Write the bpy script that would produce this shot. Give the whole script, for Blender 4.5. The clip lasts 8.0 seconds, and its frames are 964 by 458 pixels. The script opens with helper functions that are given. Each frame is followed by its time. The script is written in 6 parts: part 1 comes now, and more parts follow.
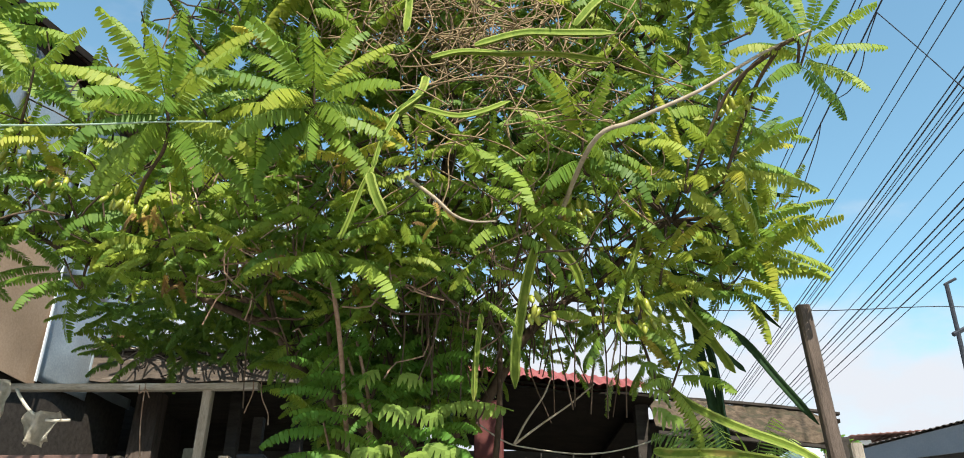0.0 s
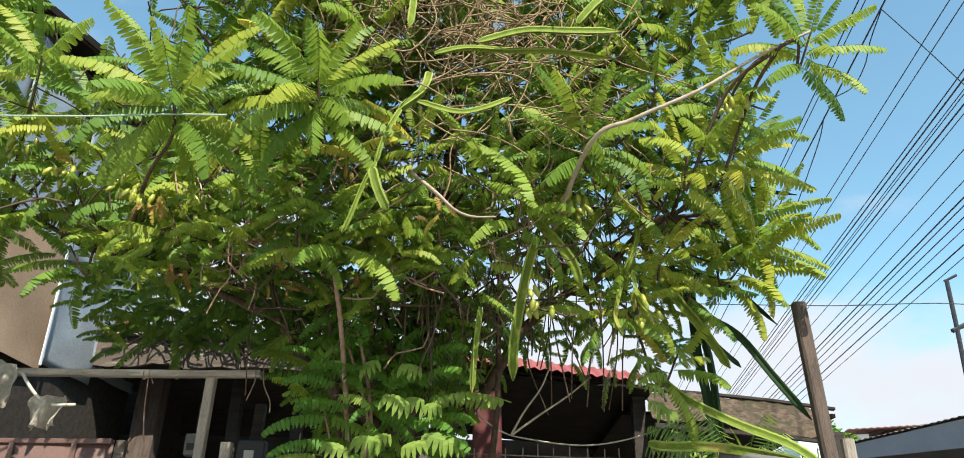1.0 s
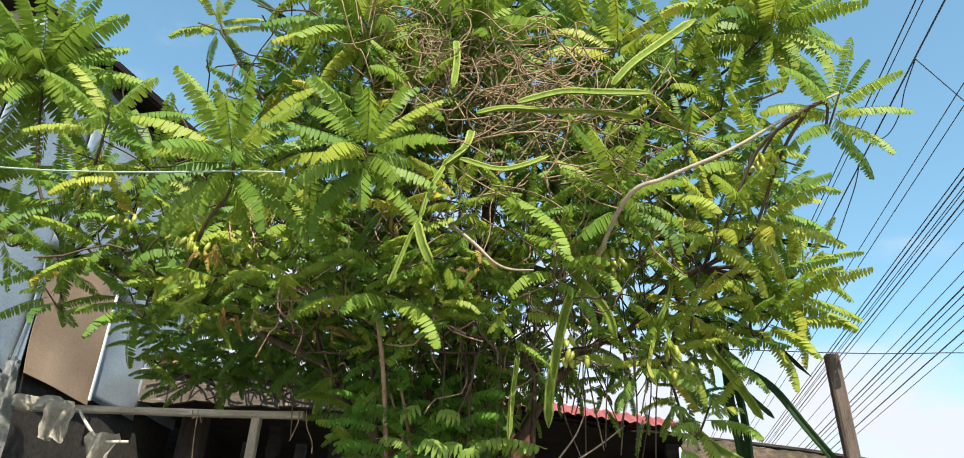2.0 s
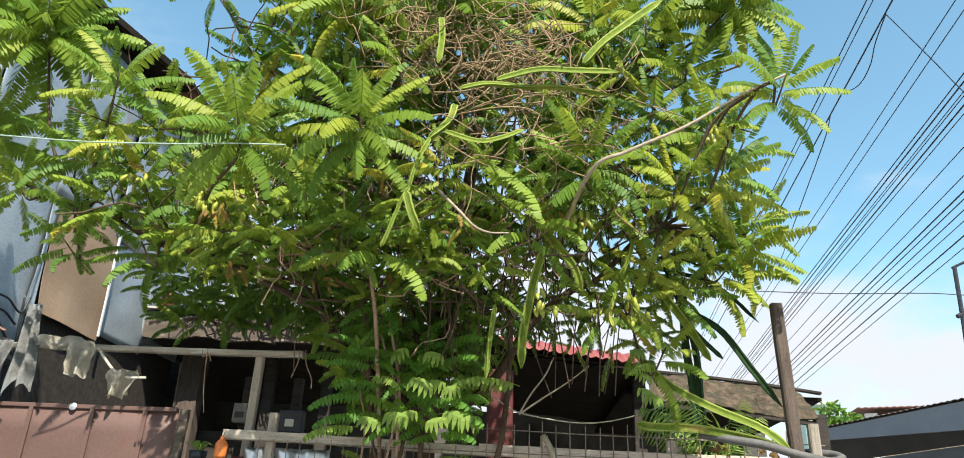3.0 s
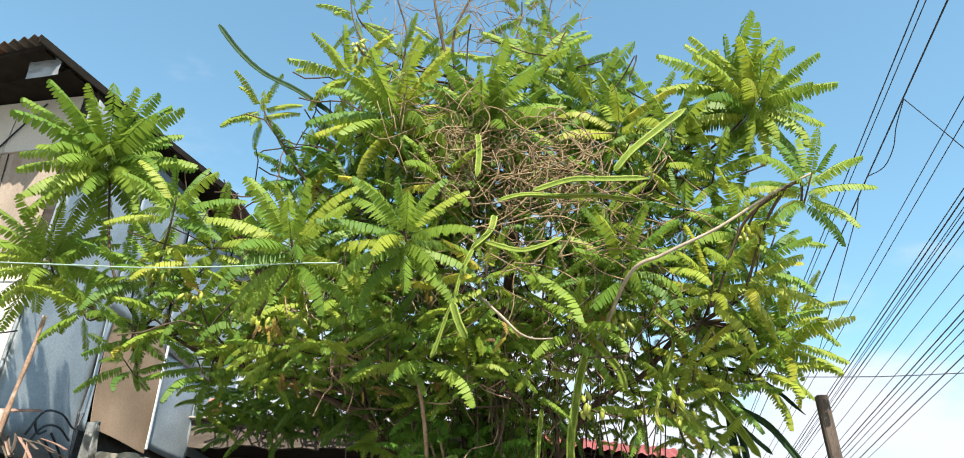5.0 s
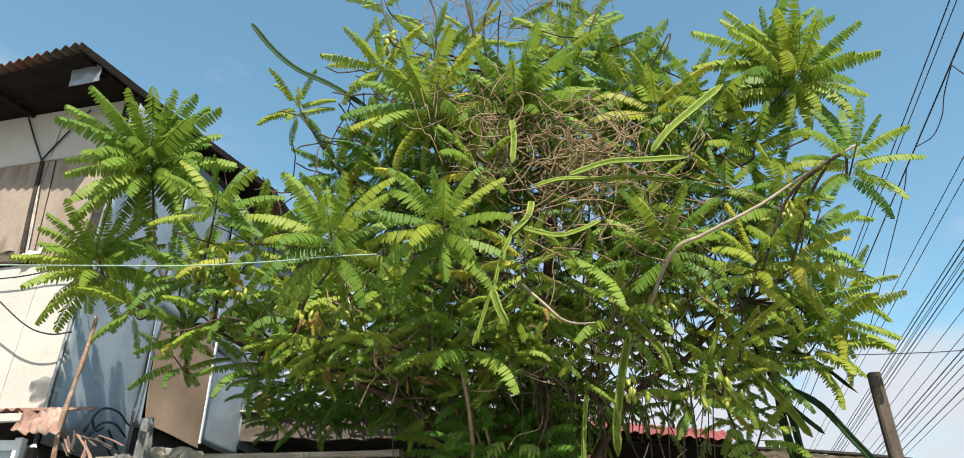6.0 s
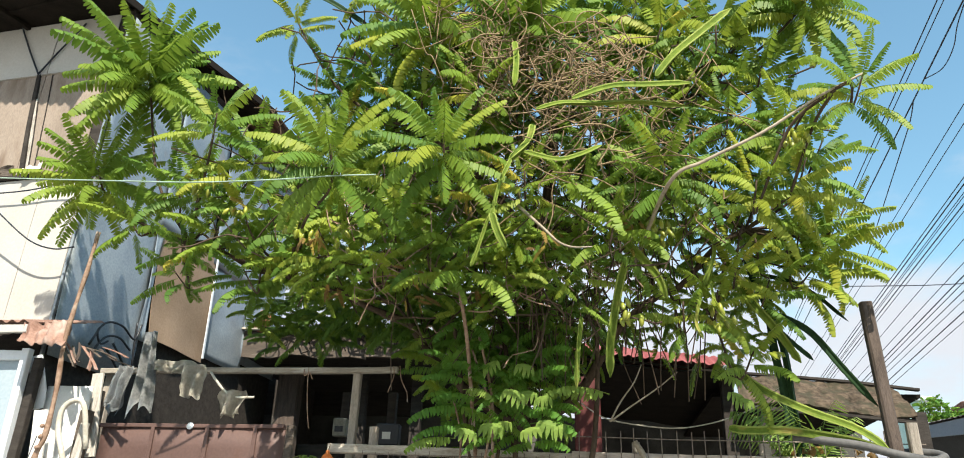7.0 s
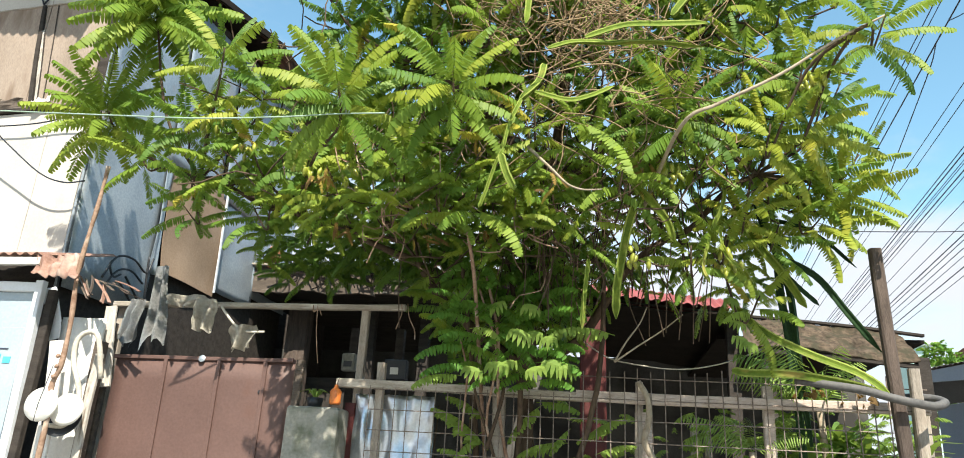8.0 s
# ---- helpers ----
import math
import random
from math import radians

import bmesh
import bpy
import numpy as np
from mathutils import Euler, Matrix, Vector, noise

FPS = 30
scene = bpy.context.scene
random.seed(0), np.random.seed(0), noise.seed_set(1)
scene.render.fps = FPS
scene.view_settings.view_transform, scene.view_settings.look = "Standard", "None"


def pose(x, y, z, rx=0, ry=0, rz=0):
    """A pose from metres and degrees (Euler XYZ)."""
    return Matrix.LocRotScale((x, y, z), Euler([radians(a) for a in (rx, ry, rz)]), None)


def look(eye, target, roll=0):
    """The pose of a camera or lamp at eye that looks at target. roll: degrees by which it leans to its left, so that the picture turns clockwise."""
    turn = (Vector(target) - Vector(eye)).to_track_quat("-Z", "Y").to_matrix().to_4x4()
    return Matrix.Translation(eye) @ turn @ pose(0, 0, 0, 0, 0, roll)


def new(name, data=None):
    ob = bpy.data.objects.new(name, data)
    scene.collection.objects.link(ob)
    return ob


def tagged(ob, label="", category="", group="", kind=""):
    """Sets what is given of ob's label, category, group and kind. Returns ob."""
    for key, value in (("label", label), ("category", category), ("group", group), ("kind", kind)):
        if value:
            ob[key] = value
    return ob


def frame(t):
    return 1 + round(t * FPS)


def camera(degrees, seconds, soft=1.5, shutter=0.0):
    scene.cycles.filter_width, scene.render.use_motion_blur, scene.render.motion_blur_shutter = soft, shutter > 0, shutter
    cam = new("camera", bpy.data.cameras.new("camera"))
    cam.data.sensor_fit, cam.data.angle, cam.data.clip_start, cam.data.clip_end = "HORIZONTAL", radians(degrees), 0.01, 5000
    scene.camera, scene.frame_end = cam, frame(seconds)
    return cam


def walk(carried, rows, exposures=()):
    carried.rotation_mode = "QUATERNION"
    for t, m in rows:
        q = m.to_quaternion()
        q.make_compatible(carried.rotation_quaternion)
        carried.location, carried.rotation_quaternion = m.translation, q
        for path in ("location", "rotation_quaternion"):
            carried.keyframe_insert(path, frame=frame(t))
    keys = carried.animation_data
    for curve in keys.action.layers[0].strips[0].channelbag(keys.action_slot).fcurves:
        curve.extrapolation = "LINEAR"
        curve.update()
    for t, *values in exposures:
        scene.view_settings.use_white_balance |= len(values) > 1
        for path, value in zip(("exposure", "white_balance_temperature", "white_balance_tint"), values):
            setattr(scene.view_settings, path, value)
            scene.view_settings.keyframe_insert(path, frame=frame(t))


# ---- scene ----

# ---------------------------------------------------------------- camera
cam = camera(64.4, 8.0, soft=0.95)
PATH = [
    (0, (0.041, 0.07, 1.402), (0.025, 1.856, 2.303), -0.0),
    (0.5, (0.042, 0.053, 1.405), (0.036, 1.838, 2.308), 0.2),
    (1, (0.049, 0.018, 1.402), (0.027, 1.817, 2.277), 0.9),
    (1.5, (0.044, -0.036, 1.392), (-0.071, 1.745, 2.293), 4.6),
    (2, (0.025, -0.136, 1.389), (-0.083, 1.614, 2.349), 2.8),
    (2.2, (-0.006, -0.24, 1.374), (-0.025, 1.565, 2.236), -0.6),
    (3.3, (0.083, -0.6, 1.342), (-0.004, 1.251, 2.094), 3.5),
    (3.5, (0.059, -0.615, 1.338), (-0.086, 1.254, 2.035), 1.8),
    (4, (0.002, -0.683, 1.322), (-0.139, 1.19, 2.008), 1.4),
    (4.5, (-0.002, -0.705, 1.332), (-0.109, 1.127, 2.127), 1.5),
    (5, (0.009, -0.725, 1.355), (-0.137, 0.995, 2.363), 1.4),
    (5.2, (-0.022, -0.685, 1.363), (-0.163, 0.983, 2.457), 0.4),
    (6.3, (0.021, -0.716, 1.35), (-0.246, 1.031, 2.286), 1.1),
    (6.5, (0.008, -0.676, 1.348), (-0.255, 1.081, 2.266), 1.2),
    (7, (0.02, -0.707, 1.333), (-0.237, 1.104, 2.143), 2.0),
    (7.5, (0.013, -0.661, 1.35), (-0.263, 1.193, 2.047), 3.1),
    (8, (0.026, -0.703, 1.346), (-0.258, 1.164, 2.006), 3.1),
]
walk(cam, [(t, look(eye, target, roll)) for t, eye, target, roll in PATH], exposures=[(0.0, 0.97), (2.0, 1.07), (3.5, 1.08), (5.0, 1.20), (6.5, 0.68), (7.0, 0.96), (8.0, 1.12)])

# ---------------------------------------------------------------- sky and sun
SUN_TO = Vector((0.27, -0.745, 0.955)).normalized()
world = bpy.data.worlds.new("sky")
scene.world = world
world.use_nodes = True
wn, wl = world.node_tree.nodes, world.node_tree.links
wn.clear()
w_out = wn.new("ShaderNodeOutputWorld")
w_bg = wn.new("ShaderNodeBackground")
w_bg.inputs["Strength"].default_value = 0.135
sky = wn.new("ShaderNodeTexSky")
sky.sky_type = "NISHITA"
sky.sun_disc = False
sky.sun_elevation = math.asin(SUN_TO.z)
sky.sun_rotation = math.atan2(SUN_TO.x, SUN_TO.y)
sky.air_density, sky.dust_density, sky.ozone_density = 1.15, 0.2, 0.0
w_co = wn.new("ShaderNodeTexCoord")
w_map = wn.new("ShaderNodeMapping")
w_map.inputs["Scale"].default_value = (1.6, 1.6, 3.6)
w_map.inputs["Location"].default_value = (0.35, 0.2, 0.1)
w_noise = wn.new("ShaderNodeTexNoise")
w_noise.inputs["Scale"].default_value = 2.3
w_noise.inputs["Detail"].default_value = 9.0
w_noise.inputs["Roughness"].default_value = 0.55
w_sep = wn.new("ShaderNodeSeparateXYZ")
# clouds lie thick near the horizon and thin out higher up
w_low = wn.new("ShaderNodeMapRange")
w_low.inputs["From Min"].default_value = 0.36
w_low.inputs["From Max"].default_value = 0.60
w_low.inputs["To Min"].default_value = 0.30
w_low.inputs["To Max"].default_value = -0.16
w_add = wn.new("ShaderNodeMath")
w_add.operation = "ADD"
w_ramp = wn.new("ShaderNodeMapRange")
w_ramp.interpolation_type = "SMOOTHSTEP"
w_ramp.inputs["From Min"].default_value = 0.53
w_ramp.inputs["From Max"].default_value = 0.82
w_mix = wn.new("ShaderNodeMixRGB")
w_mix.inputs[2].default_value = (3.15, 3.3, 3.55, 1)
wl.new(w_co.outputs["Generated"], w_map.inputs["Vector"])
wl.new(w_map.outputs["Vector"], w_noise.inputs["Vector"])
wl.new(w_co.outputs["Generated"], w_sep.inputs[0])
# the bank stands higher towards the west
w_bank = wn.new("ShaderNodeMath")
w_bank.operation = "MULTIPLY_ADD"
w_bank.inputs[1].default_value = 0.20
wl.new(w_sep.outputs["X"], w_bank.inputs[0])
wl.new(w_sep.outputs["Z"], w_bank.inputs[2])
wl.new(w_bank.outputs[0], w_low.inputs["Value"])
wl.new(w_noise.outputs["Fac"], w_add.inputs[0])
wl.new(w_low.outputs["Result"], w_add.inputs[1])
wl.new(w_add.outputs[0], w_ramp.inputs["Value"])
wl.new(w_ramp.outputs["Result"], w_mix.inputs[0])
w_tint = wn.new("ShaderNodeMixRGB")
w_tint.blend_type = "MULTIPLY"
w_tint.inputs[0].default_value = 1.0
w_tint.inputs[2].default_value = (0.76, 0.98, 0.90, 1)
wl.new(sky.outputs[0], w_tint.inputs[1])
wl.new(w_tint.outputs[0], w_mix.inputs[1])
wl.new(w_mix.outputs[0], w_bg.inputs["Color"])
wl.new(w_bg.outputs[0], w_out.inputs["Surface"])

sun_data = bpy.data.lights.new("sun", "SUN")
sun_data.energy, sun_data.angle, sun_data.color = 5.0, radians(0.55), (1.0, 0.93, 0.80)
sun = new("sun", sun_data)
sun.matrix_world = look(SUN_TO * 30, (0, 0, 0))

# ---------------------------------------------------------------- materials
def node_mat(name):
    m = bpy.data.materials.new(name)
    m.use_nodes = True
    nt = m.node_tree
    return m, nt.nodes, nt.links, nt.nodes["Principled BSDF"]


def ramp_node(n, stops):
    r = n.new("ShaderNodeValToRGB")
    el = r.color_ramp.elements
    while len(el) < len(stops):
        el.new(0.5)
    for e, (p, c) in zip(el, stops):
        e.position, e.color = p, (*c, 1)
    return r


def surface(name, dark, light, scale=6.0, rough=0.8, metal=0.0, bump=0.3, fine=60.0, stretch=(1, 1, 1),
            stain=None, stain_at=0.6, stain_scale=1.5, piece=0.0, gloss=0.5):
    """A worn surface: broad mottling, fine grain, stains of another colour, relief."""
    m, n, l, p = node_mat(name)
    co = n.new("ShaderNodeTexCoord")
    mp = n.new("ShaderNodeMapping")
    mp.inputs["Scale"].default_value = stretch
    l.new(co.outputs["Object"], mp.inputs["Vector"])
    broad = n.new("ShaderNodeTexNoise")
    broad.inputs["Scale"].default_value, broad.inputs["Detail"].default_value = scale, 6.0
    grain = n.new("ShaderNodeTexNoise")
    grain.inputs["Scale"].default_value, grain.inputs["Detail"].default_value = fine, 4.0
    l.new(mp.outputs["Vector"], broad.inputs["Vector"])
    l.new(mp.outputs["Vector"], grain.inputs["Vector"])
    mixf = n.new("ShaderNodeMath")
    mixf.operation = "MULTIPLY_ADD"
    mixf.inputs[1].default_value = 0.45
    l.new(grain.outputs["Fac"], mixf.inputs[0])
    half = n.new("ShaderNodeMath")
    half.operation = "MULTIPLY"
    half.inputs[1].default_value = 0.6
    l.new(broad.outputs["Fac"], half.inputs[0])
    l.new(half.outputs[0], mixf.inputs[2])
    r = ramp_node(n, [(0.32, dark), (0.72, light)])
    l.new(mixf.outputs[0], r.inputs["Fac"])
    col = r.outputs["Color"]
    if stain:
        st = n.new("ShaderNodeTexNoise")
        st.inputs["Scale"].default_value, st.inputs["Detail"].default_value = stain_scale, 8.0
        l.new(mp.outputs["Vector"], st.inputs["Vector"])
        sr = n.new("ShaderNodeMapRange")
        sr.inputs["From Min"].default_value, sr.inputs["From Max"].default_value = stain_at - 0.05, stain_at + 0.08
        l.new(st.outputs["Fac"], sr.inputs["Value"])
        mx = n.new("ShaderNodeMixRGB")
        mx.inputs[2].default_value = (*stain, 1)
        l.new(sr.outputs["Result"], mx.inputs[0])
        l.new(col, mx.inputs[1])
        col = mx.outputs[0]
    if piece:
        oi = n.new("ShaderNodeObjectInfo")
        br = n.new("ShaderNodeMapRange")
        br.inputs["To Min"].default_value, br.inputs["To Max"].default_value = 1 - piece, 1 + piece
        l.new(oi.outputs["Random"], br.inputs["Value"])
        hs = n.new("ShaderNodeHueSaturation")
        l.new(br.outputs["Result"], hs.inputs["Value"])
        l.new(col, hs.inputs["Color"])
        col = hs.outputs["Color"]
    l.new(col, p.inputs["Base Color"])
    p.inputs["Roughness"].default_value, p.inputs["Metallic"].default_value = rough, metal
    p.inputs["Specular IOR Level"].default_value = gloss
    b = n.new("ShaderNodeBump")
    b.inputs["Strength"].default_value, b.inputs["Distance"].default_value = bump, 0.01
    l.new(mixf.outputs[0], b.inputs["Height"])
    l.new(b.outputs["Normal"], p.inputs["Normal"])
    return m


def leaf_material(name, stops, joined, gloss=0.52, through_light=0.36, glow_tint=(0.34, 0.46, 0.055)):
    """Leaf green that varies leaf by leaf; thin enough to let some light through."""
    m, n, l, p = node_mat(name)
    if joined:
        # Tone per leaf: natural variation, plus lower values for leaves in shade.
        at = n.new("ShaderNodeAttribute")
        at.attribute_name = "leaf_age_shade"
        fac = at.outputs["Fac"]
    else:
        spread = n.new("ShaderNodeMapRange")
        spread.inputs["To Min"].default_value, spread.inputs["To Max"].default_value = 0.12, 0.66
        l.new(n.new("ShaderNodeObjectInfo").outputs["Random"], spread.inputs["Value"])
        fac = spread.outputs["Result"]
    r = ramp_node(n, stops)
    isl = n.new("ShaderNodeNewGeometry")
    wob = n.new("ShaderNodeMath")
    wob.operation = "MULTIPLY_ADD"
    wob.inputs[1].default_value = 0.10
    l.new(isl.outputs["Random Per Island"], wob.inputs[0])
    l.new(fac, wob.inputs[2])
    l.new(wob.outputs[0], r.inputs["Fac"])
    nz = n.new("ShaderNodeTexNoise")
    nz.inputs["Scale"].default_value = 35.0
    hs = n.new("ShaderNodeHueSaturation")
    mr = n.new("ShaderNodeMapRange")
    mr.inputs["To Min"].default_value, mr.inputs["To Max"].default_value = 0.7, 1.3
    l.new(nz.outputs["Fac"], mr.inputs["Value"])
    l.new(mr.outputs["Result"], hs.inputs["Value"])
    l.new(r.outputs["Color"], hs.inputs["Color"])
    l.new(hs.outputs["Color"], p.inputs["Base Color"])
    p.inputs["Roughness"].default_value = gloss
    p.inputs["Specular IOR Level"].default_value = 0.22
    tr = n.new("ShaderNodeBsdfTranslucent")
    tc = n.new("ShaderNodeMixRGB")
    tc.inputs[0].default_value = 0.55
    tc.inputs[2].default_value = (*glow_tint, 1)
    l.new(hs.outputs["Color"], tc.inputs[1])
    l.new(tc.outputs[0], tr.inputs["Color"])
    ms = n.new("ShaderNodeMixShader")
    ms.inputs[0].default_value = through_light
    l.new(p.outputs[0], ms.inputs[1])
    l.new(tr.outputs[0], ms.inputs[2])
    l.new(ms.outputs[0], n["Material Output"].inputs["Surface"])
    return m


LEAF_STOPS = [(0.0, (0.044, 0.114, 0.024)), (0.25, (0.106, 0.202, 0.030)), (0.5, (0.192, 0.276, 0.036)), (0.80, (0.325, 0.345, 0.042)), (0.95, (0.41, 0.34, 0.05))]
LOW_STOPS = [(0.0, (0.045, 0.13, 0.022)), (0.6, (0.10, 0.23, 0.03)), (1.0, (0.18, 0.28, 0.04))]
YARD_STOPS = [(0.0, (0.075, 0.155, 0.035)), (0.6, (0.17, 0.26, 0.05)), (1.0, (0.21, 0.30, 0.06))]
m_leaf = leaf_material("leaf", LEAF_STOPS, False)
m_leaf_mass = leaf_material("leaf_mass", LEAF_STOPS, True)
m_dead_leaf = leaf_material("dead_leaf", [(0.0, (0.13, 0.08, 0.035)), (0.6, (0.27, 0.175, 0.05)), (1.0, (0.38, 0.30, 0.06))], True, 0.7, 0.25, (0.4, 0.24, 0.05))
m_low_leaf = leaf_material("low_leaf", LOW_STOPS, True, 0.55)
m_yard_leaf = leaf_material("yard_leaf", YARD_STOPS, True, 0.68)
m_bark = surface("bark", (0.035, 0.025, 0.018), (0.125, 0.09, 0.062), 9, 0.9, bump=0.7, stretch=(1, 1, 0.4), gloss=0.12)
m_twig = surface("pale_bark", (0.20, 0.16, 0.11), (0.40, 0.34, 0.26), 14, 0.85, bump=0.5, gloss=0.12)
m_dry = surface("dry_vine", (0.125, 0.083, 0.046), (0.37, 0.275, 0.165), 10, 0.9, bump=0.2, gloss=0.12)
m_cactus = surface("cactus_skin", (0.06, 0.105, 0.014), (0.16, 0.215, 0.03), 7, 0.8, bump=0.3, stain=(0.24, 0.21, 0.055), stain_at=0.64, stain_scale=5, piece=0.2, gloss=0.12)
m_cactus_edge = surface("cactus_rib_edge", (0.13, 0.18, 0.03), (0.27, 0.31, 0.075), 9, 0.7, bump=0.1, gloss=0.12)
# Near-black green skin for the darker stems.
m_cactus_dark = surface("dark_cactus_skin", (0.010, 0.028, 0.012), (0.030, 0.065, 0.024), 7, 0.6, bump=0.3, gloss=0.12)
m_fruit = surface("fruit_skin", (0.15, 0.20, 0.025), (0.30, 0.31, 0.04), 10, 0.35, bump=0.1, piece=0.2)
m_wood = surface("weathered_wood", (0.17, 0.14, 0.11), (0.42, 0.37, 0.31), 5, 0.9, bump=0.6, fine=45, stretch=(6, 6, 1), piece=0.2)
m_wood_h = surface("weathered_board", (0.19, 0.16, 0.125), (0.48, 0.43, 0.36), 5, 0.9, bump=0.6, fine=45, stretch=(1, 6, 6), stain=(0.62, 0.58, 0.52), stain_at=0.66, stain_scale=3, piece=0.2)
m_rail_pale = surface("bleached_board", (0.30, 0.24, 0.20), (0.60, 0.51, 0.44), 5, 0.9, bump=0.6, fine=45, stretch=(1, 6, 6), stain=(0.22, 0.17, 0.14), stain_at=0.64, stain_scale=5)
# Plaster halved in tone to carry the shade of shed and porch.
m_shaded_wall = surface("shaded_plaster", (0.045, 0.043, 0.04), (0.105, 0.10, 0.09), 3, 0.95, bump=0.3, stain=(0.03, 0.028, 0.025), stain_at=0.55, stain_scale=1.6)
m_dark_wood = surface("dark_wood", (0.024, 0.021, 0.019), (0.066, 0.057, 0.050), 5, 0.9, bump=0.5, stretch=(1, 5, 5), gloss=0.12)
m_gate = surface("brown_gate_paint", (0.078, 0.042, 0.034), (0.122, 0.069, 0.057), 3, 0.6, bump=0.15, stain=(0.10, 0.045, 0.03), stain_at=0.67, stain_scale=2.2)
m_chalky = surface("chalky_wood", (0.30, 0.27, 0.235), (0.62, 0.58, 0.52), 6, 0.95, bump=0.7, fine=45, stretch=(6, 6, 1), stain=(0.16, 0.13, 0.10), stain_at=0.62, stain_scale=5)
# Near-black that puts the shade under eaves and ceilings into the colour.
m_shade_black = surface("shade_black", (0.008, 0.007, 0.006), (0.024, 0.019, 0.015), 8, 0.95, bump=0.3, gloss=0.12)
m_fascia = surface("roof_edge_wood", (0.04, 0.032, 0.026), (0.14, 0.108, 0.083), 5, 0.9, bump=0.6, fine=45, stretch=(1, 6, 6), stain=(0.38, 0.34, 0.29), stain_at=0.68, stain_scale=4)
m_galv = surface("galvanized_sheet", (0.20, 0.24, 0.275), (0.37, 0.415, 0.45), 3, 0.42, 0.4, bump=0.1, stain=(0.30, 0.22, 0.16), stain_at=0.70, stain_scale=2.0)
m_shiny = surface("crumpled_bright_sheet", (0.45, 0.49, 0.54), (0.72, 0.76, 0.80), 4, 0.3, 0.85, bump=0.2, stain=(0.32, 0.30, 0.28), stain_at=0.66, stain_scale=4)
m_panel = surface("brown_plywood", (0.20, 0.135, 0.085), (0.31, 0.22, 0.15), 3, 0.85, bump=0.15, stain=(0.14, 0.09, 0.06), stain_at=0.68)
m_white = surface("white_wall_board", (0.40, 0.38, 0.345), (0.53, 0.51, 0.47), 2, 0.8, bump=0.08, stain=(0.44, 0.40, 0.34), stain_at=0.66, stain_scale=2.5)
m_cream = surface("stained_board", (0.20, 0.155, 0.12), (0.38, 0.31, 0.25), 2.2, 0.85, bump=0.12, stretch=(2, 1, 0.6), stain=(0.17, 0.12, 0.085), stain_at=0.56, stain_scale=2.2)
m_roof_dark = surface("old_roof_iron", (0.06, 0.05, 0.045), (0.18, 0.15, 0.13), 5, 0.75, 0.3, bump=0.3, stain=(0.16, 0.08, 0.05), stain_at=0.55)
m_rust = surface("rusty_iron", (0.17, 0.085, 0.06), (0.38, 0.24, 0.185), 7, 0.85, 0.2, bump=0.4, stain=(0.42, 0.33, 0.28), stain_at=0.62, stain_scale=4)
m_pole = surface("pole_bark", (0.15, 0.085, 0.055), (0.38, 0.27, 0.20), 16, 0.9, bump=0.6, stain=(0.5, 0.42, 0.34), stain_at=0.62, stain_scale=9, gloss=0.12)
m_old_post = surface("old_post_wood", (0.038, 0.027, 0.022), (0.125, 0.094, 0.076), 6, 0.95, bump=0.8, fine=45, stretch=(6, 6, 1))
m_red_roof = surface("red_roof_paint", (0.19, 0.034, 0.028), (0.29, 0.075, 0.062), 4, 0.6, bump=0.1, stain=(0.55, 0.3, 0.25), stain_at=0.66)
m_red = surface("red_paint", (0.055, 0.007, 0.006), (0.105, 0.014, 0.011), 6, 0.6, bump=0.1)
m_moss_roof = surface("mossy_roof", (0.020, 0.015, 0.011), (0.14, 0.105, 0.075), 16, 0.95, bump=1.0, fine=38, stain=(0.05, 0.045, 0.03), stain_at=0.52, stain_scale=9, gloss=0.1)
m_concrete = surface("concrete", (0.19, 0.185, 0.155), (0.36, 0.35, 0.30), 5, 0.95, bump=0.4, stain=(0.10, 0.11, 0.07), stain_at=0.56, stain_scale=5)
# Tone raised so that the ground bounces light into crown and porch.
m_ground = surface("ground", (0.165, 0.155, 0.135), (0.31, 0.295, 0.265), 1.2, 0.95, bump=0.4)
m_wire = surface("rusty_wire", (0.12, 0.09, 0.07), (0.30, 0.25, 0.21), 30, 0.7, 0.4, bump=0.1)
m_cable = surface("cable", (0.016, 0.019, 0.026), (0.05, 0.057, 0.07), 20, 0.6, bump=0.05, gloss=0.12)
m_line = surface("green_line", (0.22, 0.32, 0.24), (0.34, 0.44, 0.36), 20, 0.5, bump=0.05)
m_hose = surface("grey_hose", (0.05, 0.05, 0.05), (0.12, 0.115, 0.11), 12, 0.75, bump=0.2)
m_cloth = surface("faded_cloth", (0.16, 0.17, 0.175), (0.44, 0.44, 0.42), 6, 0.95, bump=0.5, stain=(0.22, 0.27, 0.32), stain_at=0.58)
m_pale_cloth = surface("pale_cloth", (0.34, 0.31, 0.25), (0.62, 0.58, 0.50), 8, 0.95, bump=0.5)
m_plastic = surface("orange_plastic", (0.50, 0.13, 0.025), (0.64, 0.20, 0.04), 8, 0.4, bump=0.05)
m_clay = surface("clay_pot", (0.34, 0.13, 0.07), (0.50, 0.22, 0.13), 10, 0.8, bump=0.3)
m_blue_house = surface("pale_blue_wall", (0.115, 0.145, 0.18), (0.165, 0.195, 0.235), 2, 0.85, bump=0.1)
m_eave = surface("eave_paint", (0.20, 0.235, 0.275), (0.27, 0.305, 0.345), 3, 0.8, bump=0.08)
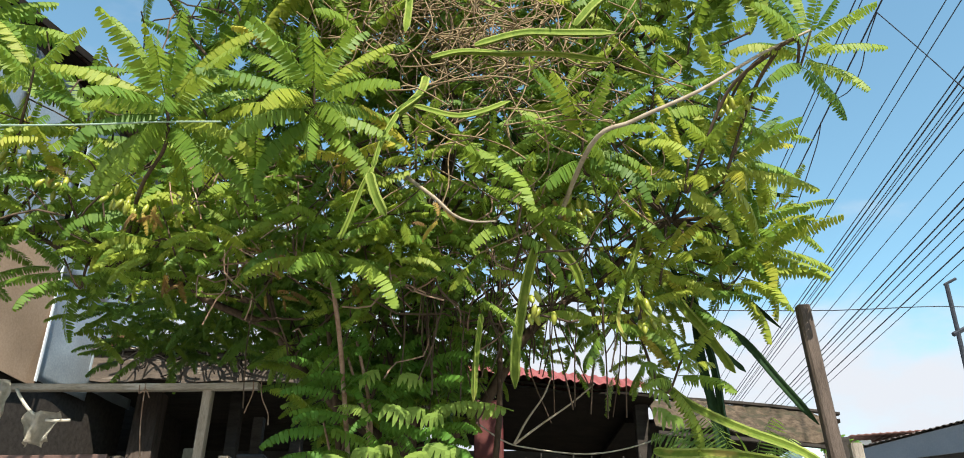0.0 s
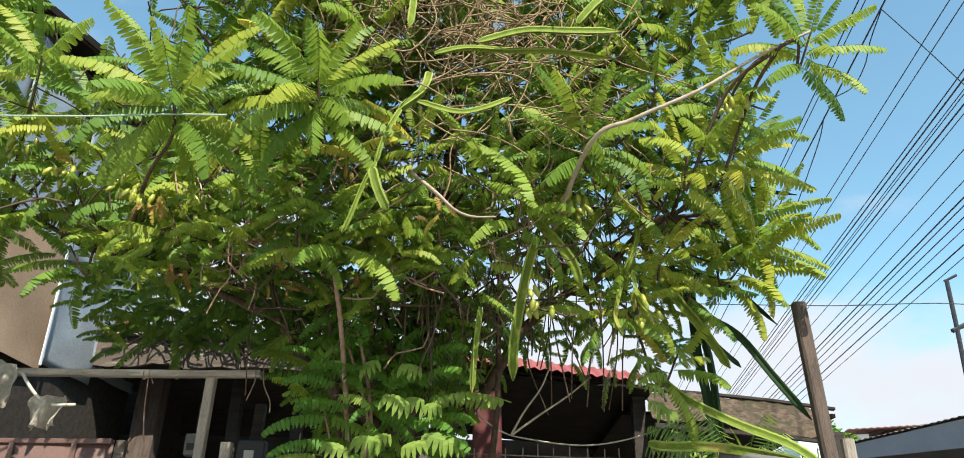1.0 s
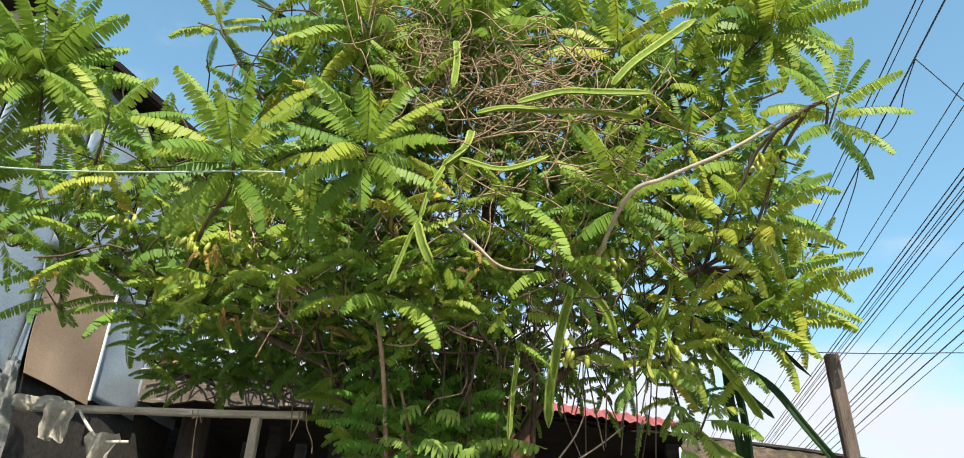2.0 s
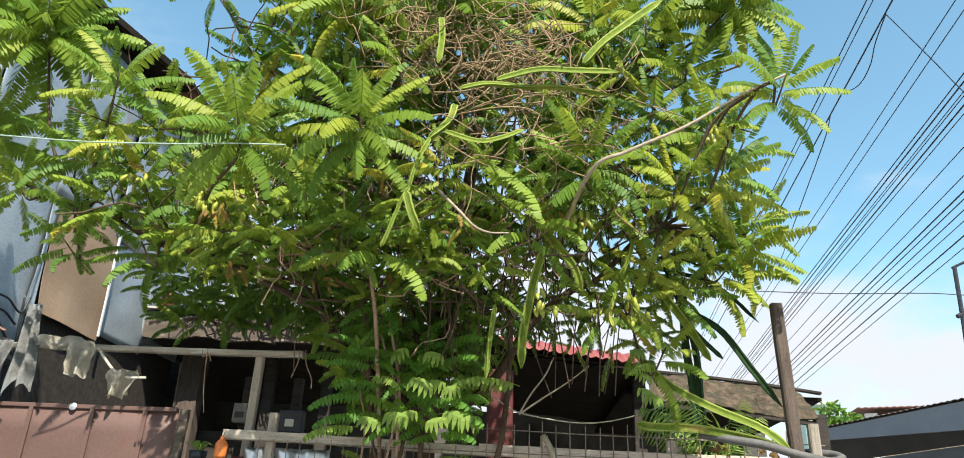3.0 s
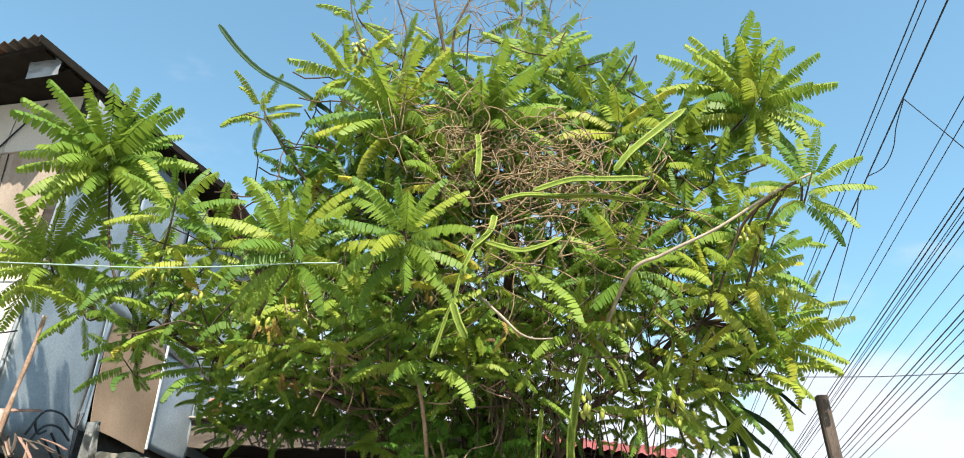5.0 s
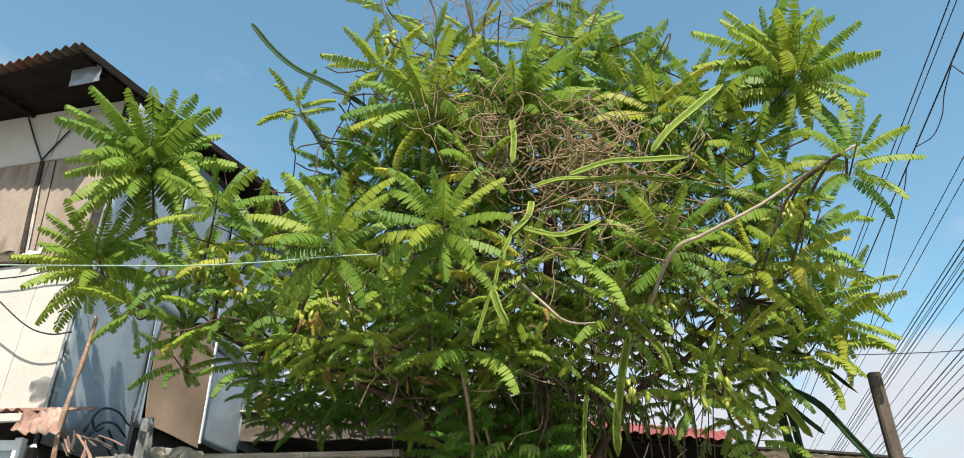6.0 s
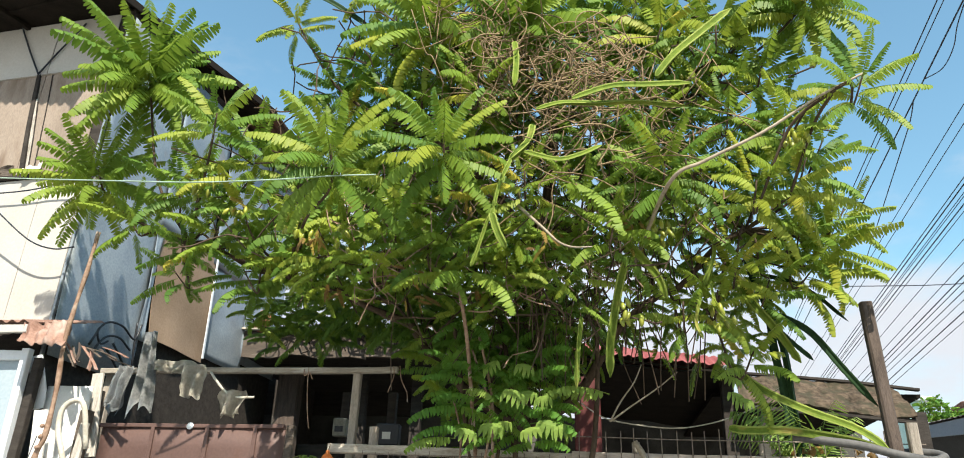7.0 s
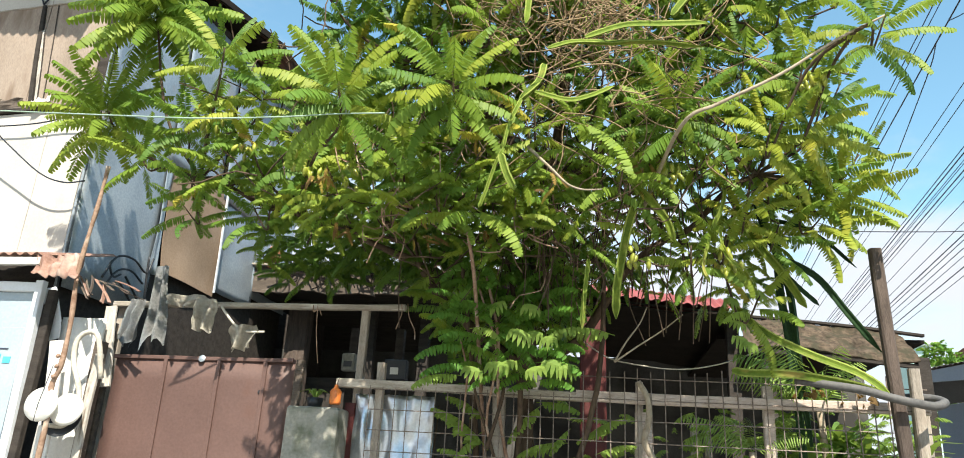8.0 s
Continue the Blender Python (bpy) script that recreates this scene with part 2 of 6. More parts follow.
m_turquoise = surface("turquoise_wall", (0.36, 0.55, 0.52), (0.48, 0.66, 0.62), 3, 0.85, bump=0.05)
# Dark tone that stands for the shade below the blue house's eave.
m_eave_shade = surface("eave_shade", (0.035, 0.036, 0.038), (0.07, 0.072, 0.075), 4, 0.9, bump=0.1)
m_far_roof = surface("far_roof_iron", (0.13, 0.055, 0.045), (0.24, 0.12, 0.10), 2, 0.85, bump=0.2)
m_light_trim = surface("light_trim", (0.60, 0.63, 0.66), (0.74, 0.77, 0.80), 4, 0.7, bump=0.05)
m_whitewash = surface("whitewash", (0.60, 0.58, 0.54), (0.80, 0.78, 0.74), 3, 0.9, bump=0.35, stain=(0.45, 0.40, 0.34), stain_at=0.70, stain_scale=4)
m_dull_white = surface("white_plastic", (0.68, 0.66, 0.60), (0.80, 0.79, 0.74), 6, 0.5, bump=0.05)
m_poster = surface("poster_white", (0.26, 0.33, 0.375), (0.36, 0.42, 0.46), 3, 0.4, bump=0.02)
m_cyan = surface("poster_cyan", (0.04, 0.36, 0.48), (0.10, 0.46, 0.58), 6, 0.4, bump=0.02)
m_ink = surface("dark_ink", (0.02, 0.03, 0.05), (0.05, 0.06, 0.09), 10, 0.5, bump=0.02)
m_black = surface("black_plastic", (0.012, 0.013, 0.016), (0.03, 0.032, 0.036), 10, 0.45, bump=0.05)
m_glass, _n, _l, _p = node_mat("dark_glass")
_p.inputs["Base Color"].default_value = (0.02, 0.025, 0.03, 1)
_p.inputs["Roughness"].default_value = 0.08


# ---------------------------------------------------------------- building blocks
def geo(verts, faces):
    bm = bmesh.new()
    vs = [bm.verts.new(v) for v in verts]
    for f in faces:
        bm.faces.new([vs[i] for i in f])
    return bm


def mesh_of(name, bm, material, smooth=False):
    bmesh.ops.recalc_face_normals(bm, faces=bm.faces)
    me = bpy.data.meshes.new(name)
    bm.to_mesh(me)
    bm.free()
    me.materials.append(material)
    if smooth:
        for f in me.polygons:
            f.use_smooth = True
    return me


def thing(name, at, label, category, group="", kind=""):
    ob = new(name)
    ob.empty_display_size = 0.1
    ob.location = at
    return tagged(ob, label, category, group, kind)


def attach(ob, parent):
    ob.parent = parent
    if parent.type == "EMPTY":
        ob.matrix_parent_inverse = Matrix.Translation(-Vector(parent.location))
    return ob


def part(name, bm, material, parent=None, label="", smooth=False):
    """One mesh object, its vertices in world metres, under a thing or a part."""
    ob = new(name, mesh_of(name, bm, material, smooth))
    if label:
        tagged(ob, label)
    return attach(ob, parent) if parent else ob


def block(x0, y0, z0, x1, y1, z1, bevel=0.006, rough=0.0):
    bm = bmesh.new()
    bmesh.ops.create_cube(bm, size=1)
    for v in bm.verts:
        v.co = Vector((x0 + (v.co.x + 0.5) * (x1 - x0), y0 + (v.co.y + 0.5) * (y1 - y0), z0 + (v.co.z + 0.5) * (z1 - z0)))
    if bevel:
        bmesh.ops.bevel(bm, geom=bm.edges[:], offset=bevel, segments=1, affect="EDGES")
    if rough:
        for v in bm.verts:
            v.co += Vector((random.uniform(-rough, rough), random.uniform(-rough, rough), random.uniform(-rough, rough)))
    return bm


def board(a, b, wide, thick, up=(0, 0, 1), bevel=0.004, warp=0.006, steps=6):
    """A worn plank from a to b: wide along up, thick across, a little bent and uneven."""
    a, b, up = Vector(a), Vector(b), Vector(up)
    ax = (b - a).normalized()
    side = ax.cross(up).normalized()
    up = side.cross(ax).normalized()
    verts, faces = [], []
    ph = random.uniform(0, 6)
    for i in range(steps + 1):
        t = i / steps
        c = a.lerp(b, t) + up * warp * math.sin(ph + 4 * t) + side * warp * math.cos(ph + 3 * t)
        w, h = wide / 2 * random.uniform(0.93, 1.05), thick / 2 * random.uniform(0.92, 1.06)
        e = min(bevel, w / 3, h / 3)
        for u, s in ((-w + e, -h), (w - e, -h), (w, -h + e), (w, h - e), (w - e, h), (-w + e, h), (-w, h - e), (-w, -h + e)):
            verts.append(c + up * u + side * s)
    for i in range(steps):
        for k in range(8):
            j = (k + 1) % 8
            faces.append((i * 8 + k, i * 8 + j, i * 8 + 8 + j, i * 8 + 8 + k))
    faces += [tuple(range(8)), tuple(range(steps * 8 + 7, steps * 8 - 1, -1))]
    return geo(verts, faces)


def spline(points, steps=6):
    """A smooth line through the points."""
    p = [Vector(q) for q in points]
    p = [p[0] * 2 - p[1], *p, p[-1] * 2 - p[-2]]
    out = []
    for i in range(1, len(p) - 2):
        for k in range(steps):
            t = k / steps
            out.append(0.5 * (2 * p[i] + (p[i + 1] - p[i - 1]) * t + (2 * p[i - 1] - 5 * p[i] + 4 * p[i + 1] - p[i + 2]) * t * t
                              + (3 * p[i] - p[i - 1] - 3 * p[i + 1] + p[i + 2]) * t ** 3))
    out.append(p[-2])
    return out


def tube_data(line, radius, sides=6, shape=None, twist=0.0, base=0):
    """Rings swept along a line. radius: a number or a function of 0..1; shape: radius factor for each side."""
    n = len(line)
    verts, faces = [], []
    tan = (line[1] - line[0]).normalized()
    nor = tan.cross(Vector((0.31, 0.83, 0.47))).normalized()
    for i, c in enumerate(line):
        t2 = (line[min(i + 1, n - 1)] - line[max(i - 1, 0)]).normalized()
        nor = (nor - t2 * nor.dot(t2)).normalized()
        bi = t2.cross(nor)
        r = radius(i / (n - 1)) if callable(radius) else radius
        for k in range(sides):
            a = 2 * math.pi * k / sides + twist * i / (n - 1)
            f = r * (shape[k % len(shape)] if shape else 1)
            verts.append(c + (nor * math.cos(a) + bi * math.sin(a)) * f)
    for i in range(n - 1):
        for k in range(sides):
            j = (k + 1) % sides
            faces.append((base + i * sides + k, base + i * sides + j, base + i * sides + sides + j, base + i * sides + sides + k))
    faces.append(tuple(base + k for k in range(sides - 1, -1, -1)))
    faces.append(tuple(base + (n - 1) * sides + k for k in range(sides)))
    return verts, faces


def tube(line, radius, sides=6, shape=None, twist=0.0):
    return geo(*tube_data(line, radius, sides, shape, twist))


def many_tubes(lines, radius, sides=4):
    verts, faces = [], []
    for ln in lines:
        v, f = tube_data(ln, radius, sides, base=len(verts))
        verts += v
        faces += f
    return geo(verts, faces)


def corrugated(corner, along, down, pitch=0.076, amp=0.009, thick=0.0012, rows=6, wave=0.0):
    """Corrugated iron: ribs side by side in the direction along, each running down."""
    corner, along, down = Vector(corner), Vector(along), Vector(down)
    nor = along.cross(down).normalized()
    n = max(8, int(along.length / pitch * 6))
    verts, faces = [], []
    for side in (0, 1):
        for j in range(rows + 1):
            for i in range(n + 1):
                u, v = i / n, j / rows
                h = amp * math.sin(2 * math.pi * u * along.length / pitch) + wave * noise.noise((u * 3, v * 3, 1.7)) + side * thick
                verts.append(corner + along * u + down * v + nor * h)
    m = (n + 1) * (rows + 1)
    for j in range(rows):
        for i in range(n):
            a = j * (n + 1) + i
            faces.append((a, a + 1, a + n + 2, a + n + 1))
            faces.append((m + a, m + a + n + 1, m + a + n + 2, m + a + 1))
    for i in range(n):
        for j in (0, rows):
            a = j * (n + 1) + i
            faces.append((a, m + a, m + a + 1, a + 1))
    for j in range(rows):
        for i in (0, n):
            a = j * (n + 1) + i
            faces.append((a, a + n + 1, m + a + n + 1, m + a))
    return geo(verts, faces)


def sheet(corner, along, down, thick=0.003, wave=0.012, nu=10, nv=10, freq=2.5, seed=0.0):
    """A thin, slightly buckled sheet."""
    corner, along, down = Vector(corner), Vector(along), Vector(down)
    nor = along.cross(down).normalized()
    verts, faces = [], []
    for side in (0, 1):
        for j in range(nv + 1):
            for i in range(nu + 1):
                u, v = i / nu, j / nv
                h = wave * noise.noise((u * freq + seed, v * freq, seed)) + side * thick
                verts.append(corner + along * u + down * v + nor * h)
    m = (nu + 1) * (nv + 1)
    for j in range(nv):
        for i in range(nu):
            a = j * (nu + 1) + i
            faces.append((a, a + 1, a + nu + 2, a + nu + 1))
            faces.append((m + a, m + a + nu + 1, m + a + nu + 2, m + a + 1))
    for i in range(nu):
        for j in (0, nv):
            a = j * (nu + 1) + i
            faces.append((a, m + a, m + a + 1, a + 1))
    for j in range(nv):
        for i in (0, nu):
            a = j * (nu + 1) + i
            faces.append((a, a + nu + 1, m + a + nu + 1, m + a))
    return geo(verts, faces)


def lathe(at, profile, sides=20, axis=None):
    """A turned shape: profile of (radius, height) from at upwards, or along axis."""
    q = Vector((0, 0, 1)).rotation_difference(Vector(axis)) if axis else None
    verts, faces = [], []
    for r, h in profile:
        for k in range(sides):
            a = 2 * math.pi * k / sides
            v = Vector((r * math.cos(a), r * math.sin(a), h))
            verts.append(Vector(at) + (q @ v if q else v))
    for i in range(len(profile) - 1):
        for k in range(sides):
            j = (k + 1) % sides
            faces.append((i * sides + k, i * sides + j, i * sides + sides + j, i * sides + sides + k))
    faces.append(tuple(range(sides - 1, -1, -1)))
    faces.append(tuple(range((len(profile) - 1) * sides, len(profile) * sides)))
    return geo(verts, faces)

# ---------------------------------------------------------------- ground
R = random.Random(11)
gv, gf = [], []
NG = 60
for j in range(NG + 1):
    for i in range(NG + 1):
        gx, gy = (i / NG * 2 - 1), (j / NG * 2 - 1)
        X, Y = 1500 * gx * abs(gx) ** 2, 1500 * gy * abs(gy) ** 2
        gv.append((X, Y, 0.02 * noise.noise((X * 0.5, Y * 0.5, 0)) - 0.02))
for j in range(NG):
    for i in range(NG):
        a = j * (NG + 1) + i
        gf.append((a, a + 1, a + NG + 2, a + NG + 1))
# Ground out of view; its pale tone is chosen as a reflector.
ground = part("ground", geo(gv, gf), m_ground)
tagged(ground, "pale concrete street and yard ground, out of view", "ground", kind="structure")

# ---------------------------------------------------------------- two-storey house
HX0, HY0, HX1, HY1 = -3.80, 4.20, -3.55, 7.60
house = thing("house", (-5.5, 5.9, 0), "two-storey house of boards, plywood and galvanized sheets under an iron roof", "house")


def side(s, z, out=0.0):
    """A point on the side wall: s metres from the corner, z high, out in front of it."""
    d = Vector((HX1 - HX0, HY1 - HY0, 0)).normalized()
    return Vector((HX0, HY0, 0)) + d * s + Vector((d.y, -d.x, 0)) * out + Vector((0, 0, z))


SIDE_LEN = math.hypot(HX1 - HX0, HY1 - HY0)
# walls with thickness
part("side_wall", geo([side(0, 0), side(SIDE_LEN, 0), side(SIDE_LEN, 5.75), side(0, 5.75), side(0, 0, -0.12), side(SIDE_LEN, 0, -0.12), side(SIDE_LEN, 5.75, -0.12), side(0, 5.75, -0.12)],
     [(0, 1, 2, 3), (4, 7, 6, 5), (0, 4, 5, 1), (1, 5, 6, 2), (2, 6, 7, 3), (3, 7, 4, 0)]), m_dark_wood, house)
part("front_wall", geo([(x, HY0 + dy + 0.11 * (-3.8 - x), z) for z in (0, 5.68) for x, dy in ((-8.0, 0), (HX0 - 0.004, 0), (HX0 - 0.004, 0.12), (-8.0, 0.12))],
     [(0, 1, 2, 3), (4, 7, 6, 5), (0, 4, 5, 1), (1, 5, 6, 2), (2, 6, 7, 3), (3, 7, 4, 0)]), m_dark_wood, house)
part("back_wall", block(-8.0, 7.6, 0, HX1 - 0.13, 7.72, 5.75, 0), m_dark_wood, house)
part("end_wall", block(-8.12, HY0 + 0.46, 0, -8.004, 7.72, 5.68, 0), m_dark_wood, house)
# upper front, turned a little from the lane: white boards below, stained plywood above, dark battens between
def front(x, out=0.0):
    return HY0 - 0.012 - out + 0.11 * (-3.8 - x)


for i, (xa, xb) in enumerate(((-3.82, -4.22), (-4.225, -4.92), (-4.925, -5.62), (-5.625, -6.4), (-6.405, -7.2))):
    part("wall_board", sheet((xa, front(xa), 4.07), (xb - xa, front(xb) - front(xa), 0), (0, 0, -1.20), 0.008, 0.004, 6, 6, seed=i * 2.1), m_white, house, "white painted wall board")
for i, (xa, xb) in enumerate(((-3.92, -4.52), (-4.53, -5.30), (-5.31, -5.9), (-5.91, -6.5), (-6.51, -7.2))):
    part("upper_board", sheet((xa, front(xa), 5.10), (xb - xa, front(xb) - front(xa), 0), (0, 0, -0.99), 0.008, 0.006, 6, 6, seed=9 + i), m_cream, house, "stained brown plywood sheet")
    part("top_board", sheet((xa, front(xa), 5.66), (xb - xa, front(xb) - front(xa), 0), (0, 0, -0.545), 0.008, 0.004, 6, 6, seed=19 + i), m_white, house, "weathered white top board")
part("batten", board((-7.2, front(-7.2, 0.02), 4.09), (-3.9, front(-3.9, 0.02), 4.09), 0.034, 0.03), m_dark_wood, house)
part("batten", board((-7.2, front(-7.2, 0.015), 5.108), (-3.92, front(-3.92, 0.015), 5.108), 0.012, 0.012), m_wood_h, house)
part("batten", board((-4.45, front(-4.45, 0.02), 4.11), (-4.595, front(-4.595, 0.02), 5.10), 0.035, 0.03, (1, 0, 0)), m_dark_wood, house)
part("seam_strip", board((-4.40, front(-4.40, 0.014), 4.12), (-4.52, front(-4.52, 0.014), 4.82), 0.012, 0.008, (1, 0, 0), 0.002, 0.004), m_dark_wood, house)
part("seam_strip", board((-4.345, front(-4.345, 0.014), 4.12), (-4.455, front(-4.455, 0.014), 5.09), 0.009, 0.006, (1, 0, 0), 0.002, 0.003), m_dark_wood, house)
part("pale_strip", board((-4.425, front(-4.425, 0.010), 4.12), (-4.545, front(-4.545, 0.010), 4.85), 0.035, 0.006, (1, 0, 0), 0.002, 0.004), m_chalky, house, "bleached cover strip")
part("broken_edge", sheet((-4.55, front(-4.55, 0.012), 4.21), (-0.62, 0.068, 0.03), (0, 0, -0.10), 0.004, 0.03, 12, 5, 5.0, 6.1), m_fascia, house, "dark rotten lower edge of the plywood")
part("torn_flap", sheet((-4.27, front(-4.27, 0.015), 4.20), (-0.15, -0.02, -0.05), (0.01, -0.03, -0.06), 0.003, 0.04, 8, 6, 4.0, 2.7), m_whitewash, house, "torn pale flap of sheeting", True)
for ends in (((-4.94, 5.66), (-4.76, 5.36), (-4.60, 5.11)), ((-4.25, 5.60), (-4.46, 5.32), (-4.60, 5.11))):
    part("wire", tube([Vector((x, front(x, 0.025), z)) for x, z in ends], 0.008, 5), m_cable, house)
part("batten", board((-3.80, HY0 - 0.02, 2.5), (-3.80, HY0 - 0.02, 5.6), 0.02, 0.03, (1, 0, 0)), m_galv, house)
# roof: corrugated iron rising gently from the street eave over a soffit coloured as dark as its shade
ROOF_AT, EAVE, RAKE = Vector((-3.91, 3.49, 5.70)), Vector((-4.5, 0.93, 0)), Vector((0.58, 2.72, 0.22))
roof = part("roof", corrugated(ROOF_AT, EAVE, RAKE, 0.10, 0.019, 0.002, 4), m_roof_dark, house, "dark corrugated iron roof")
part("roof_slope", corrugated(ROOF_AT + RAKE * 1.002, EAVE, (0.36, 2.1, -0.42), 0.10, 0.014, 0.002, 4), m_roof_dark, roof)
part("soffit", sheet(ROOF_AT + Vector((-0.04, 0.11, -0.05)), EAVE, RAKE, 0.006, 0.01, 12, 10, 2.0, 3.1), m_shade_black, roof, "soffit coloured near-black for the shade under the eave")
part("fascia", board(ROOF_AT + EAVE + Vector((0, 0.10, -0.035)), ROOF_AT + Vector((-0.01, 0.10, -0.035)), 0.045, 0.02), m_shade_black, roof)
part("rake_board", board(ROOF_AT + Vector((0.006, 0.0, -0.04)), ROOF_AT + RAKE + Vector((0.006, 0, -0.04)), 0.075, 0.02), m_shade_black, roof)
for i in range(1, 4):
    part("rafter", board(ROOF_AT + EAVE * (0.24 * i) + Vector((0, 0.06, -0.09)), ROOF_AT + EAVE * (0.24 * i) + RAKE + Vector((0, 0, -0.09)), 0.05, 0.045), m_shade_black, roof)
part("purlin", board(ROOF_AT + EAVE + RAKE * 0.14 + Vector((0, 0, -0.075)), ROOF_AT + RAKE * 0.14 + Vector((-0.02, 0, -0.075)), 0.035, 0.04), m_shade_black, roof)
part("vent_panel", sheet((-4.15, 3.75, 5.665), (0.28, -0.02, 0.02), (0.02, 0.0, -0.19), 0.004, 0.012, 6, 4), m_galv, roof, "small grey metal sheet hung under the eave")
# side wall covering
SHEETS = [(-0.02, 0.92, 2.62, 5.6, 0), (0.86, 1.72, 4.0, 5.6, 1), (1.74, 2.55, 4.0, 5.6, 2), (1.84, 2.62, 3.10, 4.1, 3), (2.57, 3.36, 3.2, 5.6, 4), (0.86, 0.95, 2.98, 4.0, 5)]
for s0, s1, z0, z1, k in SHEETS:
    part("metal_sheet", sheet(side(s0, z1, 0.045 + 0.012 * (k % 3)), side(s1, z1) - side(s0, z1), (0, 0, z0 - z1), 0.002, 0.03, 14, 14, 2.0, k * 3.3), m_galv, house, "blue-grey galvanized wall sheet", True)
part("plywood_panel", sheet(side(0.93, 4.05, 0.08), side(1.80, 4.05) - side(0.93, 4.05), side(0.1, 3.04 - 4.05) - side(0, 0), 0.006, 0.05, 12, 12, 1.6, 4.4), m_panel, house, "warped brown plywood panel")
part("edge_strip", board(side(1.82, 3.06, 0.10), side(1.80, 4.1, 0.10), 0.03, 0.012, (0, 1, 0)), m_light_trim, house, "pale metal edge strip")

# ---------------------------------------------------------------- dark shed behind the gate, with a board roof edge
shed = thing("shed", (-2.2, 7.5, 0), "open dark shed of weathered boards behind the gate", "shed")
for k, (xa, xb) in enumerate(((-3.58, -3.06), (-3.05, -2.72), (-2.71, -2.20), (-2.19, -1.55))):
    part("fascia", board((xa, 6.80 - 0.008 * (k % 2), 3.42 - 0.01 * k), (xb, 6.80, 3.405 - 0.012 * k), 0.27 - 0.02 * (k % 2), 0.04, steps=6, warp=0.012), m_fascia, shed, "weathered grey-brown roof edge board")
part("edge_strip", board((-3.66, 6.76, 3.585), (-1.6, 6.76, 3.53), 0.022, 0.05, steps=10, warp=0.008), m_wood_h, shed, "pale weathered strip along the roof edge")
part("roof", corrugated((-3.6, 6.80, 3.60), (3.1, 0, -0.10), (0, 2.5, 0.06), 0.076, 0.008, 0.002, 4), m_roof_dark, shed)
# Dark ceiling and walls hold the shed's inner shade in their colour.
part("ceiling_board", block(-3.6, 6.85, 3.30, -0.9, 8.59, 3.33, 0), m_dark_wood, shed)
part("back_wall", block(-5.0, 8.6, 0, 3.1, 8.7, 3.0, 0), m_shaded_wall, shed, "stained grey plaster wall, darkened for the shade indoors")
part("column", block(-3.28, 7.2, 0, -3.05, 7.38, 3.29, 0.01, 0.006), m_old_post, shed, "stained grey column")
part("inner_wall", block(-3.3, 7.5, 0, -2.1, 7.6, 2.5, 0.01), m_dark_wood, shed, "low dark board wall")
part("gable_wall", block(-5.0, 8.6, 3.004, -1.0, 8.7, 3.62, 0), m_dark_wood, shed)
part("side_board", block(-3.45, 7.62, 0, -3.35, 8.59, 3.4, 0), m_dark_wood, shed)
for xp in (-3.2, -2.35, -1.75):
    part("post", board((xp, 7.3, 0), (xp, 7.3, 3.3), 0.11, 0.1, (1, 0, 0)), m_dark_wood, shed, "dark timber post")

# ---------------------------------------------------------------- low house with the red roof
low_house = thing("low_house", (0.8, 7.2, 0), "low house with a red iron roof and a dark open porch", "house")
part("roof", corrugated((-0.42, 5.95, 3.155), (1.75, 0, -0.19), (0, 0.5, 0.21), 0.09, 0.009, 0.002, 4), m_red_roof, low_house, "faded red corrugated roof")
part("roof_slope", corrugated((-0.42, 6.455, 3.367), (1.75, 0, -0.19), (0, 2.1, -0.15), 0.09, 0.009, 0.002, 4), m_red_roof, low_house)
# Roof edge and ceilings coloured near-black to stand for the porch's shade.
part("roof_edge", board((-0.42, 6.02, 3.13), (1.33, 6.02, 2.94), 0.02, 0.02), m_shade_black, low_house)
part("red_post", board((0.04, 5.9, 0), (0.04, 5.9, 2.85), 0.22, 0.18, (1, 0, 0), 0.01), m_red, low_house, "dark red painted porch post")
part("post", board((1.25, 6.2, 0), (1.25, 6.2, 2.9), 0.1, 0.1, (1, 0, 0)), m_dark_wood, low_house)
part("porch_wall", block(-1.0, 8.72, 0, 3.15, 8.82, 3.0, 0), m_shaded_wall, low_house)
part("porch_ceiling", board((-0.42, 7.3, 3.09), (1.33, 7.3, 2.90), 0.02, 2.6), m_shade_black, low_house)
part("porch_ceiling", block(1.15, 6.36, 2.80, 2.9, 8.59, 2.83, 0), m_shade_black, low_house)
side_roof = thing("lean_to_roof", (2.2, 6.6, 0), "sagging mossy brown lean-to roof on posts", "roof")
part("roof_sheet", corrugated((1.32, 5.9, 2.66), (1.34, 0.0, -0.11), (0.0, 0.40, 0.33), 0.12, 0.004, 0.012, 12, 0.06), m_moss_roof, side_roof, "mossy brown roof sheet")
part("eave_board", board((1.32, 5.93, 2.63), (2.66, 5.93, 2.52), 0.04, 0.03), m_dark_wood, side_roof)
part("ridge_cap", board((1.3, 6.31, 3.01), (2.88, 6.31, 2.86), 0.025, 0.05, warp=0.01), m_dark_wood, side_roof)
for xp in (1.5, 2.7):
    part("post", board((xp, 5.98, 0), (xp, 5.98, 2.6), 0.09, 0.09, (1, 0, 0)), m_dark_wood, side_roof)

# ---------------------------------------------------------------- gate
gate = thing("gate", (-2.4, 3.85, 0), "brown painted sheet metal gate with welded ribs", "gate")
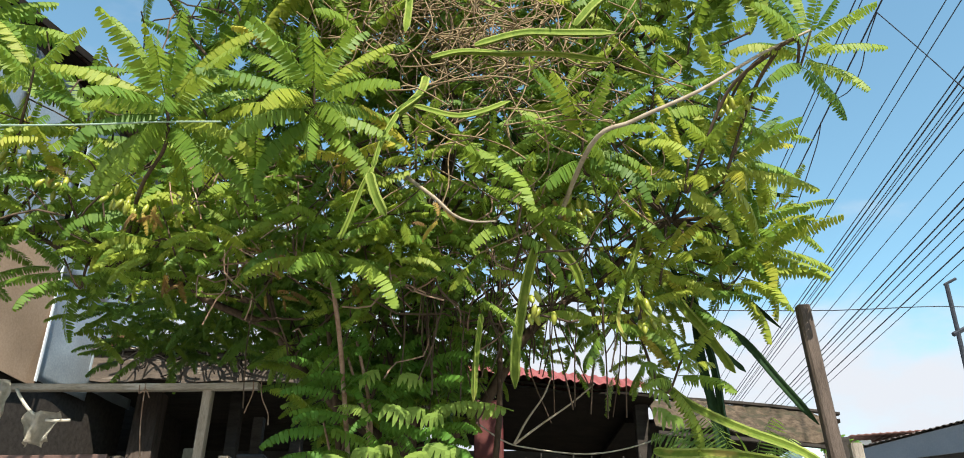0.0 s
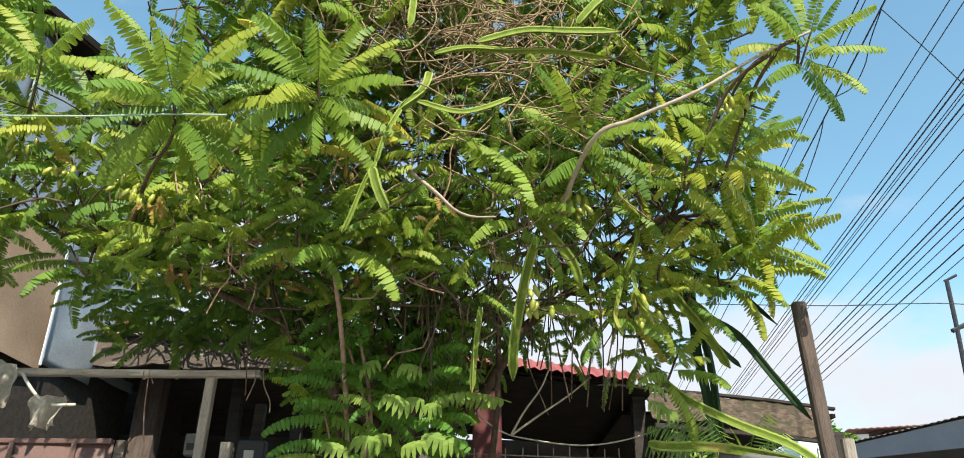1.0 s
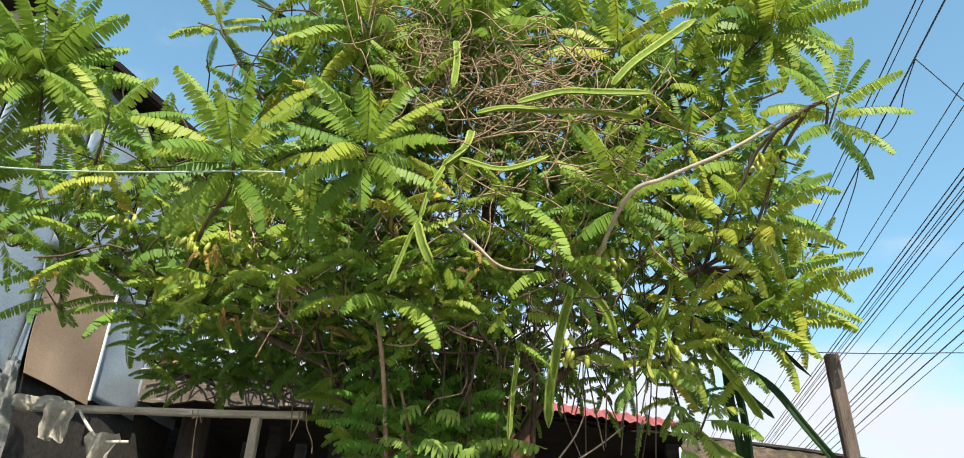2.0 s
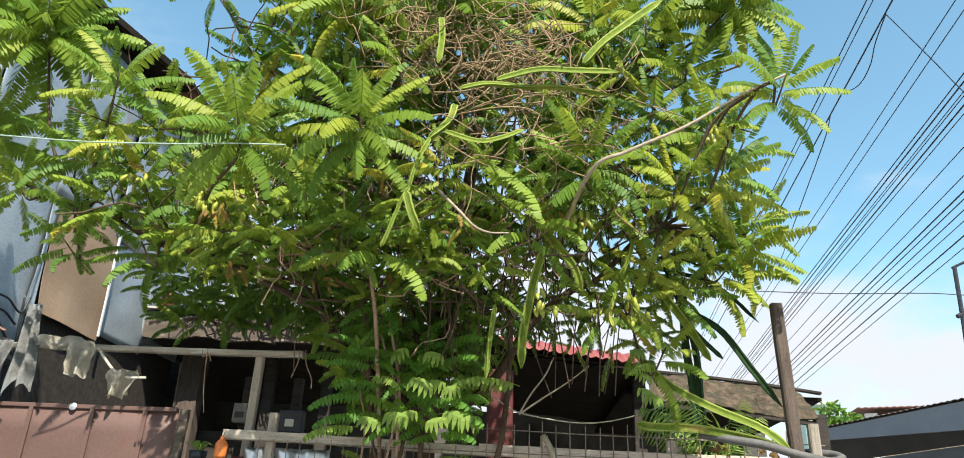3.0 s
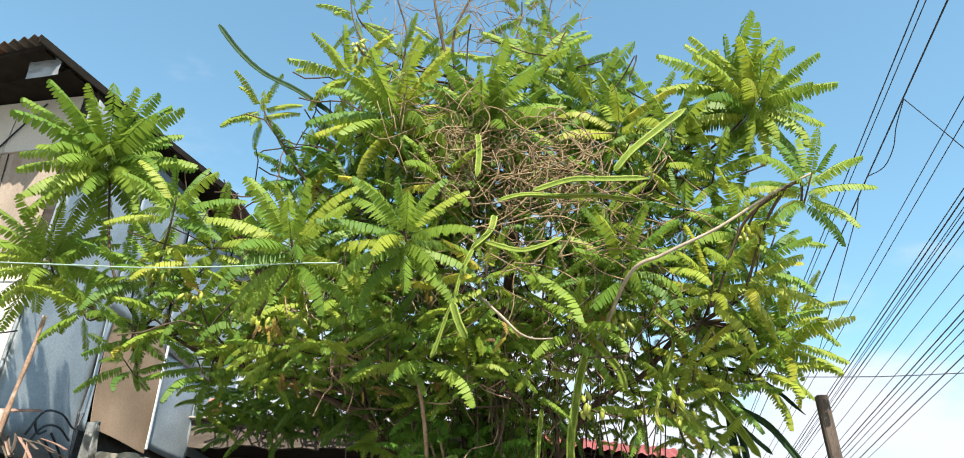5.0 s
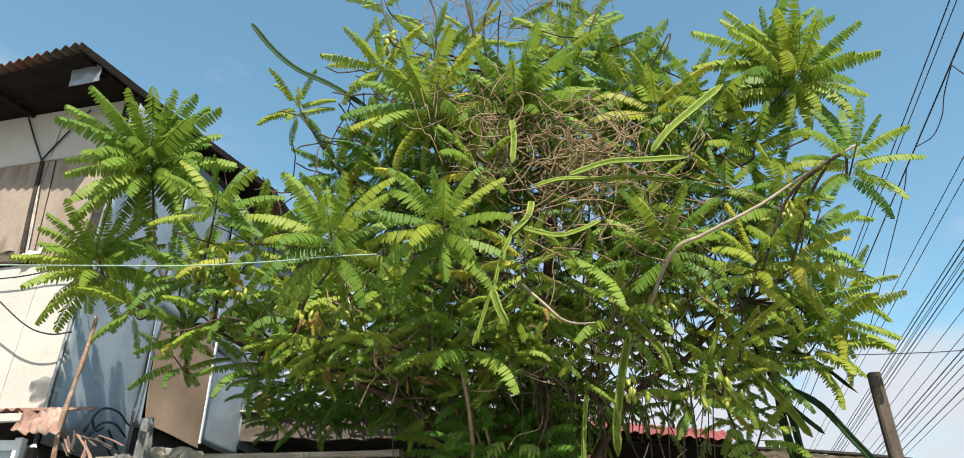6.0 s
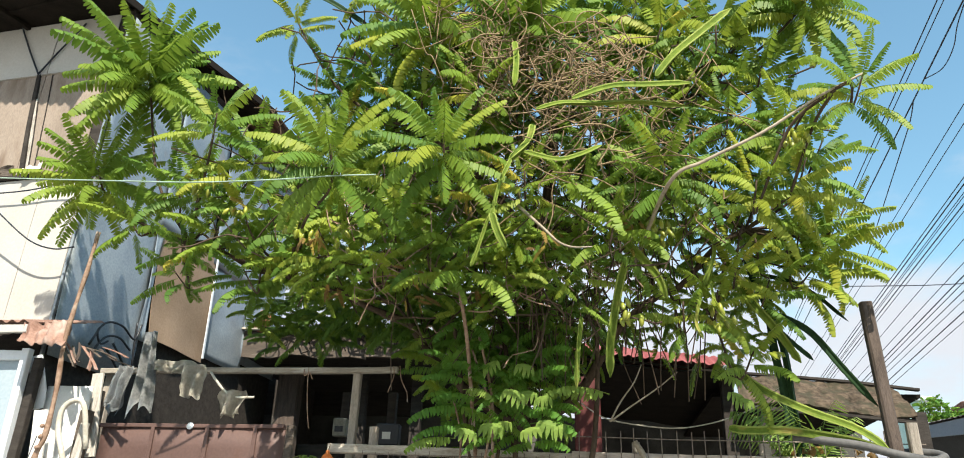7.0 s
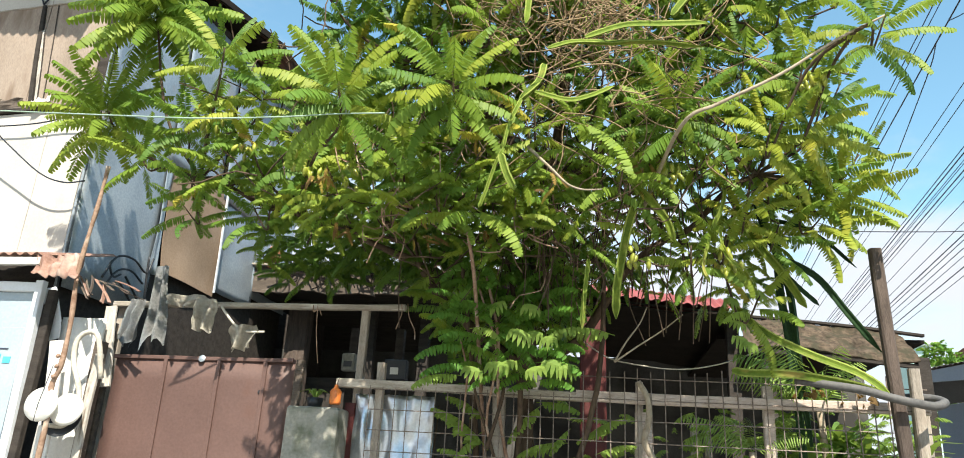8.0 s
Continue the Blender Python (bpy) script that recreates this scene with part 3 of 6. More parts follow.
part("panel", sheet((-2.99, 3.85, 2.085), (1.20, 0, 0.005), (0, 0, -1.98), 0.004, 0.016, 14, 14, 2.2, 1.1), m_gate, gate, smooth=True)
for xg in (-2.64, -2.28, -1.98):
    part("rib", board((xg, 3.838, 0.12), (xg, 3.838, 2.07), 0.026, 0.010, (1, 0, 0), 0.003, 0.003), m_gate, gate)
part("top_rail", board((-3.0, 3.842, 2.075), (-1.8, 3.842, 2.085), 0.025, 0.02, warp=0.003), m_gate, gate)
part("gate_post", board((-1.778, 3.86, 0), (-1.772, 3.86, 2.09), 0.05, 0.05, (1, 0, 0), 0.01, 0.014), m_fascia, gate, "split dark brown wooden post")
part("hinge_post", board((-3.06, 3.90, 0), (-3.10, 3.88, 2.30), 0.06, 0.05, (1, 0, 0), 0.008, 0.01), m_fascia, gate, "dark wooden hinge post")
part("nailed_board", board((-3.025, 3.82, 1.88), (-3.075, 3.83, 2.40), 0.075, 0.022, (1, 0, 0), 0.008, 0.008), m_chalky, gate, "cracked whitewashed board nailed to the post")
part("hole", lathe((-1.995, 3.846, 1.885), [(0.0, 0), (0.012, 0.001), (0.010, 0.003), (0.0, 0.004)], 10, (0, -1, 0)), m_black, gate)
part("bolt", lathe((-2.40, 3.845, 2.075), [(0.018, 0), (0.022, 0.006), (0.022, 0.014), (0.008, 0.02)], 12, (0, -1, 0.2)), m_galv, gate)

beam = thing("beam", (-2.1, 3.95, 2.0), "weathered grey rail resting on short posts above the gate", "beam")
part("rail", board((-3.13, 3.93, 2.43), (-1.14, 3.93, 2.46), 0.035, 0.05, steps=12, warp=0.008), m_wood_h, beam)
part("post", board((-1.41, 3.96, 0), (-1.41, 3.96, 2.45), 0.05, 0.05, (1, 0, 0)), m_wood, beam)
part("post", board((-3.1, 3.98, 0), (-3.1, 3.98, 2.42), 0.05, 0.05, (1, 0, 0)), m_wood, beam)

# ---------------------------------------------------------------- gate pier
pier = thing("pier", (-1.63, 3.82, 0), "short rough concrete gate pier", "pier")
part("shaft", block(-1.755, 3.70, 0, -1.435, 3.96, 1.80, 0.015, 0.006), m_concrete, pier)

# ---------------------------------------------------------------- fence
fence = thing("fence", (0.2, 3.85, 0), "makeshift fence of wooden rails, posts and welded wire mesh", "fence")
part("rail", board((-1.50, 3.84, 1.952), (0.06, 3.84, 1.925), 0.05, 0.06, steps=10, warp=0.006), m_wood_h, fence, "weathered top rail")
part("rail", board((-0.06, 3.815, 1.930), (1.84, 3.815, 1.905), 0.062, 0.035, steps=12, warp=0.006), m_rail_pale, fence, "pale sun-bleached top rail")
part("rail", board((-1.45, 3.86, 0.95), (1.86, 3.86, 0.92), 0.06, 0.05, steps=10, warp=0.01), m_wood_h, fence)
for xp, zt, w, mt in ((-1.25, 2.09, 0.05, m_wood), (-0.51, 1.92, 0.075, m_wood), (0.30, 2.02, 0.045, m_wood), (0.315, 1.85, 0.095, m_rail_pale), (1.02, 2.02, 0.058, m_rail_pale), (1.82, 1.93, 0.08, m_wood)):
    part("post", board((xp, 3.88, 0), (xp, 3.88, zt), w, 0.05, (1, 0, 0), 0.006, 0.008), mt, fence, "weathered fence post")
lines = []
for i in range(40):
    x = -1.28 + i * 0.0785
    top = 1.93 if x < -0.08 else 2.075
    lines.append([Vector((x, 3.79, 0.3)), Vector((x + R.uniform(-0.006, 0.006), 3.785, 1.2)), Vector((x + R.uniform(-0.008, 0.008), 3.79, top + R.uniform(-0.012, 0.012)))])
for j in range(15):
    z = 2.03 - j * 0.118
    x0 = -0.10 if j == 0 else -1.28
    lines.append([Vector((x0, 3.787, z + 0.008)), Vector((0.5, 3.784, z - 0.006)), Vector((1.83, 3.787, z - 0.014))])
part("wire_mesh", many_tubes(lines, 0.0032, 4), m_wire, fence, "rusty welded wire mesh")
part("metal_sheet", sheet((-1.40, 3.90, 1.90), (0.50, 0, 0), (0, 0, -1.8), 0.002, 0.05, 30, 60, 10.0, 2.2), m_shiny, fence, "crumpled shiny galvanized sheet", True)

corner_post = thing("corner_post", (1.68, 3.7, 0), "tall old split wooden post leaning slightly", "post")
part("shaft", board((1.675, 3.68, 0), (1.62, 3.68, 2.78), 0.064, 0.06, (1, 0, 0), 0.014, 0.012, 14), m_old_post, corner_post)
stub_post = thing("stub_post", (1.78, 3.74, 0), "short brown post lashed beside the tall one", "post")
part("shaft", board((1.75, 3.74, 0), (1.75, 3.74, 2.12), 0.055, 0.045, (1, 0, 0), 0.008, 0.008, 8), m_wood, stub_post)

# ---------------------------------------------------------------- house on the far side of the lane
BLUE_FRAME = Matrix(((0.946, -0.324, 0, 3.77), (0.324, 0.946, 0, 8.75), (0, 0, 1, 0), (0, 0, 0, 1)))
FAR_FRAME = Matrix.Translation((14.1, 30.0, 0)) @ Matrix.Rotation(radians(-17), 4, "Z")


def moved(bm, m):
    """The mesh, carried into a house's own frame."""
    bmesh.ops.transform(bm, matrix=m, verts=bm.verts)
    return bm


blue_house = thing("blue_house", (4.3, 8.2, 0), "grey-blue single-storey house with a deep shaded eave", "house")
part("wall", moved(block(0.25, -9, 0, 0.37, 0.09, 2.6, 0), BLUE_FRAME), m_blue_house, blue_house)
part("end_wall", moved(block(0.374, -0.03, 0, 5.5, 0.09, 2.6, 0), BLUE_FRAME), m_blue_house, blue_house)
part("near_wall", moved(block(0.374, -9, 0, 5.5, -8.88, 2.6, 0), BLUE_FRAME), m_blue_house, blue_house)
part("eave", moved(geo([(o, -q, z) for o in (-0.03, 0.0) for q, z in ((0, 2.945), (0, 2.83), (5, 2.47), (5, 2.945))],
                       [(0, 1, 2, 3), (4, 7, 6, 5), (0, 4, 5, 1), (1, 5, 6, 2), (2, 6, 7, 3), (3, 7, 4, 0)]), BLUE_FRAME), m_eave, blue_house, "light blue-grey eave board")
# Solid filler under the eave, coloured as dark as the shade there.
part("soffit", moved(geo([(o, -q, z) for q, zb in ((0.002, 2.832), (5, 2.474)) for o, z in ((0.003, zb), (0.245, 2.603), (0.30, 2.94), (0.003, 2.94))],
                         [(0, 3, 2, 1), (4, 5, 6, 7), (0, 1, 5, 4), (1, 2, 6, 5), (2, 3, 7, 6), (3, 0, 4, 7)]), BLUE_FRAME), m_eave_shade, blue_house, "solid dark box standing in for the shade under the eave")
part("roof", moved(corrugated((-0.05, 0.03, 2.965), (0, -9.1, 0), (5.6, 0, 0.9), 0.076, 0.006, 0.002, 4), BLUE_FRAME), m_roof_dark, blue_house, "dull corrugated iron roof")
# Strip in place of a recess, whose shade is put into the colour.
part("recess_strip", moved(block(0.225, -0.56, 0, 0.247, -0.46, 2.595, 0.003), BLUE_FRAME), m_ink, blue_house, "dark strip standing in for a shaded recess")
win = part("window", moved(block(0.225, -1.09, 1.0, 0.247, -0.59, 2.53, 0.006), BLUE_FRAME), m_eave, blue_house, "blue-grey window frame")
part("pane", moved(block(0.212, -1.01, 1.1, 0.223, -0.67, 2.45, 0.003), BLUE_FRAME), m_glass, win)
for k, (zb, hb) in enumerate(((2.27, 0.035), (2.20, 0.05), (2.12, 0.06), (2.03, 0.07))):
    part("print_bar", moved(block(0.207, -0.875 - 0.004 * k, zb, 0.210, -0.855, zb + hb, 0), BLUE_FRAME), m_cloth, win)

far_house = thing("far_house", (18, 29, 0), "distant house with a rusty red iron roof", "house")
part("wall", moved(block(0.3, 0.4, 0, 12, 8, 7.35, 0), FAR_FRAME), m_cream, far_house)
part("corner_post", moved(block(0.1, 0.2, 0, 0.55, 0.38, 7.4, 0.01), FAR_FRAME), m_light_trim, far_house)
part("roof", moved(corrugated((-0.2, -0.2, 7.52), (13.0, 0, 0.2), (0, 5, 0.5), 0.25, 0.012, 0.03, 4), FAR_FRAME), m_far_roof, far_house, "rusty red corrugated roof")
for i in range(8):
    part("window", moved(block(0.8 + i * 0.62, 0.33, 6.75, 1.2 + i * 0.62, 0.39, 7.22, 0.01), FAR_FRAME), (m_glass, m_light_trim)[i % 3 == 1], far_house)

far_hut = thing("far_hut", (9.0, 22.4, 0), "small distant hut with pale turquoise walls", "hut")
part("wall", block(8.75, 22.0, 0, 9.35, 23.2, 5.95, 0.01), m_turquoise, far_hut)
part("roof", block(8.6, 21.8, 5.954, 9.5, 23.4, 6.05, 0.01), m_light_trim, far_hut)

# ---------------------------------------------------------------- the tree
def leaf_geo(length, droop, hang, pairs=15, leaflet=0.085, width=0.026, seed=0):
    """A feather-like leaf along +x: a bent midrib with pairs of hanging, blunt leaflets. Gives verts, faces."""
    rng = random.Random(seed)
    verts, faces = [], []
    pos, ang, spine = Vector((0, 0, 0)), 0.0, []
    steps = pairs + 2
    bend = rng.uniform(-0.25, 0.25)
    yaw = 0.0
    for i in range(steps + 1):
        d = Vector((math.cos(ang) * math.cos(yaw), math.cos(ang) * math.sin(yaw), -math.sin(ang)))
        spine.append((pos.copy(), d.copy()))
        pos = pos + d * (length / steps)
        ang += droop / steps * (0.3 + 1.4 * i / steps)
        yaw += bend / steps
    pick = [spine[k] for k in (0, steps // 3, 2 * steps // 3, steps)]
    v, f = tube_data([p for p, _ in pick], lambda t: 0.0036 * (1 - 0.75 * t), 3)
    verts += v
    faces += f
    for i in range(2, steps + 1):
        p, d = spine[i]
        t = i / steps
        size = leaflet * (0.34 + 0.74 * math.sin(math.pi * min(1, 0.20 + 0.71 * t))) * rng.uniform(0.88, 1.08)
        if i == steps:
            size *= 0.8
        up = Vector((0, 0, 1))
        sd = d.cross(up).normalized()
        nup = sd.cross(d).normalized()
        for s in (-1, 1):
            h = hang + rng.uniform(-0.16, 0.16)
            ld = (sd * s * math.cos(h) - nup * math.sin(h) + d * 0.22).normalized()
            tang = (d - ld * d.dot(ld)).normalized()
            w = width * rng.uniform(0.86, 1.1)
            b = len(verts)
            q = p + d * (rng.uniform(-0.003, 0.003) + 0.25 * s * length / steps)
            e = 0.008 * rng.uniform(0.4, 1.6)
            verts += [q, q + ld * size * 0.16 + tang * w * 0.44, q + ld * size * 0.16 - tang * w * 0.38,
                      q + ld * size * 0.50 + tang * w * 0.50 - nup * e * 0.3, q + ld * size * 0.50 - tang * w * 0.46 - nup * e * 0.3,
                      q + ld * size * 0.84 + tang * w * 0.32 - nup * e * 0.8, q + ld * size * 0.84 - tang * w * 0.26 - nup * e * 0.8,
                      q + ld * size - nup * e]
            faces += [(b, b + 1, b + 2), (b + 1, b + 3, b + 4, b + 2), (b + 3, b + 5, b + 6, b + 4), (b + 5, b + 7, b + 6)]
    return verts, faces


# kinds of leaf: straight, gently arched, arched, drooping, short and young
LEAF_KINDS = []
for k, (ln, dr, hg, pr, lf, wd) in enumerate(((0.42, 0.70, 0.80, 19, 0.066, 0.0205), (0.42, 1.05, 0.95, 19, 0.066, 0.0200), (0.42, 0.48, 0.70, 19, 0.064, 0.0200),
                                              (0.42, 1.35, 1.05, 19, 0.062, 0.0200), (0.34, 0.85, 0.75, 15, 0.060, 0.0205), (0.26, 0.3, 0.95, 12, 0.046, 0.0185))):
    LEAF_KINDS.append(leaf_geo(ln, dr, hg, pr, lf, wd, seed=k + 3))
LEAF_MESHES = []
for k, (v, f) in enumerate(LEAF_KINDS):
    me = bpy.data.meshes.new("leaf")
    me.from_pydata([tuple(q) for q in v], [], f)
    me.materials.append(m_leaf)
    LEAF_MESHES.append(me)
LEAF_NP = [np.array([tuple(q) for q in v]) for v, _ in LEAF_KINDS]


def joined_leaves(name, items, material, parent, label, kinds_np, kinds_faces):
    """One mesh of many leaves. items: (kind, matrix, tone)."""
    vs, fs, tones, base = [], [], [], 0
    for k, m, tone in items:
        a = np.array(m)
        v = kinds_np[k] @ a[:3, :3].T + a[:3, 3]
        vs.append(v)
        fs += [tuple(i + base for i in f) for f in kinds_faces[k]]
        tones.append(np.full(len(v), tone))
        base += len(v)
    me = bpy.data.meshes.new(name)
    me.from_pydata(np.concatenate(vs).tolist(), [], fs)
    me.materials.append(material)
    at = me.attributes.new("leaf_age_shade", "FLOAT", "POINT")
    at.data.foreach_set("value", np.concatenate(tones).astype(np.float32))
    ob = new(name, me)
    tagged(ob, label, kind="stuff")
    return attach(ob, parent)


def leaf_pose(at, az, el, roll=0.0, size=1.0):
    """The pose of a leaf that leaves the point at in the direction az, el (radians)."""
    d = Vector((math.cos(az) * math.cos(el), math.sin(az) * math.cos(el), math.sin(el)))
    sd = Vector((-math.sin(az), math.cos(az), 0))
    up = d.cross(sd)
    m = Matrix((d, sd, up)).transposed().to_4x4()
    return Matrix.Translation(at) @ m @ Matrix.Rotation(roll, 4, "X") @ Matrix.Scale(size, 4)


tree = thing("tree", (-0.40, 4.15, 0), "leafy bilimbi tree with feathery leaf rosettes and small yellow-green fruit", "tree")

# forks of the tree, each with the fork that it grows from
FORKS = {
    "foot": (-0.40, 4.15, 0.0), "low": (-0.42, 4.10, 1.15), "mid": (-0.38, 3.95, 2.1), "heart": (-0.22, 3.55, 3.1),
    "left": (-1.05, 3.80, 2.72), "far_left": (-1.85, 3.65, 3.0), "end_left": (-2.5, 3.6, 3.2), "right": (0.45, 3.75, 2.85),
    "far_right": (0.95, 3.45, 3.15), "top": (-0.20, 3.45, 4.1), "high": (-0.3, 3.4, 4.9), "top_left": (-0.95, 3.35, 3.8), "top_right": (0.6, 3.45, 4.0), "pale_limb": (1.22, 2.5, 3.45),
}
GROWS = [("foot", "low", 0.065, 0.058), ("low", "mid", 0.058, 0.05), ("mid", "heart", 0.055, 0.042), ("mid", "left", 0.036, 0.024), ("left", "far_left", 0.022, 0.016),
         ("far_left", "end_left", 0.015, 0.010), ("mid", "right", 0.032, 0.022), ("right", "far_right", 0.02, 0.014), ("heart", "top", 0.04, 0.028), ("top", "high", 0.026, 0.016),
         ("heart", "top_left", 0.034, 0.022), ("heart", "top_right", 0.034, 0.022)]


def bent(a, b, amount, steps=9):
    a, b = Vector(a), Vector(b)
    k = (b - a).length * amount
    mids = [a.lerp(b, t) + Vector((R.uniform(-k, k), R.uniform(-k, k), R.uniform(-k, k))) for t in (0.35, 0.7)]
    return spline([a, *mids, b], 4)


for a, b, ra, rb in GROWS:
    part("trunk" if a in ("foot", "low") else "limb", tube(bent(FORKS[a], FORKS[b], 0.08), lambda t, ra=ra, rb=rb: ra + (rb - ra) * t, 8), m_bark, tree, smooth=True)
for dx, dy, top in ((0.06, 0.12, (-0.52, 3.7, 2.9)), (-0.10, 0.15, (-0.75, 3.6, 2.72)), (0.16, 0.15, (0.1, 3.7, 3.0))):
    part("stem", tube(bent((-0.40 + dx, 4.15 + dy, 0), top, 0.06), lambda t: 0.024 - 0.012 * t, 7), m_bark, tree, smooth=True)

# rosettes at the ends of the branches: place, leaves, leaf length, colour tone (lower for shaded ones), lean of the
# axis to the side
ROSETTES_LEFT = [(-2.96, 3.40, 4.46, 56, 0.55, 0.36, -0.05), (-3.29, 3.60, 3.77, 32, 0.46, 0.42, -0.25), (-2.01, 3.30, 3.72, 16, 0.37, 0.42, 0.0), (-1.94, 3.40, 4.86, 13, 0.27, 0.62, -0.15),
                 (-2.15, 3.00, 3.80, 13, 0.36, 0.35, 0.15), (-2.40, 3.40, 3.62, 13, 0.34, 0.3, 0.1), (-2.92, 3.50, 3.40, 14, 0.32, 0.4, -0.45), (-2.26, 3.40, 3.26, 13, 0.32, 0.35, -0.4), (-2.05, 3.30, 3.36, 14, 0.33, 0.6, -0.25),
                 (-2.60, 3.45, 3.62, 12, 0.32, 0.3, -0.2)]
ROSETTES_LOW_LEFT = [(-2.51, 3.50, 3.16, 11, 0.30, 0.2, -0.9), (-2.53, 3.50, 2.99, 9, 0.27, 0.15, -1.0), (-2.06, 3.50, 2.98, 11, 0.30, 0.2, -0.6), (-1.55, 3.30, 3.15, 14, 0.31, 0.5, -0.2), (-1.80, 3.45, 3.08, 13, 0.31, 0.4, -0.3),
                     (-1.23, 3.25, 3.04, 13, 0.30, 0.35, -0.1), (-1.66, 3.30, 3.24, 15, 0.33, 0.62, -0.15)]
ROSETTES_MID = [(-1.20, 2.45, 3.22, 28, 0.38, 0.32, -0.05), (-0.65, 2.50, 3.30, 26, 0.37, 0.36, 0.0), (-0.31, 2.90, 4.34, 44, 0.46, 0.30, 0.05), (-0.88, 2.90, 4.36, 34, 0.46, 0.58, -0.55), (-1.61, 3.50, 4.36, 20, 0.34, 0.15, -0.1),
                (-1.28, 3.50, 4.55, 20, 0.36, 0.2, 0.0), (-1.35, 3.20, 3.31, 13, 0.33, 0.5, -0.1), (-1.03, 3.10, 3.22, 12, 0.32, 0.4, 0.0), (-0.79, 2.95, 2.93, 10, 0.28, 0.2, 0.0), (-0.52, 2.75, 3.82, 10, 0.30, 0.4, 0.0),
                (0.04, 2.85, 3.16, 10, 0.30, 0.4, 0.1), (-0.27, 2.85, 3.26, 9, 0.28, 0.5, 0.0)]
ROSETTES_TOP = [(-1.31, 3.20, 4.98, 20, 0.36, 0.6, -0.5), (0.40, 3.30, 4.72, 26, 0.37, 0.25, 0.1), (0.01, 3.20, 5.00, 20, 0.38, 0.4, 0.1), (-0.67, 3.40, 5.40, 9, 0.28, 0.5, 0.0), (-0.20, 3.00, 4.34, 12, 0.34, 0.3, 0.2),
                (-1.36, 3.40, 5.75, 8, 0.28, 0.5, -0.2), (-0.08, 3.40, 5.75, 8, 0.30, 0.4, 0.0), (0.15, 3.40, 5.35, 10, 0.32, 0.35, 0.1), (-0.95, 3.30, 5.25, 10, 0.32, 0.45, -0.1)]
ROSETTES_RIGHT = [(1.20, 3.00, 4.62, 32, 0.40, 0.48, 0.0), (1.34, 2.90, 4.36, 34, 0.42, 0.6, 0.65), (1.36, 2.50, 3.53, 17, 0.28, 0.36, 0.30), (0.45, 2.80, 3.26, 23, 0.34, 0.3, 0.1), (1.12, 2.90, 3.22, 12, 0.33, 0.66, 0.45),
                  (0.90, 2.85, 3.16, 11, 0.30, 0.6, 0.2), (1.09, 2.85, 3.53, 12, 0.30, 0.5, 0.2), (0.82, 3.00, 4.25, 14, 0.36, 0.4, 0.0), (1.05, 3.00, 3.98, 14, 0.33, 0.4, 0.2), (0.84, 3.00, 3.72, 14, 0.32, 0.35, 0.1), (0.53, 3.00, 4.33, 11, 0.36, 0.62, 0.3),
                  (0.58, 3.05, 3.16, 10, 0.30, 0.4, 0.1)]
ROSETTES_EDGE = [(1.51, 3.70, 3.18, 17, 0.38, 0.6, 0.9), (1.35, 3.60, 2.98, 15, 0.36, 0.6, 0.9), (1.28, 3.50, 3.20, 13, 0.34, 0.4, 0.3), (1.58, 3.65, 3.36, 12, 0.30, 0.55, 0.5), (0.84, 3.20, 2.90, 12, 0.28, 0.7, 0.2), (0.72, 3.20, 2.70, 10, 0.27, 0.6, 0.2),
                 (0.94, 3.50, 2.47, 9, 0.30, 0.5, 0.5), (0.54, 3.20, 2.64, 9, 0.27, 0.4, 0.0), (1.06, 3.50, 2.86, 10, 0.28, 0.3, 0.4), (0.19, 2.90, 2.98, 8, 0.28, 0.35, 0.2), (0.39, 2.95, 3.62, 10, 0.30, 0.4, 0.1)]
part_leaves, mass_leaves = [], []
ROSETTES = ROSETTES_LEFT + ROSETTES_LOW_LEFT + ROSETTES_MID + ROSETTES_TOP + ROSETTES_RIGHT + ROSETTES_EDGE
NAMED = len(ROSETTES)


def half_width(z):
    return float(np.interp(z, (1.9, 2.3, 2.7, 3.0, 3.5, 4.2, 4.8, 5.3, 5.9), (0.40, 0.5, 0.85, 1.7, 2.05, 1.5, 1.1, 0.7, 0.3)))


# smaller rosettes scattered through the crown behind the large ones
while len(ROSETTES) < NAMED + 26:
    z = R.triangular(2.95, 4.9, 3.4)
    u = R.uniform(-1, 1)
    q = (-0.40 + 0.12 * (z - 2) + half_width(z) * u * 0.92, 3.55 - R.uniform(0.0, 0.5) * math.sqrt(max(0, 1 - u * u)), z)
    if min((Vector(q) - Vector(r[:3])).length for r in ROSETTES) > 0.32 and not (-0.6 < q[0] < -0.05 and 2.95 < z < 3.6) and not (q[0] < -0.9 and z < 3.05):
        ROSETTES.append((*q, R.randint(8, 12), R.uniform(0.28, 0.36), R.uniform(0.1, 0.4), 0.3 * u))
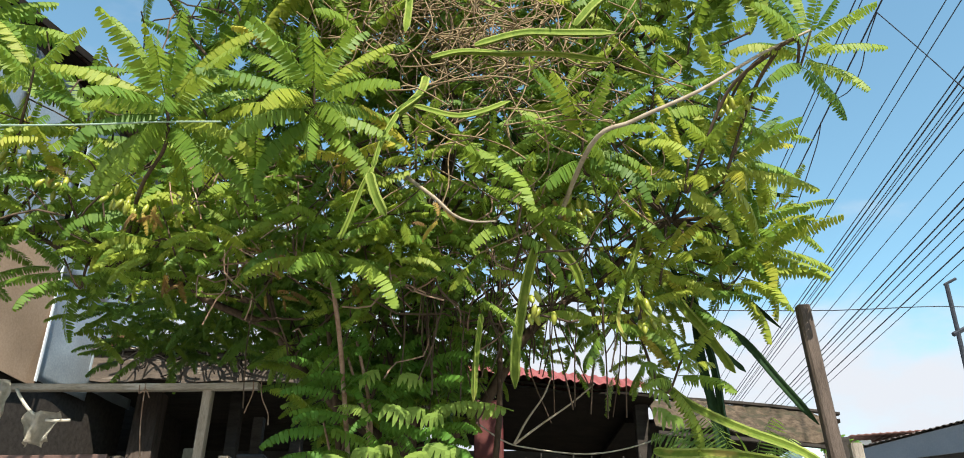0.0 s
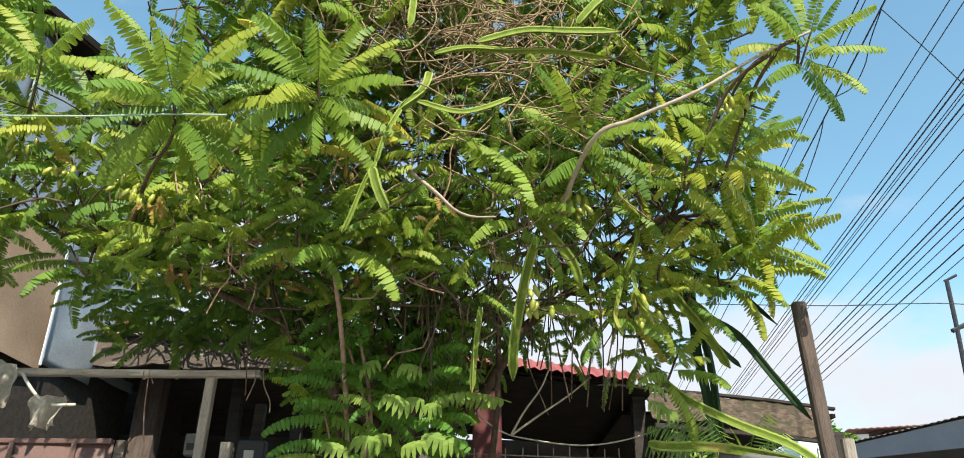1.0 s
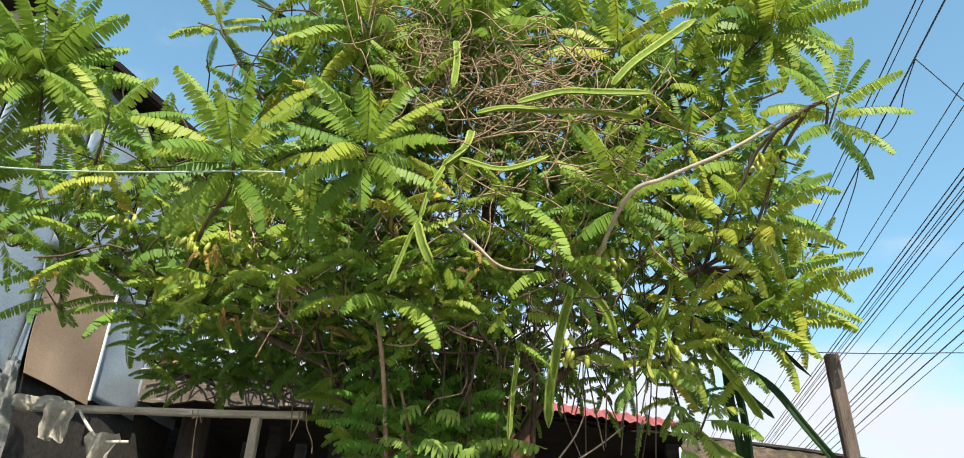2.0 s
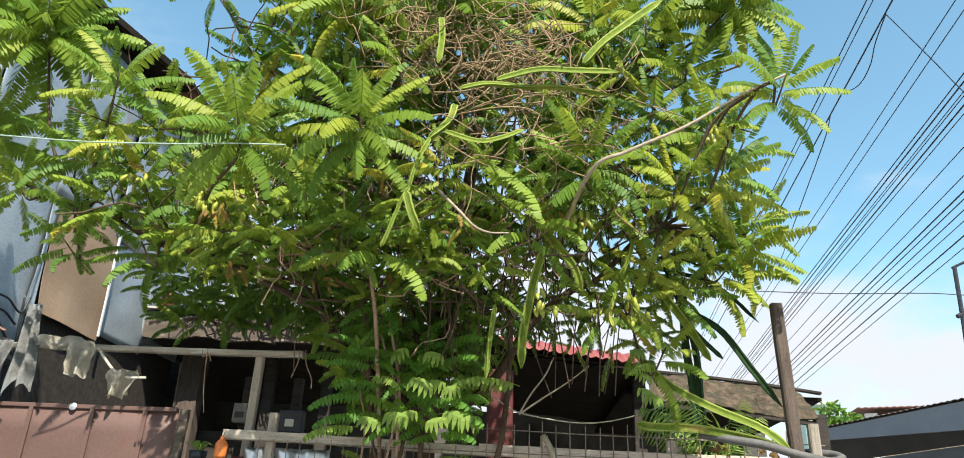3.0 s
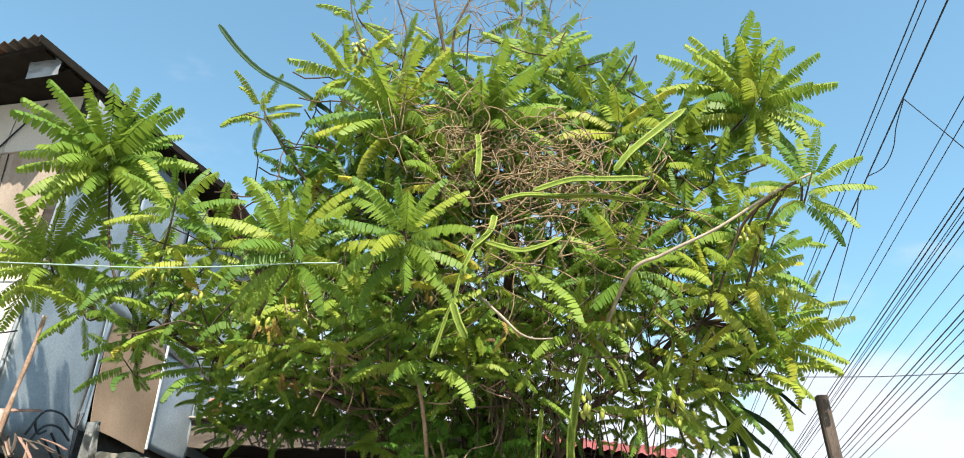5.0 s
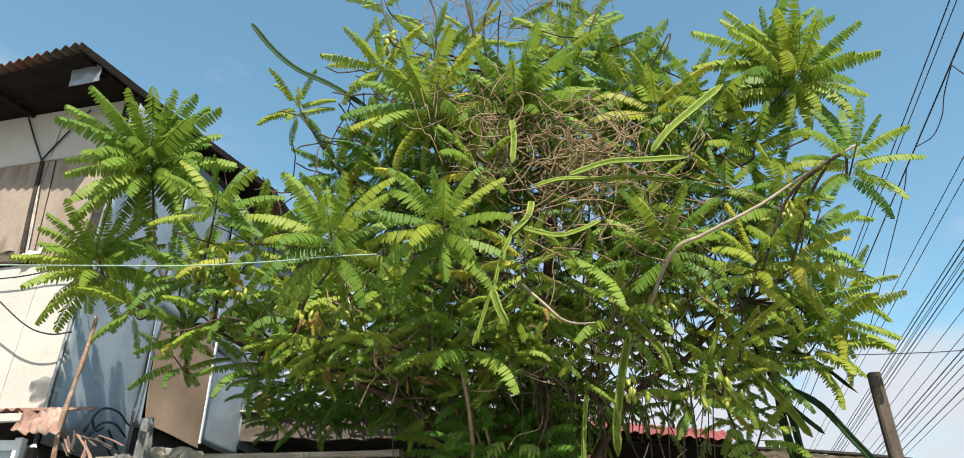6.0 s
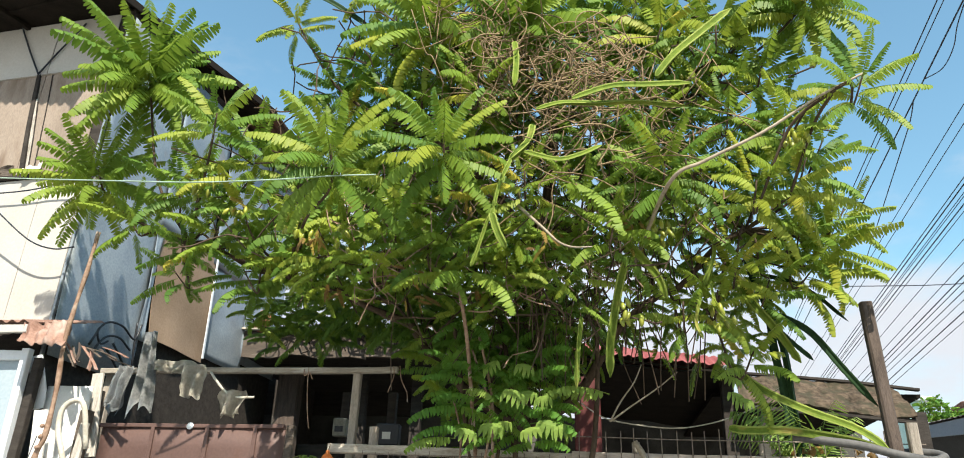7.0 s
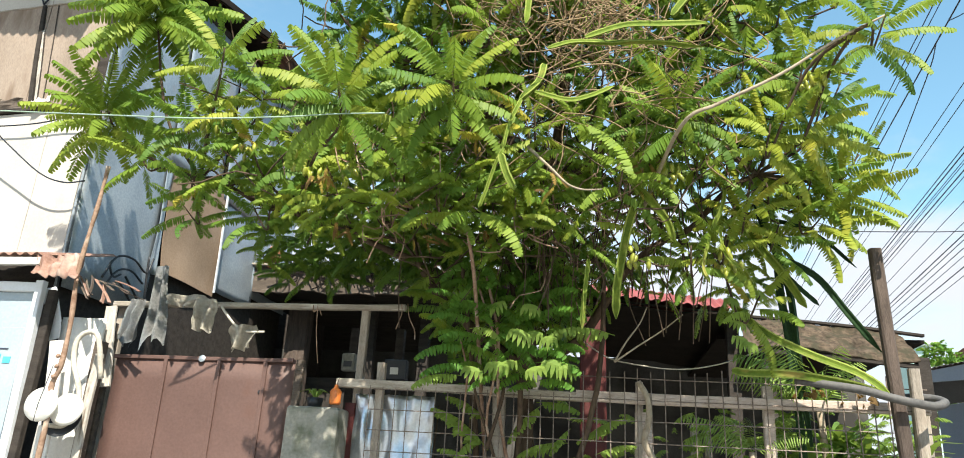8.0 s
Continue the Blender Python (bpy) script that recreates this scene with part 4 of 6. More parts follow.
for rx, ry, rz, count, length, shade, lean in ROSETTES:
    c = Vector((rx, ry, rz))
    below = [Vector(q) for n, q in FORKS.items() if 2.4 < q[2] < max(rz + 0.3, 3.2)]
    root = min(below, key=lambda q: (q - c).length)
    axis = Vector((lean, (ry - 3.75) * 0.42, 1.0)).normalized()
    foot = c - axis * 0.18
    out = Vector((c.x - root.x, c.y - root.y, 0)) * 0.55
    line = spline([root, root + out + Vector((0, 0, (c.z - root.z) * 0.32)), foot - out * 0.10, c], 5)
    ra = 0.008 + 0.0022 * (c - root).length
    part("branch", tube(line, lambda t, ra=ra: ra * (1 - 0.5 * t), 6), m_bark, tree, smooth=True)
    tilt = Vector((0, 0, 1)).rotation_difference(axis).to_matrix().to_4x4()
    turn = R.uniform(0, 6.28)
    for i in range(count):
        f = (i + 0.5) / count
        az = turn + i * 2.39996 + R.uniform(-0.15, 0.15)
        el = 1.36 - (1.85 if count > 18 else 1.65) * f ** 0.9 + R.uniform(-0.13, 0.13)
        k = R.choice((0, 2, 2, 0)) if f < 0.55 else R.choice((0, 0, 1, 1, 3))
        grown = 0.80 + 0.24 * min(1, f * 3)
        if f < 0.07:
            k, grown = 5, 1.0
        local = leaf_pose(Vector((math.cos(az) * 0.012, math.sin(az) * 0.012, -0.16 * f)), az, el, R.uniform(-0.2, 0.2), length / 0.42 * grown * R.uniform(0.90, 1.12))
        tone = min(0.80, max(0.0, shade + R.uniform(-0.16, 0.16))) if R.random() < 0.982 else R.uniform(0.80, 0.90)
        near = ry < 3.35 and rz < 4.8 and count > 12
        (part_leaves if near else mass_leaves).append((k, Matrix.Translation(c) @ tilt @ local, tone))

# leaves along the branches, filling the crown
# Low tones put the shade inside the crown into the leaf colour.
made = 0
while made < 640:
    z = R.triangular(2.0, 5.4, 3.1)
    cx = -0.55 + 0.12 * (z - 2)
    u = R.uniform(-1, 1)
    x = cx + half_width(z) * u
    y = 4.0 + R.uniform(-0.5, 0.5) * math.sqrt(max(0.05, 1 - u * u))
    if (x < -0.95 and z < 2.8) or (x > -0.1 and z < 2.55) or (x > 0.05 and z < 3.6 and R.random() < 0.66) or noise.noise((x * 1.6 + 3, y * 1.6, z * 1.6)) < -0.12 or (z > 4.2 and R.random() < 0.45):
        continue
    az = math.atan2(y - 3.7, x - cx) + R.uniform(-1.8, 1.8)
    mass_leaves.append((R.choice((0, 1, 3, 4)), leaf_pose((x, y, z), az, R.uniform(-0.8, 0.8), R.uniform(-0.8, 0.8), R.uniform(0.5, 0.75) if z < 3.2 else R.uniform(0.55, 0.95)), R.uniform(0.05, 0.50)))
    made += 1
for i in range(300):
    x, z = R.uniform(-2.3, -0.85), R.triangular(2.78, 3.6, 2.98)
    mass_leaves.append((R.choice((0, 3, 4)), leaf_pose((x, 4.1 + R.uniform(-0.45, 0.6), z), R.uniform(-3.4, 0.3), R.uniform(-0.5, 0.5), R.uniform(-0.4, 0.4), R.uniform(0.4, 0.7)), R.random() * 0.5))
for i in range(230):
    z = R.uniform(3.6, 5.0)
    x = -0.15 + 1.25 * R.uniform(-1, 1) * (1.0 if z < 4.4 else 0.72)
    mass_leaves.append((R.choice((0, 1, 2)), leaf_pose((x, 3.45 + R.uniform(-0.25, 0.35), z), R.uniform(-3.4, 0.3), R.uniform(-0.4, 1.1), R.uniform(-0.5, 0.5), R.uniform(0.6, 0.9)), R.uniform(0.05, 0.42)))
for i in range(200):
    x, z = R.uniform(-1.6, 0.5), R.triangular(2.95, 4.6, 3.5)
    mass_leaves.append((R.choice((0, 1, 3)), leaf_pose((x, 3.55 + R.uniform(-0.25, 0.4), z), R.uniform(-3.4, 0.3), R.uniform(-0.6, 0.9), R.uniform(-0.7, 0.7), R.uniform(0.6, 0.85)), R.uniform(0.12, 0.50)))
# small dark green leaves on the lower face of the crown
made = 0
while made < 260:
    x, z = R.uniform(-1.6, 0.1), R.triangular(2.55, 3.25, 2.85)
    y = 3.1 + 0.22 * abs(x + 0.4) + R.uniform(-0.2, 0.35)
    if (x < -0.9 and z < 2.78) or noise.noise((x * 2.1, y * 2.1, z * 2.1 + 5)) < -0.1:
        continue
    mass_leaves.append((R.choice((0, 2, 4)), leaf_pose((x, y, z), R.uniform(-3.3, 0.2), R.uniform(-0.9, 0.6), R.uniform(-0.7, 0.7), R.uniform(0.38, 0.62)), R.uniform(0.12, 0.55)))
    made += 1
for i in range(95):
    x, z = R.uniform(-0.05, 1.38), R.triangular(2.72, 3.9, 3.25)
    mass_leaves.append((R.choice((0, 1, 3)), leaf_pose((x, 4.05 + R.uniform(-0.3, 0.3), z), R.uniform(-3.4, 0.3), R.uniform(-0.8, 0.6), R.uniform(-0.7, 0.7), R.uniform(0.5, 0.75)), R.uniform(0.1, 0.5)))
# Darkest tones here: shade behind the crown, given as leaf colour.
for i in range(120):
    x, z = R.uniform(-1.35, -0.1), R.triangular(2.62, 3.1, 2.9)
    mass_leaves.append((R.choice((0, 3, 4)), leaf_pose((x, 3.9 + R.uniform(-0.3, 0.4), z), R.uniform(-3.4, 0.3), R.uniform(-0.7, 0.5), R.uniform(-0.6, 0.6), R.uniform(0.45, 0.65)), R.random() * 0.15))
for i in range(70):
    x, z = R.uniform(0.0, 1.25), R.uniform(2.56, 3.14)
    mass_leaves.append((R.choice((0, 3, 4)), leaf_pose((x, 4.0 + R.uniform(-0.2, 0.2), z), R.uniform(-3.4, 0.3), R.uniform(-1.0, 0.2), R.uniform(-0.7, 0.7), R.uniform(0.3, 0.55)), R.uniform(0.1, 0.6)))
for i in range(90):
    x, z = R.uniform(-0.05, 1.07), R.triangular(2.53, 3.12, 2.90)
    mass_leaves.append((R.choice((0, 1, 3)), leaf_pose((x, 4.1 + R.uniform(-0.25, 0.3), z), R.uniform(-3.4, 0.3), R.uniform(-1.1, 0.3), R.uniform(-0.7, 0.7), R.uniform(0.40, 0.66)), R.uniform(0.1, 0.65)))
# fronds on the front of the lower crown, toned lighter for the sun on them
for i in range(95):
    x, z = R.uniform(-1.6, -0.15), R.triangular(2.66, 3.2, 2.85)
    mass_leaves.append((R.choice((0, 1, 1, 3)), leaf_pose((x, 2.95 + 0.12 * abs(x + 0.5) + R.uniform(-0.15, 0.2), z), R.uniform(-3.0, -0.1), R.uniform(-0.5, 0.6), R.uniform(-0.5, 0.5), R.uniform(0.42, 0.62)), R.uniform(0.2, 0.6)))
# dense leaves and twigs low behind the crown, over the shed roof, toned darker for shade
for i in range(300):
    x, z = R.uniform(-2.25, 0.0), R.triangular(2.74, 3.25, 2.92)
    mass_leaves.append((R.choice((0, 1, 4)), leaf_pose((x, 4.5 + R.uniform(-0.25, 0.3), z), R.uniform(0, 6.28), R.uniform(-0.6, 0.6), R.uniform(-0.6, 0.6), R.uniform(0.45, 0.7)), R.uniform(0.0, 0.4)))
# single fronds that hang out in front of the crown: foot, tip, colour
for a, b, tone in (((-0.02, 2.72, 3.12), (0.22, 2.68, 2.82), 0.42), ((-0.62, 2.95, 2.72), (-0.92, 2.85, 2.62), 0.5), ((-0.56, 2.95, 2.74), (-0.30, 2.85, 2.48), 0.45), ((-0.58, 2.95, 2.72), (-0.66, 2.65, 2.55), 0.3),
                  ((-0.50, 2.62, 3.02), (-0.30, 2.50, 2.98), 0.82), ((-0.48, 2.62, 3.0), (-0.66, 2.5, 2.94), 0.84), ((0.22, 3.0, 2.95), (0.46, 2.9, 2.76), 0.4), ((0.62, 2.62, 3.08), (0.80, 2.5, 2.94), 0.6),
                  ((-2.0, 3.0, 3.36), (-2.2, 2.85, 3.2), 0.74), ((-0.80, 2.62, 3.52), (-1.02, 2.55, 3.62), 0.86)):
    d = Vector(b) - Vector(a)
    mass_leaves.append((1, leaf_pose(a, math.atan2(d.y, d.x), math.asin(d.z / d.length) + 0.35, R.uniform(-0.2, 0.2), d.length / 0.39), tone))
R.shuffle(part_leaves)
for k, m, tone in part_leaves[:300]:
    ob = new("leaf", LEAF_MESHES[k])
    ob.parent = tree
    ob.matrix_parent_inverse = Matrix.Translation(-Vector(tree.location))
    ob.matrix_basis = m
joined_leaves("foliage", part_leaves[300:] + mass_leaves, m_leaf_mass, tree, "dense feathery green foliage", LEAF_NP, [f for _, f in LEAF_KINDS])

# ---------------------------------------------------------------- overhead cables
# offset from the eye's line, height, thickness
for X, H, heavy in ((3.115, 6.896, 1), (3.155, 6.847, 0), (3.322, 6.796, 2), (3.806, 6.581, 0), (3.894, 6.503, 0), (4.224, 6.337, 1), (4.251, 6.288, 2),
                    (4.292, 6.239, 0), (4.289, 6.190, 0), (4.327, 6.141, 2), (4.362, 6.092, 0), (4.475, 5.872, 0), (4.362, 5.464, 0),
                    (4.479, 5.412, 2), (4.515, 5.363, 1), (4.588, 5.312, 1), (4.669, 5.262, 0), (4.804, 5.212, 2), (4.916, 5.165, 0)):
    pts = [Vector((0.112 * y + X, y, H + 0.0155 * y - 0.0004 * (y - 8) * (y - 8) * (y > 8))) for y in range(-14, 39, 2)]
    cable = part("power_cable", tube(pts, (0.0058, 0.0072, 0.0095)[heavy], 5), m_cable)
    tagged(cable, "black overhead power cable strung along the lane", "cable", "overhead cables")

# ---------------------------------------------------------------- more of the tree: stubs, hanging roots, fruit
part("limb", tube(spline([(0.30, 3.2, 2.85), (0.43, 2.55, 3.00), (0.60, 2.50, 3.09), (0.87, 2.50, 3.23), (1.14, 2.50, 3.41), (1.36, 2.50, 3.53)], 6), lambda t: 0.0105 - 0.005 * t, 7), m_twig, tree, "pale bare limb", True)
part("limb", tube(spline([(-1.10, 3.60, 2.78), (-1.62, 3.55, 2.88), (-2.13, 3.55, 3.07), (-2.57, 3.55, 3.20), (-2.85, 3.55, 3.34)], 6), lambda t: 0.015 - 0.008 * t, 7), m_bark, tree, smooth=True)
part("cut_stem", tube(spline([(-0.58, 4.0, 1.4), (-0.62, 3.75, 2.05), (-0.60, 3.25, 2.44), (-0.63, 3.08, 2.69)], 5), lambda t: 0.013 - 0.003 * t, 7), m_pole, tree, "brown stem with a cut top", True)
part("broken_branch", tube(spline([(-0.30, 2.85, 3.05), (-0.16, 2.62, 2.82), (-0.09, 2.60, 2.74), (-0.02, 2.60, 2.71), (0.07, 2.60, 2.71)], 5), lambda t: 0.009 - 0.006 * t, 6), m_twig, tree, "pale broken branch", True)
for p0, p1 in (((0.15, 3.50, 2.07), (0.33, 3.50, 2.38)), ((0.15, 3.50, 2.07), (0.52, 3.50, 2.34)), ((-0.55, 3.7, 1.6), (-0.45, 3.6, 2.5)), ((-0.50, 3.8, 1.3), (-0.62, 3.65, 2.2))):
    part("shoot", tube(bent(p0, p1, 0.03 if p0[0] > 0 else 0.07), lambda t, k=p0[0]: (0.0055 if k > 0 else 0.012) * (1 - 0.4 * t), 6), m_twig if p0[0] > 0 else m_bark, tree, smooth=True)
roots = []
for i in range(64):
    x, y = (R.gauss(-0.22, 0.05) if i < 22 else R.gauss(-0.2, 0.35) if i < 46 else R.uniform(0.0, 0.7)), 3.45 + R.uniform(-0.25, 0.3)
    z0, z1 = R.uniform(2.7, 3.4), R.uniform(2.15, 2.6)
    k = R.uniform(0.02, 0.07)
    roots.append(spline([(x, y, z0), (x + R.uniform(-k, k), y + R.uniform(-k, k), z0 * 0.66 + z1 * 0.34), (x + R.uniform(-k, k), y, z0 * 0.33 + z1 * 0.67), (x + R.uniform(-k, k) * 2, y, z1)], 4))
tagged(part("root_tangle", many_tubes(roots, 0.0034, 4), m_bark, tree, "thin dry hanging roots"), kind="stuff")
twigs = []
for i in range(340):
    z = R.uniform(2.5, 4.9)
    x, y = -0.45 + half_width(z) * R.uniform(-0.95, 0.95), 3.5 + R.uniform(-0.45, 0.45)
    d = Vector((R.uniform(-1, 1), R.uniform(-0.6, 0.4), R.uniform(-0.3, 1))).normalized() * R.uniform(0.2, 0.5)
    twigs.append(bent((x, y, z), Vector((x, y, z)) + d, 0.1)[::3])
tagged(part("twig_mass", many_tubes(twigs, 0.005, 4), m_bark, tree, "thin dark twigs inside the crown"), kind="stuff")

bare = []
for i in range(120):
    z = R.triangular(2.45, 3.5, 2.8)
    x, y = R.uniform(-1.25, 0.35), 3.12 + R.uniform(-0.15, 0.3)
    d = Vector((R.uniform(-0.6, 0.6), R.uniform(-0.3, 0.3), R.uniform(-0.2, 1))).normalized() * R.uniform(0.12, 0.42)
    bare.append(bent((x, y, z), Vector((x, y, z)) + d, 0.16)[::2])
tagged(part("bare_twig_mass", many_tubes(bare, 0.0036, 4), m_pole, tree, "brown leafless twigs low in the crown"), kind="stuff")

dead_items = []
for cx, cy, cz, n in ((-0.14, 2.66, 2.78, 4), (-1.42, 3.0, 2.98, 4), (-2.05, 3.2, 3.30, 3), (-0.66, 2.9, 3.72, 3), (0.35, 2.95, 2.95, 3), (-0.9, 3.0, 2.72, 3),
                      (-0.53, 2.90, 3.13, 4), (-1.36, 3.20, 2.76, 5), (-0.93, 3.30, 2.71, 5), (-1.44, 3.00, 2.96, 3), (-0.50, 3.20, 2.74, 4), (-0.11, 3.00, 2.98, 3), (0.27, 3.00, 2.92, 3), (0.58, 2.90, 3.02, 2)):
    for i in range(n):
        dead_items.append((4, leaf_pose((cx + R.uniform(-0.06, 0.06), cy + R.uniform(-0.06, 0.06), cz + R.uniform(-0.05, 0.05)), R.uniform(0, 6.28), R.uniform(-1.4, 0.2), R.uniform(-1, 1), R.uniform(0.2, 0.36)), R.random()))
joined_leaves("dead_foliage", dead_items, m_dead_leaf, tree, "withered orange-brown leaves", LEAF_NP, [f for _, f in LEAF_KINDS])

fv, ff = [], []
for i, t in enumerate((0, 0.12, 0.35, 0.6, 0.85, 1.0)):
    r = 0.0135 * math.sin(math.pi * (0.06 + 0.88 * t)) ** 0.7
    for k in range(6):
        a = k * math.pi / 3
        fv.append((r * math.cos(a), r * math.sin(a), -0.055 * t))
for i in range(5):
    for k in range(6):
        j = (k + 1) % 6
        ff.append((i * 6 + k, i * 6 + j, i * 6 + 6 + j, i * 6 + 6 + k))
ff += [tuple(range(5, -1, -1)), tuple(range(30, 36))]
fruit_mesh = mesh_of("fruit", geo(fv, ff), m_fruit, True)
for cx, cy, cz, n in ((-1.15, 3.05, 5.00, 16), (1.10, 2.77, 3.36, 16), (-2.28, 3.25, 3.42, 8), (-1.62, 3.1, 3.1, 10), (-1.5, 3.05, 3.0, 6), (0.42, 2.95, 2.95, 12), (0.72, 3.15, 2.55, 9), (0.62, 3.2, 4.05, 7), (-2.0, 3.2, 3.2, 6), (0.25, 3.0, 2.55, 7), (-1.25, 2.95, 2.95, 5)):
    for i in range(n):
        ob = new("fruit", fruit_mesh)
        attach(ob, tree)
        ob.matrix_basis = pose(cx + R.uniform(-0.055, 0.055), cy + R.uniform(-0.06, 0.04), cz + R.uniform(-0.06, 0.05), R.uniform(-30, 30), R.uniform(-30, 30), R.uniform(0, 360))

# ---------------------------------------------------------------- climbing cactus in the tree
cactus = thing("climbing_cactus", (1.15, 3.9, 0), "climbing dragon fruit cactus with long ribbed green stems", "cactus")
RIB = (1.0, 0.74, 0.46, 0.36, 0.33, 0.36, 0.46, 0.74)


def cactus_stem(points, radius, old=False, label=""):
    """A three-ribbed stem with scalloped ribs; the rib edges are paler. The flag picks the plain near-black green skin.
    """
    points = [Vector(q) for q in points]
    line = spline(points, 10)
    n = len(line)
    ln = sum((line[i + 1] - line[i]).length for i in range(n - 1))
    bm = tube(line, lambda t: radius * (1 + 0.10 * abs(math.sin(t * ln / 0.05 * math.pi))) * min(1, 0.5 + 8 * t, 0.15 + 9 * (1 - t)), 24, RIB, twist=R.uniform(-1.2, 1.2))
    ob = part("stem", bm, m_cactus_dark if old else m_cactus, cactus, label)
    if not old:
        ob.data.materials.append(m_cactus_edge)
        for q in range((n - 1) * 24):
            if q % 8 in (0, 7):
                ob.data.polygons[q].material_index = 1
    return ob


BRIGHT_STEM = "bright green ribbed stem"
DARK_STEM = "dark green ribbed stem"
STEMS_RIGHT = [
    ([(0.24, 2.98, 2.79), (0.21, 3.04, 2.70), (0.18, 3.09, 2.56), (0.15, 3.14, 2.38), (0.15, 3.20, 2.24)], 0.024, False),
    ([(0.18, 3.03, 3.11), (0.25, 3.03, 2.92), (0.33, 3.03, 2.82), (0.41, 3.03, 2.71), (0.44, 3.03, 2.60)], 0.024, False),
    ([(0.80, 3.50, 3.06), (0.85, 3.50, 2.94), (0.95, 3.50, 2.74), (1.05, 3.50, 2.60), (1.13, 3.50, 2.47), (1.17, 3.50, 2.39)], 0.025, False),
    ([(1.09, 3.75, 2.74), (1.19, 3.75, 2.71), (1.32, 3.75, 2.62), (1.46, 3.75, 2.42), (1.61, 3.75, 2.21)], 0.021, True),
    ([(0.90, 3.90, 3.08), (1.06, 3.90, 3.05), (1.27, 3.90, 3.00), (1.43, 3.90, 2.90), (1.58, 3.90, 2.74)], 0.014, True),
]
STEMS_MIXED = [
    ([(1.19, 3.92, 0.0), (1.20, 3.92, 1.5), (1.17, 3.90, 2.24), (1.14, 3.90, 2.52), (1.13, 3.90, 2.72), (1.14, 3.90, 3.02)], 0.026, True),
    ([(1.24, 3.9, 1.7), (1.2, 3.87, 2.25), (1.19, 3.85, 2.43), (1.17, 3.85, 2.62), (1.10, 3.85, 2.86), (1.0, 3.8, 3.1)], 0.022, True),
    ([(1.10, 3.80, 2.72), (1.21, 3.80, 2.59), (1.32, 3.80, 2.48)], 0.015, True),
    ([(0.69, 3.10, 2.98), (0.70, 3.10, 2.87), (0.63, 3.10, 2.68)], 0.013, False),
    ([(0.62, 3.10, 2.66), (0.58, 3.10, 2.50), (0.61, 3.10, 2.41)], 0.011, False),
    ([(0.01, 3.10, 2.53), (-0.01, 3.10, 2.37), (-0.02, 3.10, 2.16)], 0.014, False),
    ([(0.67, 3.1, 2.70), (0.69, 3.1, 2.57), (0.74, 3.1, 2.51), (0.81, 3.1, 2.49)], 0.008, False),
]
STEMS_MIDDLE = [
    ([(-0.38, 2.40, 2.80), (-0.35, 2.40, 2.71), (-0.31, 2.40, 2.63)], 0.019, False),
    ([(-0.37, 2.42, 2.84), (-0.41, 2.42, 2.75), (-0.45, 2.42, 2.61), (-0.47, 2.42, 2.55)], 0.010, False),
    ([(-0.21, 2.60, 3.38), (-0.23, 2.56, 3.26), (-0.32, 2.53, 3.14)], 0.019, False),
    ([(-0.31, 2.53, 3.15), (-0.36, 2.49, 3.00), (-0.38, 2.45, 2.85)], 0.011, False),
    ([(-0.25, 2.55, 3.20), (-0.09, 2.55, 3.15), (0.02, 2.55, 3.17), (0.13, 2.55, 3.22)], 0.013, False),
    ([(-0.01, 2.50, 3.46), (0.18, 2.50, 3.52), (0.36, 2.50, 3.52), (0.57, 2.50, 3.52)], 0.017, False),
    ([(-0.19, 2.55, 3.44), (-0.06, 2.55, 3.47), (0.12, 2.55, 3.46), (0.31, 2.55, 3.46), (0.56, 2.55, 3.42)], 0.014, False),
]
STEMS_FRONT = [
    ([(0.41, 2.55, 3.60), (0.50, 2.55, 3.72), (0.64, 2.55, 3.85), (0.81, 2.55, 4.00)], 0.023, False),
    ([(-0.31, 2.60, 3.90), (-0.30, 2.60, 3.78), (-0.31, 2.60, 3.62)], 0.018, False),
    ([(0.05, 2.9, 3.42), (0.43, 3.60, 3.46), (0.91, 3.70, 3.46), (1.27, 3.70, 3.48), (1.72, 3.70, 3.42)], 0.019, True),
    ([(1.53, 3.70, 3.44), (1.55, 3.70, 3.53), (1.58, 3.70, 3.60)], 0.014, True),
    ([(0.54, 3.20, 3.04), (0.67, 3.20, 3.12), (0.82, 3.20, 3.22)], 0.010, False),
    ([(0.78, 3.60, 2.06), (0.87, 3.60, 2.05), (1.10, 3.60, 2.05), (1.42, 3.60, 2.00), (1.57, 3.60, 1.94)], 0.024, False),
    ([(0.79, 3.60, 2.43), (0.95, 3.60, 2.28), (1.18, 3.60, 2.16), (1.43, 3.60, 2.06), (1.58, 3.60, 1.95)], 0.024, False),
]
STEMS_TANGLE = [
    ([(-2.35, 3.30, 5.53), (-2.14, 3.30, 5.25), (-1.92, 3.30, 5.03), (-1.64, 3.30, 4.85), (-1.28, 3.30, 4.56)], 0.021, True),
]
for pts, r, old in STEMS_RIGHT + STEMS_MIXED + STEMS_MIDDLE + STEMS_FRONT + STEMS_TANGLE:
    cactus_stem(pts, r, old, DARK_STEM if old else BRIGHT_STEM)

